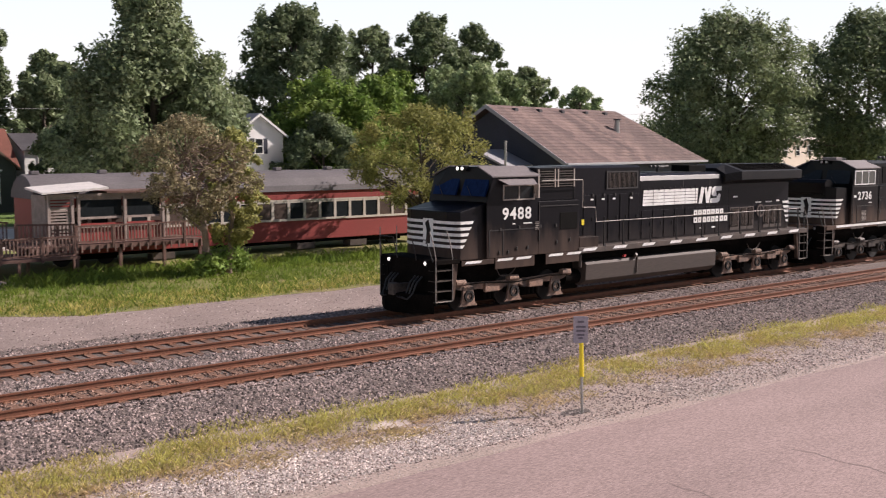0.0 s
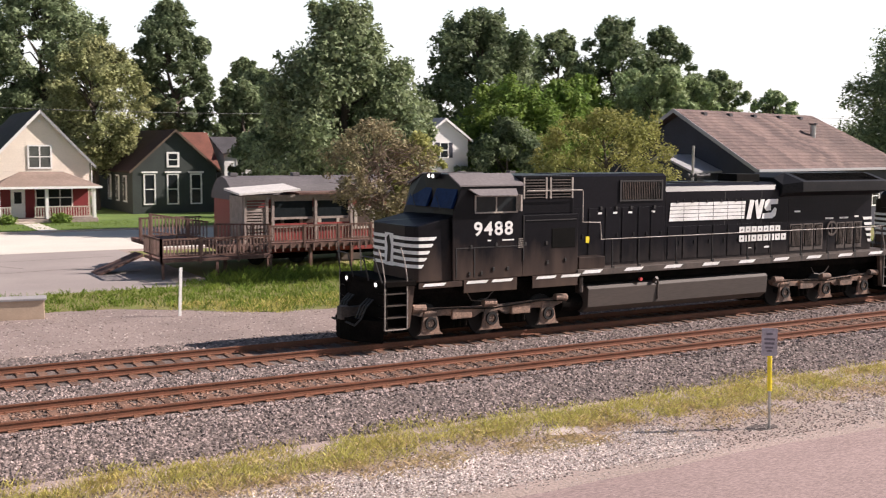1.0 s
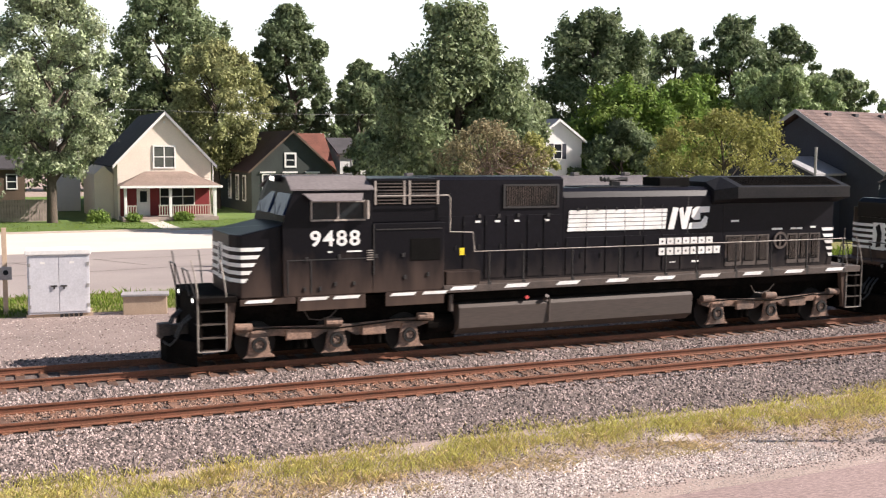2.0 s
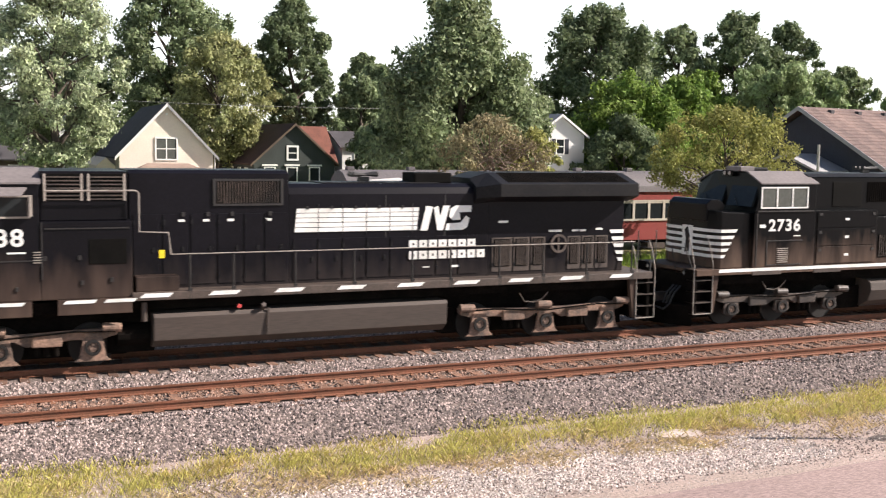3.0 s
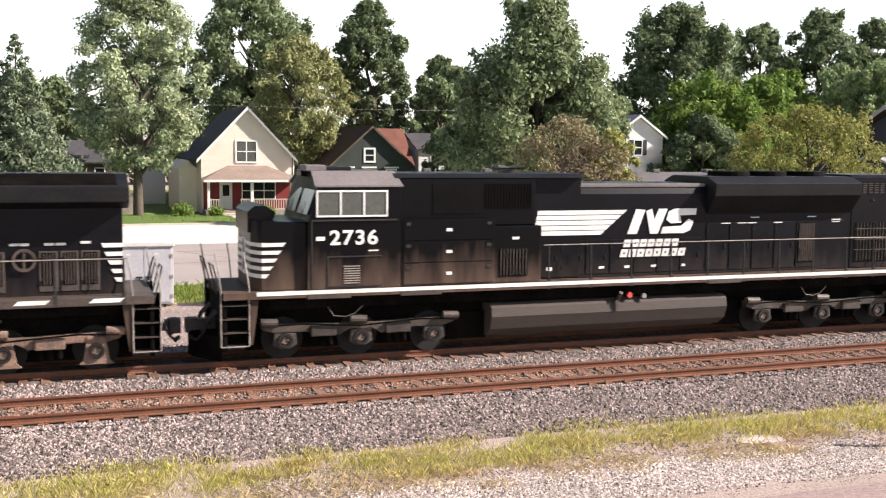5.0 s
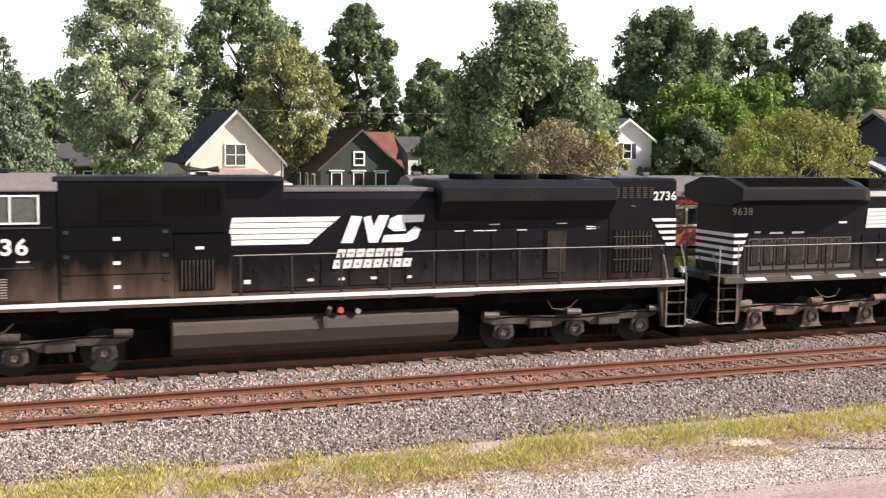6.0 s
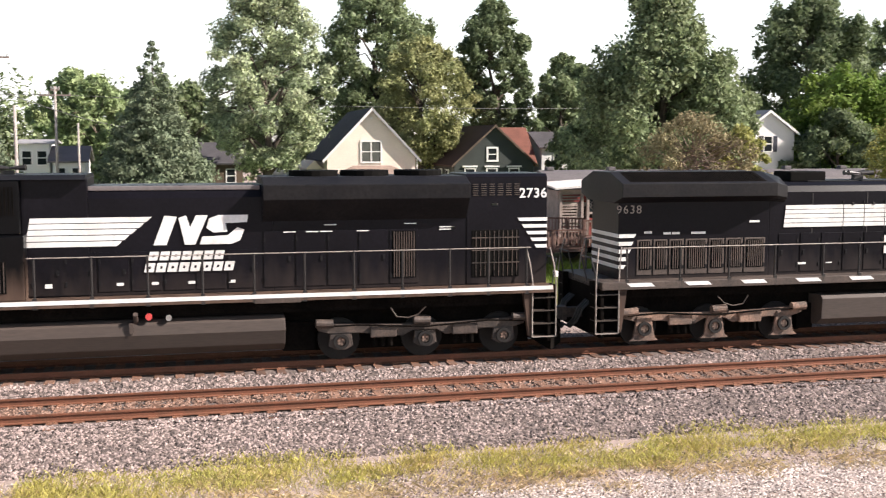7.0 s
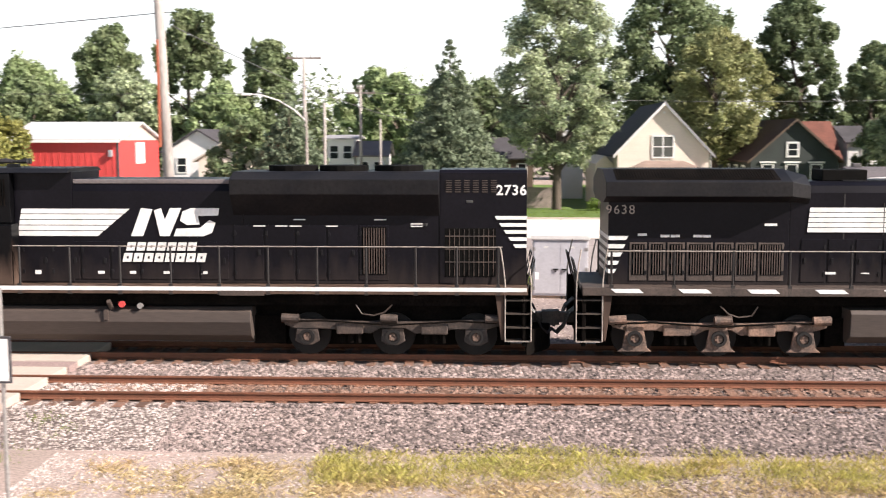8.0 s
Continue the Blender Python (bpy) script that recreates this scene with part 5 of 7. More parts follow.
        bb = Geo()
        for k in range(3):
            bb.box(19.8, 21.05, s * 0.985, s * 1.0, 2.35 + 0.32 * k, 2.375 + 0.32 * k)
        for k in range(10):
            bb.box(19.9 + 0.12 * k, 19.915 + 0.12 * k, s * 0.985, s * 0.998, 2.02, 3.18)
        small(part("grille", bb, M["truck_dark"], ob))
        label_plate(ob, 20.4, 3.85, 0.975, 0.16, 0.06)
        label_plate(ob, 19.3, 3.28, 0.975, 0.12, 0.06)
        part("marker_light", Geo().box(22.0, 22.1, s * 0.9, s * 1.05, 1.95, 2.1), M["white"], ob)
    rear_stripes(ob, 21.8, 20.95, 2.72, 3.5, 0.97)
    horn = part("horn", Geo().box(8.5, 8.8, -0.06, 0.06, 4.6, 4.75), M["rail_black"], ob, "cluster of air horns")
    for k in range(5):
        d = 1 if k % 2 else -1
        part("trumpet", Geo().tube((13.0 - 4.3, -0.2 + 0.1 * k, 4.8), (13.0 - 4.3 + d * 0.36, -0.2 + 0.1 * k, 4.82), 0.025, 0.075, 10), M["rail_black"], horn)
    part("antenna_dome", Geo().box(3.4, 4.2, -0.4, 0.4, 4.7, 4.82), M["loco_top"], cab, bevel=0.03)
    part("air_conditioner", Geo().box(2.95, 3.5, -0.6, 0.1, 4.7, 4.86), M["coach_roof"], cab, bevel=0.03)
    tank = [(-1.30, 0.55), (-0.95, 0.34), (0.95, 0.34), (1.30, 0.55), (1.42, 0.9), (1.38, 1.15), (1.2, 1.24), (-1.2, 1.24), (-1.38, 1.15), (-1.42, 0.9)]
    tk = part("fuel_tank", Geo().prism(tank, "x", 7.75, 15.03), M["tank"], ob, "long rounded dusty fuel tank", bevel=0.02)
    for s in (-1, 1):
        part("filler", Geo().tube((11.55, s * 1.3, 1.2), (11.55, s * 1.5, 1.42), 0.06, n=10).box(11.4, 11.5, s * 1.4, s * 1.46, 0.95, 1.2), M["slat"], tk)
        part("filler_cap", Geo().tube((11.85, s * 1.36, 1.34), (11.85, s * 1.46, 1.34), 0.08, n=10), M["red_shed"], tk, "red filler cap")
        part("filler_cap", Geo().tube((12.3, s * 1.36, 1.3), (12.3, s * 1.46, 1.3), 0.07, n=10), M["steel"], tk)
    # dark filler boxes added here too, for the undergear's shade
    for a, b in ((6.7, 7.8), (15.0, 15.8)):
        part("undergear_filler", Geo().box(a, b, -0.9, 0.9, 0.28, 1.0), M["under"], ob, bevel=0.02)
    truck(ob, (2.3, 4.25, 6.2), wheels, True)
    truck(ob, (16.40, 18.52, 20.57), wheels, True)
    steps_at(ob, 0.68, 1.4, 1.8, 2.76)
    steps_at(ob, 21.25, 21.92, 1.8, 2.76)
    railing(ob, 9.2, 21.2, [9.35, 10.6, 11.85, 13.1, 14.3, 15.5, 16.7, 17.9, 19.1, 20.1, 21.1], 1.8, 2.78)
    for x, way in ((0, 1), (L, -1)):
        pilot(ob, x, way, True)
        coupler(ob, x, way)
    return ob


WHEELS = {"lead": [], "second": [], "third": []}
lead = engine_a("9488", WHEELS["lead"])
second = engine_b("2736", WHEELS["second"])
third = engine_a("9638", WHEELS["third"], True)

# ---- houses and yards ----


def gable(x0, x1, y0, y1, z0, eave, peak, over=0.0, ridge="y"):
    """Walls of a house with gable ends."""
    if ridge == "y":
        m = (x0 + x1) / 2
        return Geo().prism([(x0, z0), (x1, z0), (x1, eave), (m, peak), (x0, eave)], "y", y0, y1)
    m = (y0 + y1) / 2
    return Geo().prism([(y0, z0), (y1, z0), (y1, eave), (m, peak), (y0, eave)], "x", x0, x1)


def roof_slabs(x0, x1, y0, y1, eave, peak, over, thick, ridge="y"):
    """Two sloping roof slabs with their overhang; returns one mesh for each slope."""
    out = []
    lo, hi = (x0, x1) if ridge == "y" else (y0, y1)
    m = (lo + hi) / 2
    k = (peak - eave) / (m - lo)
    for a, s in ((lo - over, 1), (hi + over, -1)):
        e = peak - k * abs(m - a)
        sec = [(a, e + 0.02), (m, peak + 0.02), (m, peak + 0.02 + thick), (a, e + 0.02 + thick * 0.9)]
        out.append(Geo().prism(sec, "y" if ridge == "y" else "x", *((y0 - over, y1 + over) if ridge == "y" else (x0 - over, x1 + over))))
    return out


def house_window(parent, x0, x1, z0, z1, y, cols=1, rows=2, trim=None, pane=None, t=0.12, shutters=None):
    """A framed window in a wall that faces -y."""
    v = []
    for d in (y - 0.07, y + 0.02):
        for g in (t, 0.0):
            v += [(x0 - g, d, z0 - g), (x1 + g, d, z0 - g), (x1 + g, d, z1 + g), (x0 - g, d, z1 + g)]
    f = Geo().add(v, [(i + a, (i + 1) % 4 + a, (i + 1) % 4 + b, i + b) for i in range(4) for a, b in ((0, 4), (4, 12), (12, 8), (8, 0))])
    w = part("window", f, trim or M["trim"], parent, "pale framed window")
    for k in range(1, cols):
        x = x0 + (x1 - x0) * k / cols
        part("mullion", Geo().box(x - t * 0.4, x + t * 0.4, y - 0.05, y + 0.02, z0, z1), trim or M["trim"], w)
    for k in range(1, rows):
        z = z0 + (z1 - z0) * k / rows
        part("glazing_bar", Geo().box(x0, x1, y - 0.045, y + 0.02, z - 0.04, z + 0.04), trim or M["trim"], w)
    for k in range(cols):
        a, b = x0 + (x1 - x0) * k / cols, x0 + (x1 - x0) * (k + 1) / cols
        part("pane", Geo().box(a, b, y - 0.02, y - 0.005, z0, z1), pane or M["dark_glass"], w)
    if shutters:
        for a in (x0 - t - 0.42, x1 + t + 0.02):
            part("shutter", Geo().box(a, a + 0.4, y - 0.05, y, z0 - 0.05, z1 + 0.05), shutters, w, bevel=0.01)
    return w


def clapboards(parent, outline_left, outline_right, z0, z1, y, material, step=0.2):
    """Overlapping boards on a wall that faces -y; the two outlines give its edges at a height."""
    z = z0
    while z < z1 - 0.05:
        zt = min(z + step + 0.02, z1)
        a, b = max(outline_left(z), outline_left(zt)), min(outline_right(z), outline_right(zt))
        if b - a > 0.15:
            part("board", Geo().add([(a, y - 0.035, z), (b, y - 0.035, z), (b, y - 0.012, zt), (a, y - 0.012, zt), (a, y + 0.0, z), (b, y + 0.0, z), (b, y + 0.0, zt), (a, y + 0.0, zt)],
                 [(0, 1, 2, 3), (4, 5, 6, 7), (0, 1, 5, 4), (1, 2, 6, 5), (2, 3, 7, 6), (3, 0, 4, 7)]), material, parent)
        z += step


def cream_house():
    ob = thing("house", "cream clapboard house with a porch and dark gabled roof", "house")
    x0, x1, y0, y1, e, p = 11.13, 18.67, 89.5, 103.0, 4.25, 8.2
    wall = part("wall", gable(x0, x1, y0, y1, GROUND, e, p), M["cream_siding"], ob)
    k = (p - e) / ((x1 - x0) / 2)
    clapboards(wall, lambda z: x0 + max(0, (z - e) / k), lambda z: x1 - max(0, (z - e) / k), 2.6, p, y0, M["cream_siding"], 0.19)
    for g in roof_slabs(x0, x1, y0, y1, e, p, 0.42, 0.16):
        part("roof", g, M["dark_shingle"], ob, "dark shingle slope", bevel=0.01)
    # bargeboards along the gable: white, the right one greyed as its soffit's shade
    m = (x0 + x1) / 2
    for s in (-1, 1):
        a = m + s * ((x1 - x0) / 2 + 0.42)
        za = p - k * abs(a - m)
        part("bargeboard", Geo().prism([(a, za - 0.10), (m, p - 0.10), (m, p + 0.19), (a, za + 0.17)], "y", y0 - 0.50, y0 - 0.43), M["trim"] if s < 0 else M["grey_trim"], ob, "bargeboard, the right one greyed for shade")
    house_window(ob, 14.05, 15.65, 3.85, 5.5, y0 - 0.035, 2, 2, M["trim"], M["pale_glass"])
    part("gable_lamp", Geo().tube((m, y0 - 0.1, 7.5), (m, y0 - 0.02, 7.5), 0.1, n=10), M["trim"], ob)
    # porch
    py = 87.3
    part("porch_wall", Geo().box(11.3, 18.5, y0 - 0.06, y0 - 0.01, GROUND + 0.3, 2.55), M["red_wall"], ob, "dark red porch wall")
    part("porch_floor", Geo().box(11.2, 18.8, py, y0, GROUND, -0.12), M["porch_wood"], ob, bevel=0.02)
    pr = Geo().add([(11.0, py - 0.3, 2.38), (19.1, py - 0.3, 2.38), (16.6, y0, 3.5), (13.3, y0, 3.5), (11.0, y0, 2.38), (19.1, y0, 2.38)],
                   [(0, 1, 2, 3), (0, 3, 4), (1, 5, 2), (0, 4, 5, 1), (2, 5, 4, 3)])
    part("porch_roof", pr, M["porch_shingle"], ob, "tan shingle porch roof")
    part("porch_fascia", Geo().box(11.0, 19.1, py - 0.33, py - 0.27, 2.22, 2.4), M["trim"], ob)
    for x in (11.45, 14.95, 18.55):
        part("porch_post", Geo().box(x - 0.11, x + 0.11, py + 0.05, py + 0.27, -0.12, 2.25), M["trim"], ob, bevel=0.015)
    for a, b in ((11.56, 12.35), (14.0, 14.84), (15.06, 18.44)):
        rl = part("porch_rail", Geo().box(a, b, py + 0.1, py + 0.18, 0.75, 0.83).box(a, b, py + 0.1, py + 0.18, -0.02, 0.05), M["cream_trim"], ob)
        for x in np.arange(a + 0.1, b, 0.2):
            part("baluster", Geo().box(x - 0.03, x + 0.03, py + 0.11, py + 0.17, 0.05, 0.75), M["cream_trim"], rl)
    door = part("door", Geo().box(12.6, 13.65, y0 - 0.12, y0 - 0.06, -0.12, 2.1), M["trim"], ob, "white front door", bevel=0.01)
    part("pane", Geo().box(12.85, 13.4, y0 - 0.13, y0 - 0.122, 1.0, 1.9), M["dark_glass"], door)
    house_window(ob, 14.5, 17.2, 0.75, 2.1, y0 - 0.06, 3, 2, M["trim"], M["dark_glass"], 0.08)
    part("step", Geo().box(12.4, 13.9, py - 0.7, py, GROUND, -0.3), M["concrete"], ob, bevel=0.02)
    part("downpipe", Geo().tube((18.8, y0 - 0.05, GROUND), (18.8, y0 - 0.05, 4.1), 0.05), M["trim"], ob)
    part("side_wing", gable(9.6, 11.1, 92.0, 101, GROUND, 3.2, 3.9), M["cream_siding"], ob)


def green_house():
    ob = thing("house", "dark green weathered house with tall white windows and brown roof", "house")
    x0, x1, y0, y1, e, p = 23.7, 31.4, 96.0, 112.5, 3.5, 6.95
    part("wall", gable(x0, x1, y0, y1, GROUND, e, p), M["green_siding"], ob)
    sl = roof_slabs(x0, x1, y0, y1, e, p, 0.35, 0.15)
    # left slope: brown, its darkness partly shade put into the colour
    part("roof", sl[0], M["shaded_brown_shingle"], ob, "brown shingle slope")
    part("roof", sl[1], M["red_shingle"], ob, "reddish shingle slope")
    # a cross wing, its ridge along the front
    part("wing_wall", gable(31.35, 32.5, 99.3, 106.7, GROUND, 3.4, 6.75, 0, "x"), M["green_siding"], ob)
    for g in roof_slabs(27.6, 32.5, 99.3, 106.7, 3.5, 6.8, 0.3, 0.15, "x"):
        part("roof", g, M["red_shingle"], ob, "reddish shingle slope of the wing")
    k = (p - e) / ((x1 - x0) / 2)
    m = (x0 + x1) / 2
    for s in (-1, 1):
        a = m + s * ((x1 - x0) / 2 + 0.35)
        za = p - k * abs(a - m)
        part("bargeboard", Geo().prism([(a, za - 0.06), (m, p - 0.06), (m, p + 0.17), (a, za + 0.15)], "y", y0 - 0.42, y0 - 0.36), M["brown_siding"], ob)
    for c, dz in ((25.2, 0), (27.3, 0), (29.45, 0)):
        w = house_window(ob, c - 0.42, c + 0.42, 0.45, 3.0, y0, 1, 2, M["trim"], M["dark_glass"], 0.12)
        part("window_hood", Geo().box(c - 0.72, c + 0.72, y0 - 0.14, y0, 3.17, 3.32), M["trim"], w, bevel=0.02)
    house_window(ob, 26.95, 27.75, 3.85, 4.9, y0, 1, 2, M["trim"], M["dark_glass"], 0.17)
    for c in (98.6, 101.4, 104.6):
        w = part("window", Geo().box(23.6, 23.7, c - 0.55, c + 0.55, 0.5, 2.95), M["trim"], ob, "pale framed side window")
        part("pane", Geo().box(23.585, 23.598, c - 0.4, c + 0.4, 0.65, 2.8), M["pale_glass"], w)


def white_house():
    ob = thing("house", "white clapboard house with blue shuttered window", "house")
    x0, x1, y0, y1 = 44.0, 48.8, 80.0, 90.0
    part("wall", gable(x0, x1, y0, y1, GROUND, 6.3, 8.0), M["white_siding"], ob)
    for g in roof_slabs(x0, x1, y0, y1, 6.3, 8.0, 0.3, 0.12):
        part("roof", g, M["grey_trim"], ob, "grey roof slope")
    m = (x0 + x1) / 2
    for s in (-1, 1):
        a = m + s * 2.7
        part("bargeboard", Geo().prism([(a, 6.03), (m, 7.9), (m, 8.12), (a, 6.24)], "y", y0 - 0.38, y0 - 0.32), M["trim"], ob)
    house_window(ob, 46.05, 46.75, 4.75, 5.95, y0, 1, 2, M["trim"], M["dark_glass"], 0.07, M["black_siding"])
    house_window(ob, 46.05, 46.75, 1.2, 2.6, y0, 1, 2, M["trim"], M["dark_glass"], 0.07, M["black_siding"])


def slab(p, thick=0.15):
    """A flat roof plate from its upper corners, with its thickness below."""
    n = len(p)
    v = list(p) + [(a, b, c - thick) for a, b, c in p]
    return Geo().add(v, [tuple(range(n)), tuple(range(n, 2 * n))[::-1]] + [(i, (i + 1) % n, n + (i + 1) % n, n + i) for i in range(n)])


def shop():
    """The long dark building: a gable towards the coach, a broad shingle roof above the train."""
    ob = thing("building", "long black-walled building with a broad brown shingle roof", "building", pose(54.7, 52.0, 0, 0, 0, 12.8))
    L, W, e, p, R = 23.9, 13.84, 4.15, 8.4, 20.0
    ym = W / 2
    part("wall", Geo().prism([(0.5, GROUND), (W - 0.5, GROUND), (W - 0.5, e), (ym, p - 0.4), (0.5, e)], "x", 0.7, R), M["black_siding"], ob)
    part("wall", Geo().box(R, L - 0.6, 0.5, W - 0.5, GROUND, e - 0.1), M["black_siding"], ob)
    slope = part("roof", slab([(0, 0, e), (L, 0, e), (R, ym, p), (0, ym, p)]), M["shingle"], ob, "brown shingle slope")
    part("roof", slab([(0, ym, p), (R, ym, p), (L, W, e), (0, W, e)]), M["shingle"], ob)
    part("roof", slab([(R, ym, p), (L, 0, e), (L, W, e)]), M["shingle"], ob)
    rows = 18
    for r in range(rows):
        k0, k1 = r / rows, (r + 1) / rows
        ya, yb, za, zb = ym * k0, ym * k1, e + (p - e) * k0, e + (p - e) * k1
        xe = L - (L - R) * k1 - 0.04
        g = Geo()
        x = 0.03
        while x < xe - 0.3:
            b = min(x + 0.55 + 0.45 * random.random(), xe)
            lift = 0.018 + 0.015 * random.random()
            g.add([(x, ya - 0.05, za + lift), (b - 0.015, ya - 0.05, za + lift), (b - 0.015, yb, zb + 0.014), (x, yb, zb + 0.014), (x, ya - 0.05, za - 0.01), (b - 0.015, ya - 0.05, za - 0.01)],
                  [(0, 1, 2, 3), (4, 5, 1, 0)])
            x = b
        small(part("shingle_course", g, M["shingle"], slope))
    for ya, za, yb, zb in ((0, e, ym, p), (ym, p, W, e)):
        part("rake_board", Geo().add([(-0.07, ya, za - 0.26), (-0.07, yb, zb - 0.26), (-0.07, yb, zb + 0.03), (-0.07, ya, za + 0.03), (-0.004, ya, za - 0.26), (-0.004, yb, zb - 0.26), (-0.004, yb, zb + 0.03), (-0.004, ya, za + 0.03)],
             [(0, 1, 2, 3), (4, 5, 6, 7), (0, 1, 5, 4), (1, 2, 6, 5), (2, 3, 7, 6), (3, 0, 4, 7)]), M["grey_trim"], ob, "grey rake board")
    part("gutter", Geo().box(0, L, -0.14, -0.005, e - 0.17, e + 0.02), M["grey_trim"], ob, "grey gutter", bevel=0.02)
    for x in (3.0, 6.4, 9.8, 13.6, 16.9):
        part("ridge_vent", Geo().box(x - 0.22, x + 0.22, ym - 0.75, ym - 0.45, p - 0.46, p - 0.16), M["dark_shingle"], ob, "small dark roof vent", bevel=0.04)
    fl = part("flue", Geo().tube((14.6, 3.9, 6.2), (14.6, 3.9, 7.5), 0.22, n=12), M["steel"], ob, "metal roof flue")
    part("flue_cap", Geo().tube((14.6, 3.9, 7.5), (14.6, 3.9, 7.6), 0.34, n=12), M["dark_shingle"], fl)
    part("entry_wall", Geo().prism([(3.6, GROUND), (8.2, GROUND), (8.2, 4.0), (5.9, 4.95), (3.6, 4.0)], "x", -2.6, 0.7), M["black_siding"], ob)
    for a, s in ((3.2, -1), (8.6, 1)):
        part("roof", Geo().prism([(a, 3.86), (5.9, 5.0), (5.9, 5.14), (a, 4.0)], "x", -2.9, 0.69), M["grey_trim"], ob, "small grey entry roof")
    part("vent_pipe", Geo().tube((-3.2, 3.0, GROUND), (-3.2, 3.0, 5.75), 0.09, n=10), M["steel"], ob, "thin pale pipe")
    for x in (3.0, 8.0, 13.0, 18.0):
        house_window(ob, x, x + 1.1, 1.2, 2.6, 0.5, 1, 2, M["trim"], M["dark_glass"], 0.1)


def far_house(x0, x1, y, eave, peak, wall, roof, label, ridge="x", depth=7.0, windows=2):
    ob = thing("house", label, "house")
    part("wall", gable(x0, x1, y, y + depth, GROUND, eave, peak, 0, ridge), wall, ob)
    for g in roof_slabs(x0, x1, y, y + depth, eave, peak, 0.35, 0.14, ridge):
        part("roof", g, roof, ob)
    for k in range(windows):
        c = x0 + (x1 - x0) * (k + 0.5) / windows
        house_window(ob, c - 0.35, c + 0.35, eave - 1.7, eave - 0.6, y, 1, 2, M["trim"], M["dark_glass"], 0.09)
    return ob


cream_house()
green_house()
white_house()
shop()
far_house(-25.5, -20.2, 85, 4.4, 6.0, M["white_siding"], M["dark_shingle"], "small white house with a dark roof behind trees", "y")
far_house(-13.9, -11.5, 95, 5.3, 5.55, M["white_siding"], M["grey_trim"], "pale two-storey house with a flat roof", "x", 6, 2)
far_house(-11.2, -8.6, 94, 3.9, 5.0, M["white_siding"], M["coach_roof"], "low pale house with a grey roof", "x", 5, 2)
far_house(0.4, 4.4, 95, 3.7, 5.3, M["brown_siding"], M["dark_shingle"], "low brown house with a dark roof", "x", 6, 2)
far_house(-21.5, -17.5, 80, 3.8, 5.0, M["cream_siding"], M["cream_trim"], "low cream garage behind the pole", "y", 6, 0)
far_house(7.2, 9.6, 104, 6.0, 7.6, M["white_siding"], M["grey_trim"], "white house behind the silver tree", "y", 7, 2)
far_house(33.5, 40.0, 100, 5.0, 6.4, M["white_siding"], M["dark_shingle"], "white house half hidden behind trees", "x", 7, 2)
far_house(19.8, 24.5, 118, 6.2, 7.8, M["tarp"], M["shed_roof"], "pale house behind the olive tree", "x", 7, 1)
far_house(109.0, 119.0, 70, 6.0, 6.5, M["cream_siding"], M["cream_trim"], "cream flat-roofed building among trees", "x", 8, 4)


def red_shed():
    ob = thing("shed", "bright red metal shed with a white roof", "shed")
    x0, x1, y0, y1, e, p = -27.0, -20.7, 60.0, 67.6, 5.3, 6.25
    part("wall", gable(x0, x1, y0, y1, GROUND, e, p, 0, "x"), M["red_shed"], ob)
    for g in roof_slabs(x0, x1, y0, y1, e, p, 0.25, 0.12, "x"):
        part("roof", g, M["shed_roof"], ob, "white metal roof slope")
    part("gable_panel", Geo().prism([(y0 + 0.1, e - 0.02), (y1 - 0.1, e - 0.02), ((y0 + y1) / 2, p - 0.04)], "x", x1 + 0.002, x1 + 0.03), M["cream_trim"], ob, "pale gable panel")
    part("eaves_trim", Geo().box(x0 - 0.2, x1 + 0.2, y0 - 0.3, y0 - 0.26, e - 0.14, e + 0.02), M["trim"], ob)
    part("corner_trim", Geo().box(x1 - 0.08, x1 + 0.03, y0 - 0.03, y0 + 0.08, GROUND, e - 0.14), M["dark_shingle"], ob)
    for k in range(16):
        x = x0 + 0.2 + 0.385 * k
        part("siding_rib", Geo().box(x, x + 0.04, y0 - 0.025, y0 - 0.003, GROUND, e - 0.16), M["red_shed"], ob)
    ym = (y0 + y1) / 2
    w = part("window", Geo().box(x1 + 0.003, x1 + 0.07, ym - 0.75, ym + 0.75, 3.9, 5.15), M["trim"], ob, "white framed window")
    part("pane", Geo().box(x1 + 0.07, x1 + 0.08, ym - 0.6, ym + 0.6, 4.02, 5.02), M["tarp"], w)
    part("wall_lamp", Geo().box(-21.2, -21.0, y0 - 0.25, y0 - 0.003, 4.35, 4.75), M["grey_trim"], ob, bevel=0.03)
    part("door", Geo().box(-24.9, -22.6, y0 - 0.06, y0 - 0.026, GROUND, 2.6), M["shed_roof"], ob, bevel=0.01)


red_shed()


# ---- the coach and its deck ----


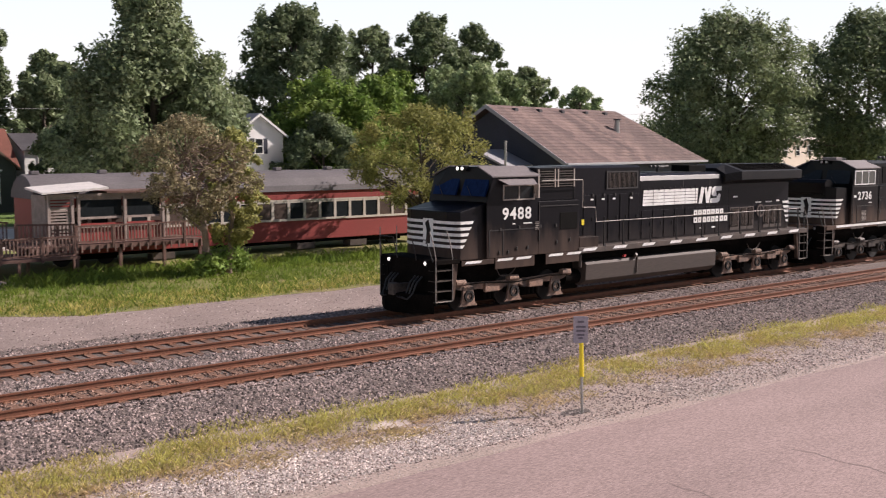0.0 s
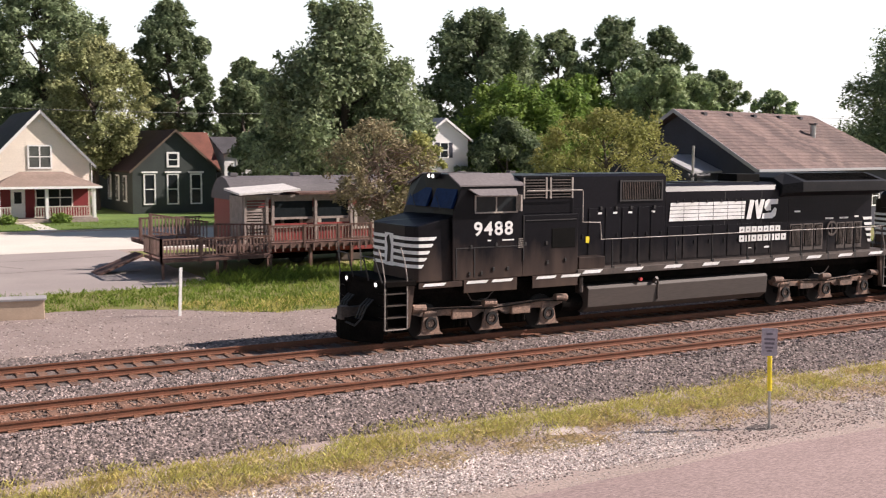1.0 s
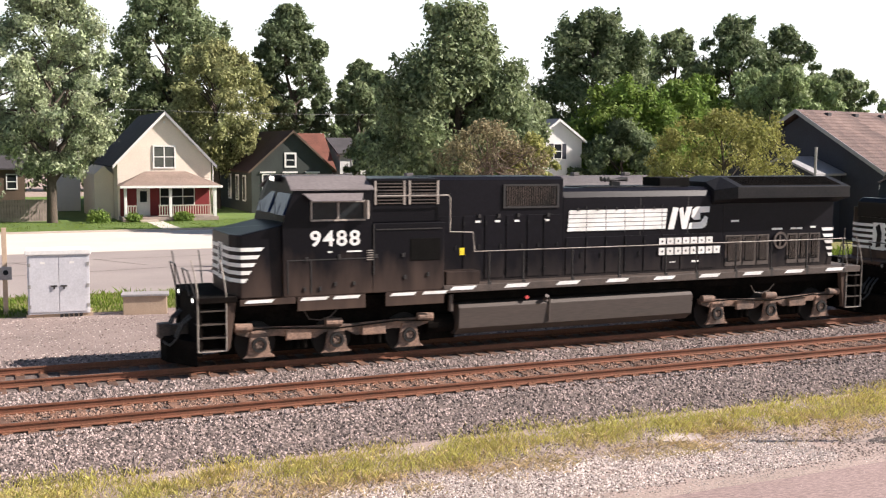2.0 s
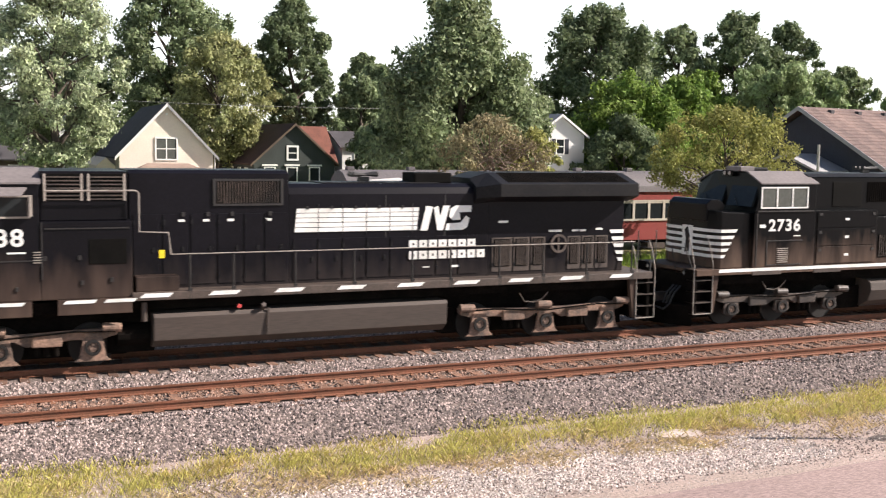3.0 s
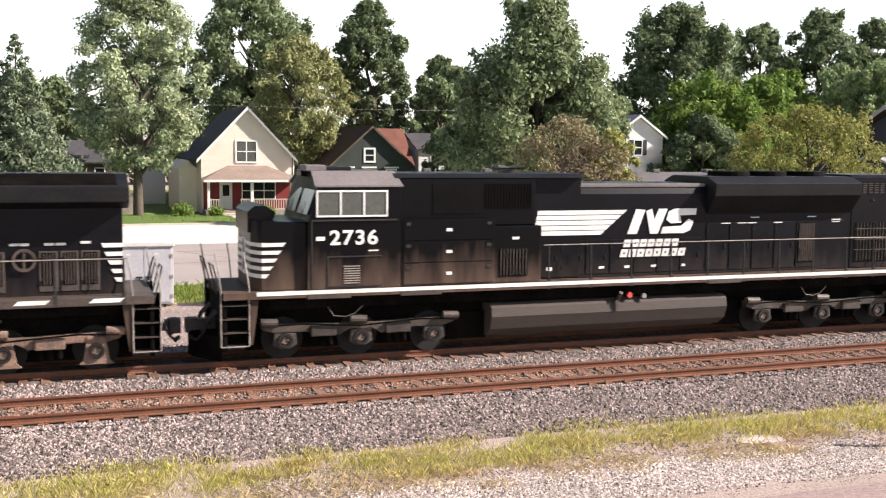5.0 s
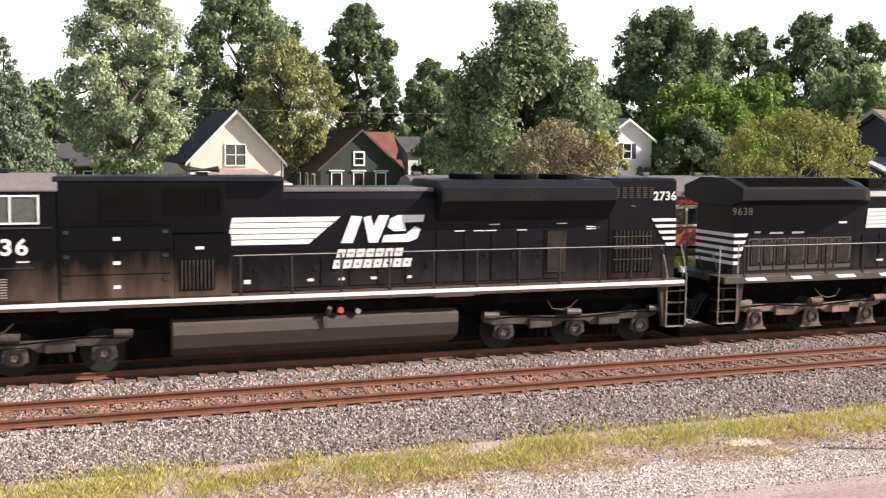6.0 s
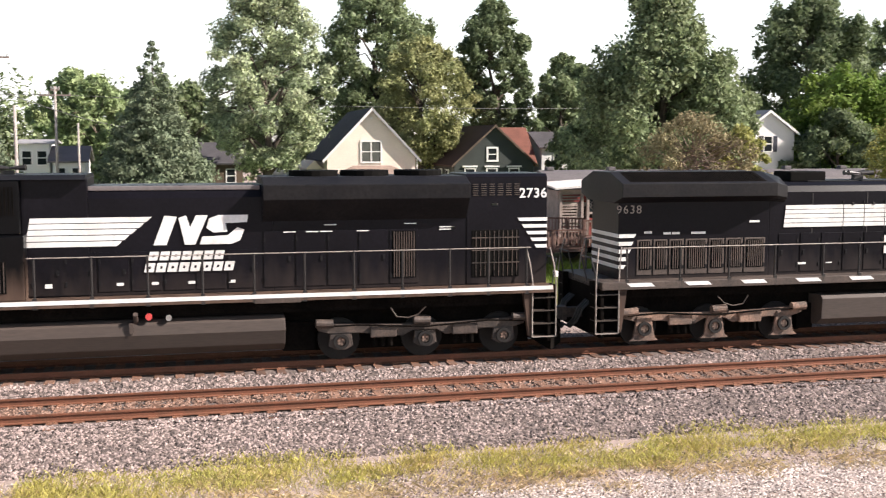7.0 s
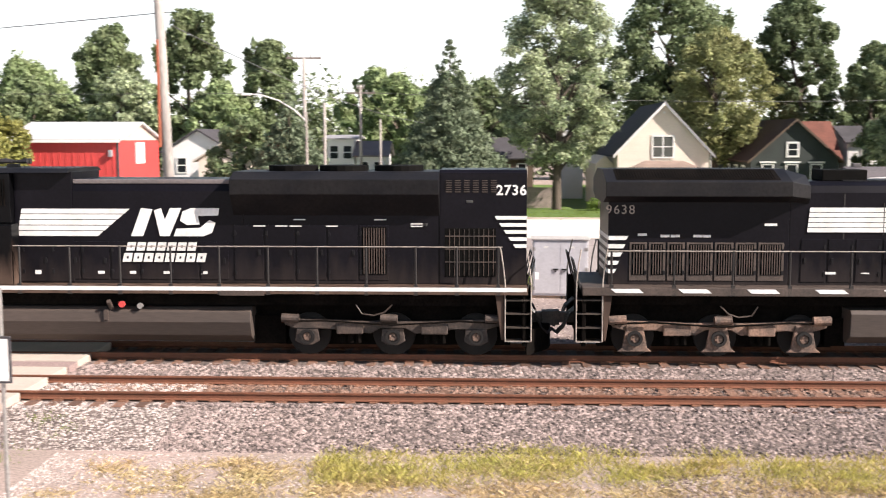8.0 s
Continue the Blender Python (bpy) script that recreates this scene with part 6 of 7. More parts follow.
def coach():
    ob = thing("railway_coach", "old red passenger coach with grey roof and cream window band", "railway coach", pose(0, 0, 0))
    x0, x1, y0, y1 = 17.5, 41.2, 51.0, 54.0
    part("body", Geo().prism([(y0, 0.12), (y1, 0.12), (y1, 2.9), (y0, 2.9)], "x", x0, x1), M["red_paint"], ob, "faded red side", bevel=0.03)
    rf = [(y0 - 0.12, 2.86), (y0 - 0.05, 3.2), (y0 + 0.35, 3.6), (y0 + 0.85, 3.88), (52.5, 4.02), (y1 - 0.85, 3.88), (y1 - 0.35, 3.6), (y1 + 0.05, 3.2), (y1 + 0.12, 2.86)]
    part("roof", Geo().prism(rf, "x", x0 - 0.1, x1 + 0.1), M["coach_top"], ob, "rounded grey roof", bevel=0.02)
    part("letter_board", Geo().box(x0, x1, y0 - 0.03, y0 - 0.002, 2.42, 2.85), M["red_paint"], ob)
    part("belt_rail", Geo().box(x0, x1, y0 - 0.06, y0 - 0.002, 1.22, 1.34).box(x0, x1, y0 - 0.05, y0 - 0.002, 2.32, 2.41), M["cream_trim"], ob, "cream belt rail")
    x = 17.93
    while x < 40.9:
        w = part("window", Geo().box(x, x + 0.16, y0 - 0.05, y0 - 0.002, 1.34, 2.32).box(x + 0.16, x + 1.03, y0 - 0.035, y0 - 0.002, 2.22, 2.32), M["cream_trim"], ob)
        part("pane", Geo().box(x + 0.16, x + 1.03, y0 - 0.012, y0 - 0.004, 1.34, 2.22), M["coach_glass"] if random.random() < 0.7 else M["dark_glass"], w, "dull pane")
        x += 1.03
    for xx in (32.6, 36.2, 28.4, 24.0):
        part("underbox", Geo().box(xx - 0.6, xx + 0.6, y0 + 0.1, y0 + 0.8, -0.42, 0.1), M["slat"], ob, "equipment box", bevel=0.03)
    part("sill", Geo().box(x0, x1, y0 + 0.1, y1 - 0.1, -0.05, 0.12), M["under"], ob)
    for xx in (20.0, 37.9):
        g = Geo().box(xx - 1.6, xx + 1.6, y0 + 0.35, y0 + 0.5, -0.2, 0.05)
        bogie = part("bogie", g, M["under"], ob)
        for dx in (-1.1, 1.1):
            part("wheel", Geo().tube((xx + dx, y0 + 0.55, -0.05), (xx + dx, y0 + 0.7, -0.05), 0.45, n=20), M["wheel"], bogie)
    for xx in np.arange(18, 41, 3.4):
        part("roof_vent", Geo().box(xx - 0.2, xx + 0.2, 52.3, 52.7, 3.98, 4.18), M["coach_top"], ob, bevel=0.04)


coach()


def railing_run(parent, a, b, z0, h, name="railing"):
    """A deck railing from a to b with posts and balusters."""
    a, b = Vector(a), Vector(b)
    d = (b - a)
    n = d.normalized()
    r = part(name, Geo().tube((a.x, a.y, a.z + h), (b.x, b.y, b.z + h), 0.055, n=4).tube((a.x, a.y, a.z + 0.14), (b.x, b.y, b.z + 0.14), 0.045, n=4), M["deck"], parent)
    cnt = max(2, int(d.length / 0.16))
    g = Geo()
    for k in range(cnt):
        p = a + d * ((k + 0.5) / cnt)
        g.box(p.x - 0.028, p.x + 0.028, p.y - 0.028, p.y + 0.028, p.z + 0.1, p.z + h - 0.03)
    small(part("baluster_row", g, M["baluster"], r))
    for k in range(int(d.length / 1.8) + 1):
        p = a + n * min(d.length, k * 1.8)
        part("post", Geo().box(p.x - 0.05, p.x + 0.05, p.y - 0.05, p.y + 0.05, p.z - 0.2, p.z + h + 0.05), M["deck"], r)


def deck():
    ob = thing("deck", "weathered brown timber deck with railings along the coach", "deck")
    z = 0.85
    floor = part("floor", Geo().box(16.0, 24.6, 48.05, 50.9, z - 0.22, z - 0.06), M["deck"], ob)
    for k in range(17):
        y = 48.05 + 0.168 * k
        part("plank", Geo().box(15.95, 24.65, y, y + 0.155, z - 0.055, z), M["deck"], floor)
    joists = Geo()
    for x in np.arange(16.1, 24.6, 0.4):
        joists.box(x, x + 0.06, 47.98, 48.04, z - 0.36, z - 0.02)
    small(part("joist_ends", joists, M["baluster"], ob, "row of joist ends"))
    for x in (16.1, 18.2, 20.4, 22.6, 24.5):
        part("leg", Geo().box(x - 0.07, x + 0.07, 48.05, 48.19, GROUND, z - 0.06), M["deck"], ob)
    railing_run(ob, (18.25, 48.05, z), (24.6, 48.05, z), z, 0.86)
    railing_run(ob, (16.0, 49.3, z + 0.1), (18.25, 48.05, z + 0.1), z, 0.86)
    # lower landing and ramp towards the street
    part("landing", Geo().box(12.9, 18.2, 47.4, 50.4, 0.28, 0.42), M["deck"], ob)
    for x in (13.0, 15.5, 18.1):
        part("leg", Geo().box(x - 0.06, x + 0.06, 47.45, 47.57, GROUND, 0.3), M["deck"], ob)
    railing_run(ob, (12.9, 47.4, 0.42), (18.15, 47.4, 0.42), 0.42, 0.9)
    railing_run(ob, (12.9, 47.4, 0.42), (12.9, 50.4, 0.42), 0.42, 0.9)
    part("ramp", Geo().add([(10.8, 50.5, GROUND + 0.05), (12.9, 50.5, 0.42), (12.9, 52.0, 0.42), (10.8, 52.0, GROUND + 0.05), (10.8, 50.5, GROUND - 0.05), (12.9, 50.5, 0.3), (12.9, 52.0, 0.3), (10.8, 52.0, GROUND - 0.05)],
         [(0, 1, 2, 3), (4, 5, 6, 7), (0, 1, 5, 4), (1, 2, 6, 5), (2, 3, 7, 6), (3, 0, 4, 7)]), M["deck"], ob)
    railing_run(ob, (13.2, 52.2, 1.0), (16.2, 52.2, 1.0), 1.0, 1.0)
    railing_run(ob, (13.2, 50.3, 1.35), (16.0, 50.3, 0.9), 1.0, 0.95)
    part("upper_landing", Geo().box(13.2, 16.4, 50.45, 54.0, 0.75, 0.95), M["deck"], ob)
    # glazed porch on the deck
    pw = part("porch_frame", Geo().box(17.35, 23.1, 49.0, 49.12, 3.0, 3.16).box(17.35, 23.1, 49.0, 49.1, 1.55, 1.66).box(18.3, 23.1, 48.97, 49.0, 3.05, 3.14), M["porch_wood"], ob, "peeling pale porch frame")
    for x in (17.35, 18.45, 18.75, 21.0, 22.95):
        part("post", Geo().box(x, x + 0.13, 48.96, 49.1, z, 3.05), M["porch_wood"], pw)
    part("porch_wall", Geo().box(18.75, 23.0, 49.12, 49.18, z, 1.75), M["red_paint"], ob, "red wall below the porch windows")
    for a, b in ((18.9, 20.95), (21.15, 22.9)):
        w = part("porch_window", Geo().box(a, b, 49.1, 49.16, 1.95, 2.06).box(a, b, 49.1, 49.16, 2.85, 3.0), M["porch_wood"], ob)
        part("pane", Geo().box(a, b, 49.14, 49.17, 2.06, 2.85), M["dark_glass"], w)
    lat = Geo()
    for k in range(14):
        lat.box(17.4, 18.45, 49.02, 49.06, 1.1 + 0.14 * k, 1.17 + 0.14 * k)
    small(part("lattice", lat, M["porch_wood"], ob, "pale slatted screen"))
    part("porch_side", Geo().box(17.3, 17.38, 49.1, 50.95, z, 3.1), M["porch_wood"], ob)
    part("porch_roof", Geo().add([(17.0, 48.6, 3.26), (20.1, 48.6, 3.46), (20.1, 50.9, 3.66), (17.0, 50.9, 3.46), (17.0, 48.6, 3.18), (20.1, 48.6, 3.36), (20.1, 50.9, 3.54), (17.0, 50.9, 3.36)],
         [(0, 1, 2, 3), (4, 5, 6, 7), (0, 1, 5, 4), (1, 2, 6, 5), (2, 3, 7, 6), (3, 0, 4, 7)]), M["tarp"], ob, "pale ragged roof sheet")
    part("porch_roof", Geo().box(20.1, 23.3, 48.8, 50.9, 3.16, 3.26), M["deck"], ob)


deck()


# ---- trees ----


def crown(name, clumps, count, size, material, parent, seed, droop=0.0, upright=0.0, label=""):
    """Leaves as small pointed blades, thick round the skin of many clumps and thinner inside."""
    r = np.random.default_rng(seed)
    c = np.array([k[:3] for k in clumps])
    rad = np.array([k[3:6] for k in clumps])
    wgt = (rad[:, 0] * rad[:, 2]) ** 1.0
    pick = r.choice(len(clumps), count, p=wgt / wgt.sum())
    d = r.normal(size=(count, 3))
    d /= np.linalg.norm(d, axis=1)[:, None]
    rr = 0.96 - 0.7 * r.random(count) ** 1.6 + 0.13 * r.normal(size=count)
    pos = c[pick] + d * rad[pick] * rr[:, None]
    nrm = d * 0.85 + r.normal(size=(count, 3)) * 0.6
    nrm[:, 2] += 0.3
    nrm /= np.linalg.norm(nrm, axis=1)[:, None]
    u = r.normal(size=(count, 3))
    u[:, 2] += upright * 2.0 - droop * 2.0
    u -= nrm * (u * nrm).sum(1)[:, None]
    u /= np.linalg.norm(u, axis=1)[:, None]
    w = np.cross(nrm, u)
    s = size * (0.55 + 0.9 * r.random((count, 1)))
    k = 0.5 + 0.25 * r.random((count, 1))
    v = np.stack([pos - u * s * 0.9 + w * s * k, pos - u * s * 0.7 - w * s * k, pos + u * s * 1.1 - nrm * s * 0.15], 1).reshape(-1, 3)
    tri = np.arange(3 * count).reshape(-1, 3)
    me = bpy.data.meshes.new(name)
    me.from_pydata(v.tolist(), [], tri.tolist())
    me.materials.append(material)
    ob = new(name, me)
    ob.parent = parent
    if label:
        tagged(ob, label=label)
    return ob


def tree(label, x, y, width, bottom, top, material, seed, count=7000, size=0.3, shape="round", clumps=22, thick=0.35, lean=0.0, open_=0.0, bark=None, upright=0.4, ground=GROUND):
    """A tree: tapered trunk, limbs to each clump, and an uneven crown of leaves with gaps."""
    r = random.Random(seed)
    ob = thing("tree", label, "tree", pose(x, y, ground))
    H, B = top - ground, bottom - ground
    ch, hw = H - B, width / 2
    clumps, count, size = int(clumps * 3.0), int(count * 3.8), size * 0.66
    out = []
    for k in range(clumps):
        t = (k + 0.5) / clumps
        if shape == "round":
            prof = math.sqrt(max(0.05, 1 - (2 * t - 0.95) ** 2))
        elif shape == "oval":
            prof = math.sin(math.pi * min(0.97, 0.12 + 0.85 * t)) ** 0.7
        elif shape == "cone":
            prof = (1 - t) ** 0.8 * 0.95 + 0.08
        elif shape == "dome":
            prof = max(0.05, 1 - t ** 1.7) ** 0.75 * min(1.0, 0.85 + t)
        elif shape == "vase":
            prof = 0.45 + 0.55 * math.sin(math.pi * (0.15 + 0.62 * t))
        else:
            prof = 0.9 - 0.25 * t
        a = k * 2.39996 + r.random() * 0.8
        cr = hw * (0.12 + 0.17 * r.random()) * (0.75 if shape == "cone" else 1) * (1 - 0.35 * open_)
        off = max(0.0, hw * prof - cr * 0.8) * (0.35 + 0.75 * r.random() ** 0.6)
        z = B + ch * (0.06 + 0.88 * t)
        z = min(z, H - cr * 0.62)
        out.append((off * math.cos(a) + lean * (z / H), off * math.sin(a) * 0.9, max(B + cr * 0.4, z), cr * (0.9 + 0.3 * r.random()), cr, cr * (0.62 + 0.25 * r.random())))
    # sprays that break the outline
    for k in range(int(clumps * 1.3)):
        t = r.random()
        base = out[int(t * (len(out) - 0.01))]
        a = r.random() * math.tau
        el = r.uniform(-0.2, 1.0)
        d = Vector((math.cos(a) * math.cos(el), math.sin(a) * math.cos(el), math.sin(el)))
        c = Vector(base[:3]) + Vector((d.x * base[3], d.y * base[4], d.z * base[5])) * r.uniform(0.9, 1.2)
        cr = hw * r.uniform(0.04, 0.10)
        if c.z < H - cr * 0.5:
            out.append((c.x, c.y, c.z, cr, cr, cr * r.uniform(0.8, 2.2)))
    tall = Geo()
    top_z = B + ch * 0.72
    prev, pr = Vector((0, 0, -0.1)), thick
    for k in range(1, 6):
        q = Vector((lean * k / 5 + 0.25 * thick * r.uniform(-1, 1) * k, 0.2 * r.uniform(-1, 1), top_z * k / 5))
        nr = thick * (1 - 0.78 * k / 5)
        tall.tube(prev, q, pr, nr, 9, caps=False)
        prev, pr = q, nr
    trunk = part("trunk", tall, bark or M["bark"], ob, "", smooth=True)
    for c in out[::6]:
        z0 = max(B * 0.55, min(top_z * 0.9, c[2] - 0.45 * math.hypot(c[0], c[1]) - 0.3))
        f = z0 / top_z
        s = Vector((lean * f, 0, z0))
        m = s.lerp(Vector(c[:3]), 0.55) + Vector((0, 0, 0.12 * ch * r.random()))
        rr = thick * (1 - 0.78 * f) * 0.5
        part("limb", Geo().tube(s, m, rr, rr * 0.65, 6, False).tube(m, c[:3], rr * 0.65, rr * 0.25, 6, False), bark or M["bark"], trunk)
    crown("crown", out, count, size, material, ob, seed, 0.0, upright)
    return ob


def spruce(x, y, width, bottom, top, seed, count=9000, label=""):
    r = random.Random(seed)
    ob = thing("tree", label, "tree", pose(x, y, GROUND))
    H, B = top - GROUND, bottom - GROUND
    part("trunk", Geo().tube((0, 0, -0.1), (0, 0, H * 0.97), 0.28, 0.03, 9), M["bark"], ob)
    out = []
    tiers = 24
    for k in range(tiers):
        t = k / (tiers - 1)
        z = B + (H - B) * t
        rad = width / 2 * (1 - t) ** 0.85 + 0.12
        n = max(3, int(9 * (1 - t)) + 2)
        for j in range(n):
            a = math.tau * (j + 0.5 * (k % 2)) / n + 0.35 * r.random()
            rr = rad * (0.82 + 0.3 * r.random())
            for s in (0.45, 0.8):
                out.append((rr * s * math.cos(a), rr * s * math.sin(a), z - 0.16 * rr * s + 0.12 * r.random(), max(0.24, rr * 0.26), max(0.24, rr * 0.26), 0.2 + 0.07 * rr))
    crown("crown", out, int(count * 2.4), 0.14, M["needle"], ob, seed, 0.6)
    return ob


tree("dark leafy tree that hides the white house", 35.8, 94.0, 7.5, 0.0, 8.2, M["dark_leaf"], 56, 4000, 0.28, "round", 16, 0.3)
spruce(-2.6, 82.0, 9.2, 2.0, 12.6, 11, 16000, "blue-green spruce with drooping boughs")
spruce(-13.3, 73.0, 8.0, 1.0, 8.1, 12, 11000, "dark spruce beside the pale houses")
tree("tall silver maple with pale shimmering leaves and open top", 6.0, 88.1, 10.6, 2.6, 19.5, M["silver"], 21, 14000, 0.21, "oval", 34, 0.42, 0.4, 0.35)
tree("large leafy tree behind the cream house", 19.8, 115.0, 14.0, 5.0, 23.0, M["maple"], 22, 9000, 0.33, "round", 26, 0.5)
tree("rounded olive-green willow behind the house", 22.3, 104.0, 11.2, 3.0, 15.7, M["olive"], 23, 9000, 0.24, "round", 24, 0.4)
tree("tall narrow dark tree with uneven outline", 32.6, 110.0, 9.0, 5.0, 20.9, M["dark_leaf"], 24, 11000, 0.28, "oval", 26, 0.4, -1.6, 0.0)
tree("far grey-green tree between the roofs", 51.5, 145.0, 7.5, 8.0, 18.4, M["maple"], 25, 2500, 0.4, "round", 14, 0.4)
tree("large green maple behind the coach", 32.4, 70.0, 14.2, 2.6, 15.9, M["maple"], 26, 17000, 0.24, "dome", 40, 0.45)
tree("broad green maple behind the coach", 37.2, 74.0, 9.0, 2.6, 11.3, M["maple"], 27, 8000, 0.24, "round", 22, 0.35)
tree("large dark tree with dense foliage", 62.5, 100.0, 14.5, 4.0, 21.0, M["dark_leaf"], 28, 10000, 0.34, "round", 26, 0.5)
tree("bright green bushy tree behind the coach", 54.5, 82.0, 12.0, 1.0, 11.6, M["bright_leaf"], 29, 10000, 0.28, "round", 24, 0.35)
tree("bright green bushy tree beside another", 61.5, 84.0, 9.0, 1.0, 12.2, M["bright_leaf"], 30, 7000, 0.28, "round", 20, 0.35, 0, 0, None, 0.5)
tree("dark green undergrowth tree beside the white house", 51.6, 78.0, 8.5, -0.3, 8.0, M["dark_leaf"], 31, 6000, 0.25, "round", 16, 0.25)
tree("tall rounded tree in the distance", 91.0, 125.0, 11.5, 5.0, 23.2, M["maple"], 32, 5000, 0.40, "round", 22, 0.5)
tree("tall rounded tree in the distance", 98.5, 122.0, 14.5, 5.0, 24.6, M["dark_leaf"], 33, 6500, 0.40, "round", 24, 0.5)
tree("tall rounded tree in the distance", 108.0, 122.0, 11.0, 5.0, 24.2, M["dark_leaf"], 34, 5000, 0.40, "round", 22, 0.5)
tree("pale green tree with upright shoots", 76.5, 88.0, 9.5, 2.0, 14.4, M["pale_leaf"], 35, 7500, 0.3, "vase", 22, 0.35, 0, 0, None, 0.9)
tree("pale green tree with upright shoots", 83.5, 90.0, 8.5, 2.0, 13.6, M["pale_leaf"], 36, 6500, 0.3, "vase", 20, 0.35, 0, 0, None, 0.9)
tree("green filler tree behind the bushes", 70.0, 92.0, 9.0, 2.0, 13.6, M["bright_leaf"], 37, 6000, 0.3, "round", 20, 0.35)
tree("far tree behind the shingle roof", 122.0, 125.0, 10.5, 7.0, 18.0, M["maple"], 38, 3500, 0.45, "round", 14, 0.4)
tree("far pale tree behind the shingle roof", 140.0, 130.0, 9.5, 7.0, 15.6, M["pale_leaf"], 39, 3000, 0.45, "round", 14, 0.4)
tree("full-crowned tree beside the shingle roof", 93.5, 66.0, 21.0, 2.2, 18.8, M["maple"], 40, 16000, 0.27, "round", 36, 0.5, 0, 0.2)
tree("dense dark tree by the tracks", 110.0, 60.0, 18.0, 1.5, 19.8, M["dark_leaf"], 41, 12000, 0.3, "oval", 28, 0.5)
tree("half-bare twisted tree with withered leaves", 22.9, 43.5, 5.8, 1.9, 6.8, M["brown_leaf"], 42, 3000, 0.10, "round", 20, 0.2, -1.5, 0.6, M["dead_wood"])
tree("twisted tree with yellow-green leaves", 23.7, 43.8, 4.0, 0.7, 6.3, M["yellow_leaf"], 43, 3000, 0.14, "round", 12, 0.16, 0.5, 0.2, M["dead_wood"])
tree("spreading tree with yellowing leaves before the coach", 37.2, 46.5, 8.6, 1.6, 7.7, M["yellow_leaf"], 44, 6000, 0.115, "round", 26, 0.2, 0, 0.5)
tree("grey-green tree in the far row", -52.0, 120.0, 13.0, 2.0, 14.4, M["pale_leaf"], 45, 4500, 0.42, "round", 18, 0.4)
tree("tall clumpy tree behind the red shed", -38.5, 110.0, 10.0, 2.0, 17.2, M["maple"], 46, 6000, 0.38, "oval", 18, 0.45)
tree("tall clumpy tree behind the pole", -29.0, 105.0, 8.8, 2.0, 18.4, M["maple"], 47, 6500, 0.36, "oval", 18, 0.45)
tree("slim grey-green tree behind the lamp", -19.8, 100.0, 8.0, 2.0, 14.8, M["maple"], 48, 5000, 0.34, "oval", 16, 0.35)
tree("bushy dark tree by the small houses", -17.0, 76.0, 6.0, 0.0, 7.0, M["maple"], 49, 5000, 0.24, "round", 16, 0.25)
tree("broad far tree behind the crossarm pole", -13.2, 130.0, 10.0, 2.0, 14.0, M["pale_leaf"], 50, 4000, 0.42, "round", 16, 0.4)
tree("yellow-green bushy tree beside a red shed", -26.6, 56.0, 6.2, 0.0, 7.2, M["yellow_leaf"], 51, 7000, 0.2, "round", 18, 0.25)
tree("far light green tree behind the spruce", -4.5, 140.0, 11.0, 3.0, 13.6, M["pale_leaf"], 52, 4000, 0.42, "round", 16, 0.4)
tree("small grey tree far behind the green house", 44.0, 118.0, 9.0, 3.0, 14.5, M["maple"], 53, 4500, 0.36, "round", 16, 0.4)
tree("small round tree at the edge of the white house", 43.0, 92.0, 6.0, 3.0, 12.4, M["maple"], 54, 4000, 0.28, "round", 14, 0.3)
tree("dark tree behind the white house", 40.5, 84.0, 6.5, 1.0, 9.5, M["dark_leaf"], 55, 5000, 0.28, "round", 14, 0.3)
tree("grey-green tree filling the far row", -46.0, 108.0, 9.0, 1.0, 11.5, M["maple"], 91, 4500, 0.34, "round", 16, 0.35)
tree("leafy tree between the red shed and the poles", -33.5, 98.0, 8.0, 0.5, 12.0, M["silver"], 92, 5000, 0.3, "round", 16, 0.35)
tree("leafy tree behind the small white house", -23.5, 96.0, 7.5, 0.5, 10.5, M["pale_leaf"], 93, 4500, 0.3, "round", 16, 0.3)
tree("bright tree behind the flat-roofed house", -9.0, 112.0, 8.0, 1.0, 12.5, M["pale_leaf"], 94, 4500, 0.34, "round", 16, 0.35)
tree("dark tree behind the spruce", 0.0, 108.0, 8.0, 1.0, 11.5, M["maple"], 95, 4500, 0.32, "round", 16, 0.35)
tree("grey-green tree between the house roofs", 38.5, 108.0, 8.5, 1.0, 13.0, M["maple"], 96, 4500, 0.32, "round", 16, 0.35)
tree("tall tree behind the silver maple", 10.0, 122.0, 10.0, 3.0, 17.0, M["maple"], 97, 5000, 0.36, "round", 18, 0.4)
for k, (bx, by, bw, bt) in enumerate(((9.3, 86.6, 1.8, 0.7), (12.0, 86.7, 1.3, 0.35), (15.9, 86.8, 1.6, 0.4), (24.0, 44.0, 2.2, 1.0), (22.6, 43.4, 1.6, 0.7))):
    b = thing("bush", "low green leafy bush beside a wall", "bush", pose(bx, by, GROUND), "low bushes")
    part("stems", Geo().tube((0, 0, 0), (0.1, 0, 0.4), 0.04, 0.02).tube((0, 0, 0), (-0.15, 0.1, 0.4), 0.04, 0.02), M["bark"], b)
    crown("foliage", [(-bw * 0.25, 0, 0.45 * (bt + 0.5), bw * 0.3, bw * 0.3, (bt + 0.5) * 0.5), (bw * 0.22, 0.1, 0.4 * (bt + 0.5), bw * 0.3, bw * 0.3, (bt + 0.5) * 0.45), (0, -0.1, 0.55 * (bt + 0.5), bw * 0.25, bw * 0.25, (bt + 0.5) * 0.45)],
          900, 0.1, M["bright_leaf"], b, 60 + k)


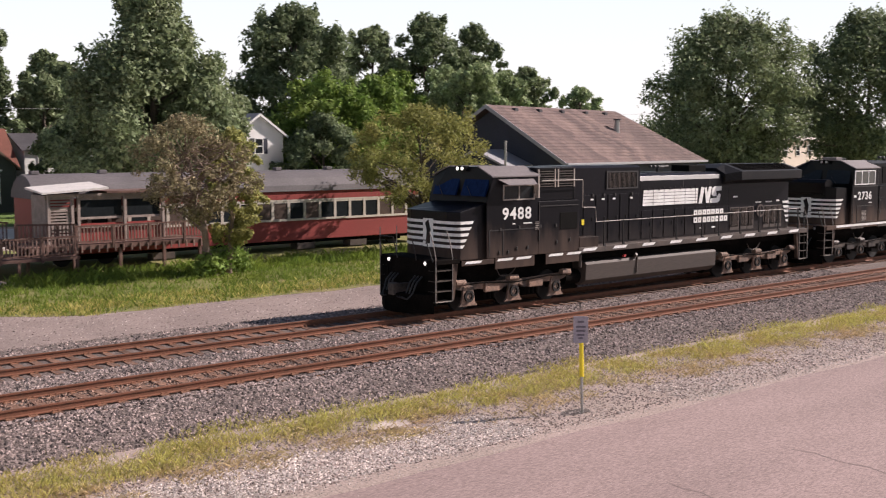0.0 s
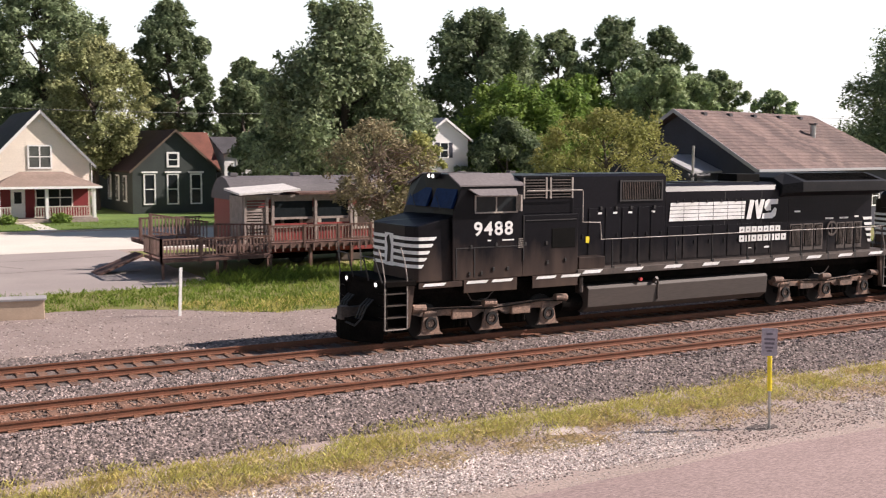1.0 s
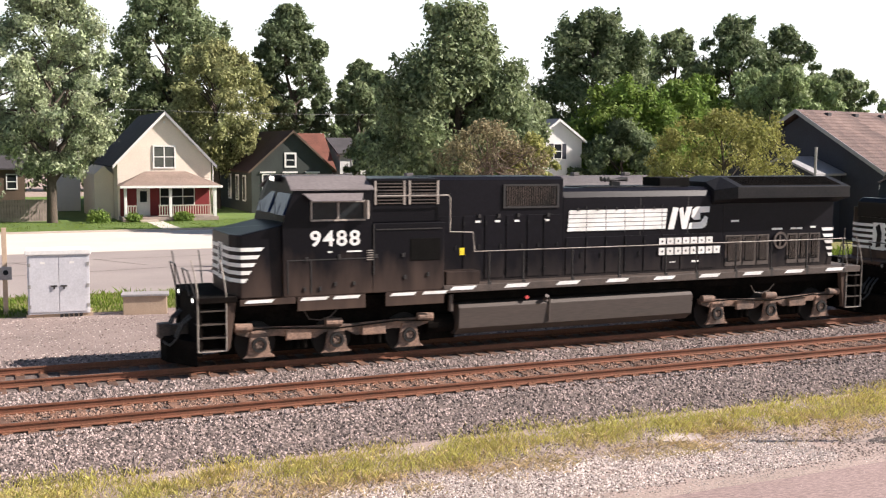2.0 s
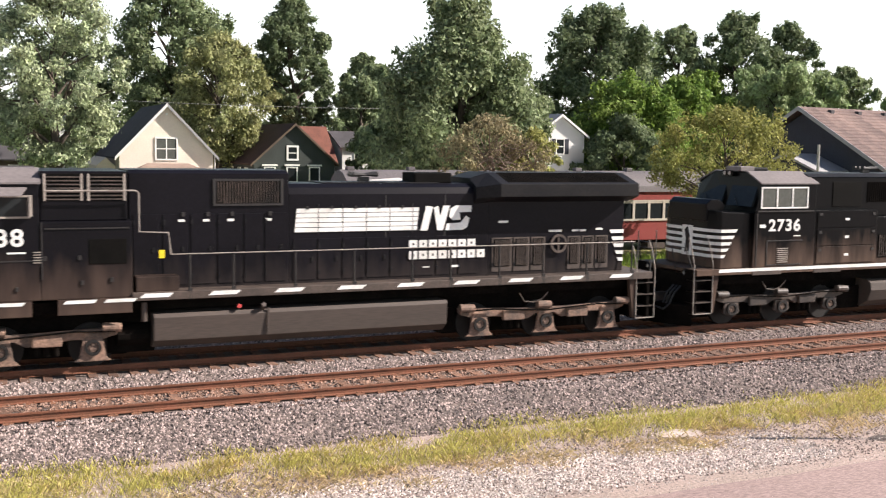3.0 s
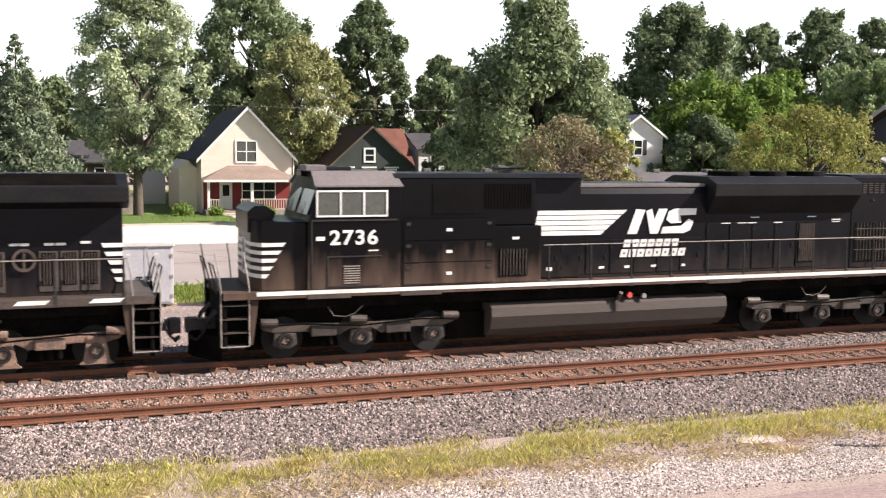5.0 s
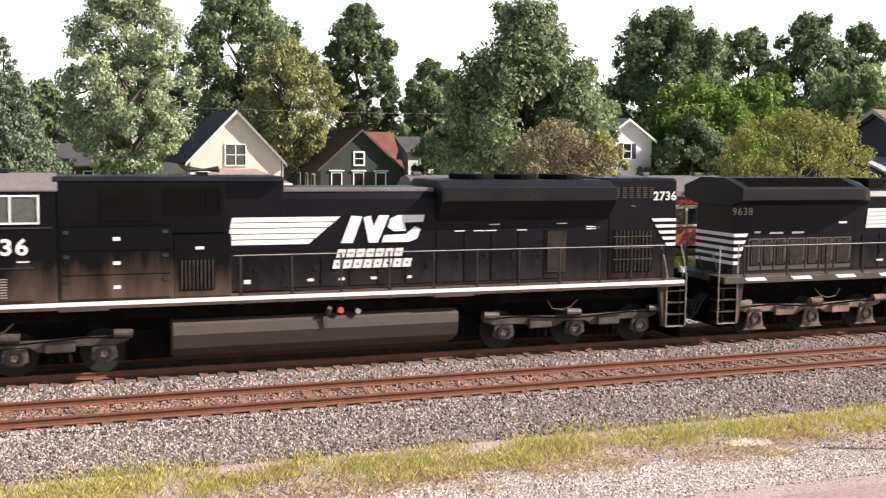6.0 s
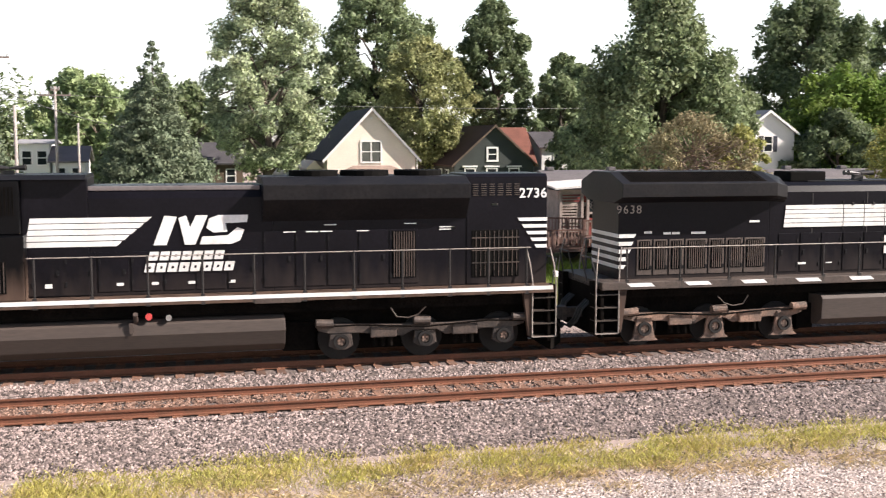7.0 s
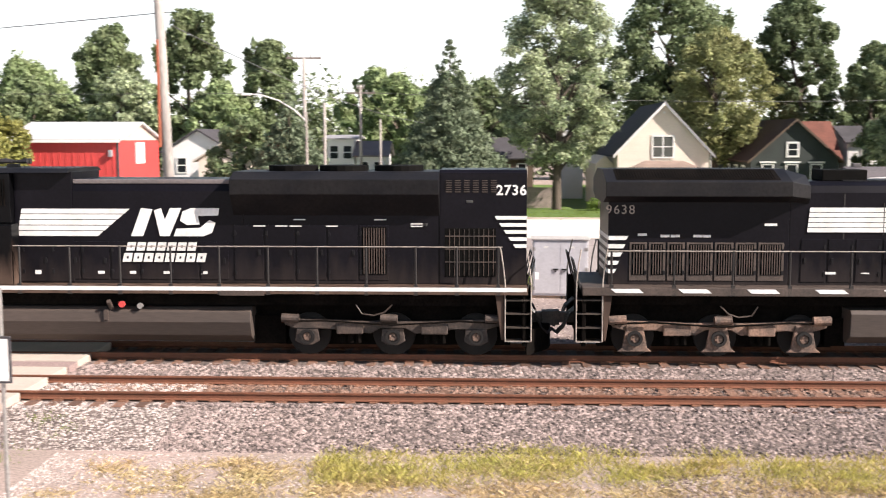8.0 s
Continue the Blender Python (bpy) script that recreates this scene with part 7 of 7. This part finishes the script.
def far_woods(name, x0, x1, y, z_top, n, size, material, seed, label):
    r = np.random.default_rng(seed)
    cl = []
    for k in range(n):
        x = x0 + (x1 - x0) * (k + r.random()) / n
        h = z_top * (0.6 + 0.5 * r.random())
        cl.append((x, y + 6 * r.random(), h * 0.45, 5.5, 4, h * 0.58))
    ob = crown(name, cl, n * 1500, size * 0.8, material, None, seed)
    return tagged(ob, label, "trees", "", "stuff")


far_woods("far_woods", -190, 70, 150, 13.0, 60, 0.48, M["maple"], 71, "distant belt of grey-green trees")
far_woods("far_woods", 60, 330, 160, 12.0, 56, 0.5, M["dark_leaf"], 72, "distant belt of dark trees")
far_woods("hedgerow", 28, 50, 112, 7, 8, 0.4, M["dark_leaf"], 73, "overgrown dark hedge behind the houses")
far_woods("hedgerow", 46, 130, 98, 6, 20, 0.4, M["dark_leaf"], 74, "overgrown dark hedge behind the coach")

# bare twigs on the half-dead tree
twigs = Geo()
rw = random.Random(9)
for k in range(150):
    a, z = rw.random() * math.tau, rw.uniform(3.2, 5.6)
    s = Vector((-1.0 + rw.uniform(-1.2, 1.0), rw.uniform(-0.8, 0.8), z))
    d = Vector((math.cos(a), -abs(math.sin(a)), rw.uniform(0.0, 0.9))).normalized()
    m = s + d * rw.uniform(0.5, 1.0)
    e = m + (d + Vector((rw.uniform(-0.6, 0.6), rw.uniform(-0.6, 0.6), rw.uniform(-0.9, 0.3)))).normalized() * 0.7
    twigs.tube(s, m, 0.028, 0.018, 5, False).tube(m, e, 0.018, 0.008, 5, False)
dead = single("dead_branches", twigs, M["dead_wood"], "bare grey-brown twigs of the withered tree", "branches", "stuff")
dead.location = (22.9, 43.3, GROUND)

# ---- grass and weeds ----


def blades(name, count, place, height, width, material, label, seed, lean=0.35):
    """Grass in single bent blades."""
    r = np.random.default_rng(seed)
    x, y, z, k = place(r, count)
    n = len(x)
    h = height * (0.45 + 0.9 * r.random(n)) * k
    a = r.random(n) * math.tau
    dx, dy = np.cos(a) * width, np.sin(a) * width
    lx, ly = r.normal(size=n) * lean * h, r.normal(size=n) * lean * h
    p = np.stack([x, y, z - 0.01], -1)
    v = np.stack([p + np.stack([dx, dy, 0 * h], -1), p - np.stack([dx, dy, 0 * h], -1), p + np.stack([lx * 0.35 - dx * 0.6, ly * 0.35 - dy * 0.6, h * 0.6], -1),
                  p + np.stack([lx, ly, h], -1)], 1).reshape(-1, 3)
    i = 4 * np.arange(n)[:, None]
    tri = np.concatenate([i + np.array([[0, 1, 2]]), i + np.array([[0, 2, 3]])], 0)
    return sheet(name, v, tri, material, label, "grass")


def verge_edge(x):
    """Where the verge's grass begins, and where it ends before the parking lot."""
    return np.interp(x, [9.5, 11.5, 14, 25, 62], [39.7, 38.0, 36.1, 36.6, 36.6]), np.where(x < 13.2, 44.6, 46.6)


def tufts(x0, x1, y0, y1, groups, spread, far=1.5, patch=0.0, verge=False):
    def place(r, count):
        u = r.random(groups)
        gx = x0 + (x1 - x0) * u ** far
        gy = y0 + (y1 - y0) * r.random(groups)
        gy = gy + 0.16 * np.sin(gx * 0.7) + 0.1 * np.sin(gx * 1.9)
        keep = np.array([noise.noise((float(a) * 0.8, float(b) * 1.3, 2.0)) > patch for a, b in zip(gx, gy)]) | (r.random(len(gx)) < 0.15)
        if verge:
            lo, hi = verge_edge(gx)
            keep &= (gy > lo) & (gy < hi)
        gx, gy = gx[keep], gy[keep]
        gk = 0.5 + 0.9 * r.random(len(gx))
        pick = r.integers(0, len(gx), count)
        x = gx[pick] + r.normal(size=count) * spread
        y = gy[pick] + r.normal(size=count) * spread
        z = np.where((y > 19.2) & (y < 32), bed_height(y), GROUND)
        return x, y, z, gk[pick]
    return place


blades("dry_weeds", 62000, tufts(-2.8, 46, 17.75, 19.5, 5600, 0.16, 1.3, -0.22), 0.115, 0.0042, M["weed"], "yellow-green dry weeds beside the ballast", 81)
blades("straw_weeds", 42000, tufts(-4.5, 46, 16.7, 19.0, 2600, 0.18, 1.3, 0.0), 0.08, 0.005, M["straw"], "straw-coloured dead grass", 82, 0.8)
blades("straw_weeds", 5000, tufts(-7.5, -1.0, 16.6, 19.0, 500, 0.12, 1.0, 0.05), 0.07, 0.004, M["straw"], "thin dead grass on trodden earth", 88, 0.9)
blades("verge_grass", 60000, tufts(-8, 62, 36.0, 46.4, 9000, 0.16, 1.1, -0.5, True), 0.19, 0.016, M["grass"], "bright green verge grass", 83)
blades("verge_straw", 16000, tufts(8, 62, 36.0, 39.4, 2600, 0.2, 1.2, -0.3, True), 0.17, 0.014, M["weed"], "yellow grass at the edge of the verge", 84)
blades("yard_weeds", 14000, tufts(15, 48, 44.2, 47.6, 1300, 0.2, 1.0, -0.1), 0.34, 0.018, M["grass"], "rank weeds before the deck", 85)
blades("lawn_grass", 16000, tufts(-6, 36, 78.2, 88, 4000, 0.25, 1.0, -0.9), 0.12, 0.03, M["grass"], "short lawn grass", 86)
blades("far_side_weeds", 900, tufts(-10.5, -8.0, 18.6, 21.0, 40, 0.12, 1.0, -0.2), 0.08, 0.008, M["grass"], "green weed tufts by the crossing", 87)

# ---- small things beside the tracks ----


def post_sign():
    ob = thing("sign_post", "faded square sign on a steel post with yellow sleeve", "sign", pose(17.26, 15.85, GROUND))
    part("post", Geo().tube((0, 0, -0.1), (-0.05, 0, 2.15), 0.03, n=8), M["steel"], ob)
    part("sleeve", Geo().tube((-0.02, 0, 0.82), (-0.04, 0, 1.6), 0.05, n=10), M["yellow"], ob, "yellow plastic sleeve")
    pl = part("plate", Geo().box(-0.22, 0.10, -0.07, -0.05, 1.58, 2.17), M["sign"], ob, "faded sign plate", bevel=0.006)
    g = Geo()
    for z, w in ((2.05, 0.07), (1.94, 0.11), (1.85, 0.10), (1.76, 0.08), (1.69, 0.05)):
        g.box(-0.06 - w, -0.06 + w, -0.074, -0.071, z - 0.022, z + 0.022)
    part("lettering", g, M["sign_ink"], pl, "unreadable faded lines")
    ob.rotation_euler = (0, 0, radians(-42))


post_sign()


def crossing_sign():
    ob = thing("sign_post", "white sign board with dark border beside the crossing", "sign", pose(-7.46, 16.0, GROUND))
    part("post", Geo().tube((0, 0.04, -0.1), (0, 0.04, 3.6), 0.035, n=8), M["steel"], ob)
    part("board", Geo().box(-0.5, 0.17, -0.03, 0.0, 2.12, 2.86), M["dark_shingle"], ob, "dark border", bevel=0.01)
    part("face", Geo().box(-0.46, 0.13, -0.036, -0.031, 2.16, 2.82), M["trim"], ob, "white face")


crossing_sign()


def cabinet():
    ob = thing("signal_cabinet", "silver two-door equipment cabinet on skids beside the rails", "cabinet", pose(2.87, 39.5, GROUND, 0, 0, -4))
    part("body", Geo().box(-1.04, 1.0, -0.45, 0.75, 0.12, 2.2), M["cabinet"], ob, "pale metal case", bevel=0.02)
    part("roof", Geo().box(-1.1, 1.06, -0.53, 0.82, 2.2, 2.36), M["trim"], ob, "white overhanging lid", bevel=0.02)
    for a, b in ((-0.98, -0.03), (-0.01, 0.94)):
        d = part("door", Geo().box(a, b, -0.475, -0.45, 0.2, 2.12), M["cabinet"], ob, bevel=0.008)
        mid = -0.18 if a < -0.5 else 0.14
        part("handle", Geo().box(mid - 0.11, mid + 0.11, -0.5, -0.475, 1.08, 1.13).box(mid - 0.02, mid + 0.03, -0.52, -0.475, 1.0, 1.12), M["rail_black"], d)
        for z in (0.4, 1.1, 1.85):
            part("hinge", Geo().box((b if a > -0.5 else a) - 0.05, (b if a > -0.5 else a) + 0.05, -0.49, -0.475, z - 0.06, z + 0.06), M["steel"], d)
        part("notice", Geo().box(mid * 3.0 - 0.08, mid * 3.0 + 0.08, -0.479, -0.4755, 1.88, 1.96), M["trim"], d)
    for k in range(5):
        part("vent_block", Geo().box(0.0 + 0.16 * k, 0.1 + 0.16 * k, -0.47, -0.45, 0.0, 0.12), M["rail_black"], ob)
    for y in (-0.4, 0.6):
        part("skid", Geo().box(-1.1, 1.1, y, y + 0.12, 0.0, 0.12), M["block"], ob)


cabinet()
mp = thing("service_post", "tan timber post with a grey meter box", "post", pose(1.12, 40.0, GROUND))
part("post", Geo().box(-0.08, 0.08, -0.08, 0.08, -0.1, 3.1), M["block"], mp, bevel=0.01)
part("meter_box", Geo().box(-0.18, 0.22, -0.22, -0.082, 1.3, 1.75), M["lid"], mp, "grey meter box", bevel=0.02)
part("meter_dial", Geo().tube((0.02, -0.26, 1.56), (0.02, -0.22, 1.56), 0.09, n=12), M["dark_glass"], mp)
bx = thing("concrete_box", "low tan concrete box with a grey lid", "cable box", pose(5.72, 38.95, GROUND, 0, 0, -10))
part("body", Geo().box(-0.75, 0.75, -0.35, 0.35, 0, 0.66), M["block"], bx, bevel=0.02)
part("lid", Geo().box(-0.82, 0.82, -0.42, 0.42, 0.66, 0.74), M["lid"], bx, "grey flat lid", bevel=0.015)
st = thing("marker_stake", "thin white marker stake beside the gravel track", "marker", pose(10.66, 36.9, GROUND))
part("stake", Geo().box(-0.05, 0.05, -0.03, 0.03, -0.05, 1.72), M["trim"], st, bevel=0.008)
st.rotation_euler = (0, radians(2.0), 0)


def utility_pole(x, y, top, r, label, arm=None, cover=False, lean=0.0):
    ob = thing("utility_pole", label, "utility pole", pose(x, y, GROUND))
    part("mast", Geo().tube((0, 0, -0.2), (lean, 0, top - GROUND), r, r * 0.72, 12), M["pole"], ob, smooth=True)
    if arm:
        for z, w in arm:
            part("crossarm", Geo().box(-w / 2, w / 2, -0.07, 0.07, z - GROUND - 0.06, z - GROUND + 0.06), M["insulator"], ob)
            for k in (-0.45, -0.2, 0.2, 0.45):
                part("insulator", Geo().tube((k * w, 0, z - GROUND + 0.06), (k * w, 0, z - GROUND + 0.25), 0.05, n=8), M["steel"], ob)
    if cover:
        part("conduit_cover", Geo().box(-r - 0.12 + lean * 0.2, -r + 0.05 + lean * 0.4, -r, r * 0.5, 5.6, 9.2), M["red_cover"], ob, "rusty red conduit cover", bevel=0.02)
    return ob


utility_pole(-10.55, 36.0, 13.5, 0.2, "tall weathered timber pole with rusty conduit", None, True, -0.45)
utility_pole(-12.55, 75.0, 11.0, 0.16, "timber pole with a crossarm", [(10.95, 2.4)])
utility_pole(-9.75, 85.0, 9.6, 0.13, "slim timber pole with two crossarms", [(8.95, 2.3), (9.35, 0.6)])
utility_pole(-10.4, 70.0, 7.7, 0.12, "short pale timber pole stub behind bushes")
utility_pole(-7.7, 80.0, 6.8, 0.1, "short pale timber pole stub behind bushes")
lamp = thing("street_lamp", "pale curved street lamp arm on its pole", "street lamp", pose(-11.6, 70.0, GROUND))
part("mast", Geo().tube((0, 0, -0.1), (0, 0, 7.6), 0.09, 0.07, 10), M["pole"], lamp)
part("arm", Geo().pipe([(0, 0, 7.0), (-0.8, 0, 7.75), (-1.8, 0, 8.35), (-2.9, 0, 8.7), (-3.7, 0, 8.78)], 0.05), M["trim"], lamp, "curved arm")
part("lamp_head", Geo().box(-4.25, -3.65, -0.14, 0.14, 8.68, 8.84), M["trim"], lamp, bevel=0.04)


def cable(points, r=0.018):
    g = Geo().pipe(points, r, 5)
    return single("overhead_wire", g, M["wire"], "thin dark overhead wire between poles", "wire")


def sag(a, b, drop, n=10):
    a, b = Vector(a), Vector(b)
    return [a.lerp(b, k / n) - Vector((0, 0, drop * 4 * (k / n) * (1 - k / n))) for k in range(n + 1)]


cable(sag((-80, 80, 9.6), (-9.75, 85, 9.0), 0.4))
cable(sag((-9.75, 85, 9.0), (60, 102, 9.6), 0.8))
cable(sag((-10.6, 36, 9.6), (-60, 50, 9.0), 0.5))
cable(sag((-10.55, 36, 9.2), (-4.0, 84, 6.5), 0.6))
cable(sag((60, 102, 9.6), (160, 110, 11.5), 0.8))
fence = thing("board_fence", "grey weathered board fence behind the lawn", "fence", pose(2.2, 90.0, GROUND))
for k in range(20):
    part("board", Geo().box(0.2 * k, 0.2 * k + 0.18, 0, 0.03, 0, 1.75 + 0.05 * random.random()), M["porch_wood"], fence)
for z in (0.5, 1.4):
    part("rail", Geo().box(0, 4.0, 0.03, 0.09, z, z + 0.09), M["porch_wood"], fence)

# ---- sleepers, nearest last ----
tie_mesh = mesh_of(Geo().box(-0.11, 0.11, -1.3, 1.3, -0.34, -0.17), "sleeper", 0.012)
tie_mesh.materials.append(M["sleeper"])
plate_geo = Geo()
for s in (-RAIL_GAP, RAIL_GAP):
    plate_geo.box(-0.1, 0.1, s - 0.17, s + 0.17, -0.17, -0.158)
    for dx in (-0.06, 0.06):
        for dy in (-0.1, 0.1):
            plate_geo.box(dx - 0.012, dx + 0.012, s + dy - 0.012, s + dy + 0.012, -0.158, -0.125)
plate_mesh = mesh_of(plate_geo, "tie_plate")
plate_mesh.materials.append(M["plate"])
rt = random.Random(5)
for tr_ob, x0, count in ((track_near, -9.6, 150), (track_far, -9.6, 120)):
    for k in range(count):
        t = new("sleeper", tie_mesh)
        t.parent = tr_ob
        t.location = (x0 + 0.485 * k + rt.uniform(-0.03, 0.03), rt.uniform(-0.05, 0.05), rt.uniform(-0.012, 0.004))
        t.rotation_euler = (0, 0, rt.uniform(-0.02, 0.02))
        q = new("tie_plate", plate_mesh)
        q.parent = t
        q.location = (0, 0, 0.002)
    rest = Geo()
    for k in range(count, count + 260):
        x = x0 + 0.485 * k
        rest.box(x - 0.11, x + 0.11, -1.3, 1.3, -0.34, -0.17)
    tagged(part("far_sleepers", rest, M["sleeper"], tr_ob), kind="stuff")


# ---- what moves ----


def motions():
    """The train rolls to the left, slowing a little; its wheels turn with the way it goes."""
    def along(t):
        return 20.39 - 8.104 * t + 0.0168 * t * t
    half = [k * 0.5 for k in range(17)]
    walk(lead, [(t, pose(along(t), FAR_TRACK, 0)) for t in half])
    walk(second, [(t, pose(along(t) + 22.63, FAR_TRACK, 0)) for t in half])
    walk(third, [(t, pose(along(t) + 67.55, FAR_TRACK, 0, 0, 0, 180)) for t in half])
    fine = [k / 15 for k in range(121)]
    for name, way in (("lead", 1), ("second", 1), ("third", -1)):
        for w in WHEELS[name]:
            at = Vector(w.location)
            walk(w, [(t, pose(*at, 0, -way * math.degrees((20.39 - along(t)) / 0.53), 0)) for t in fine])


motions()
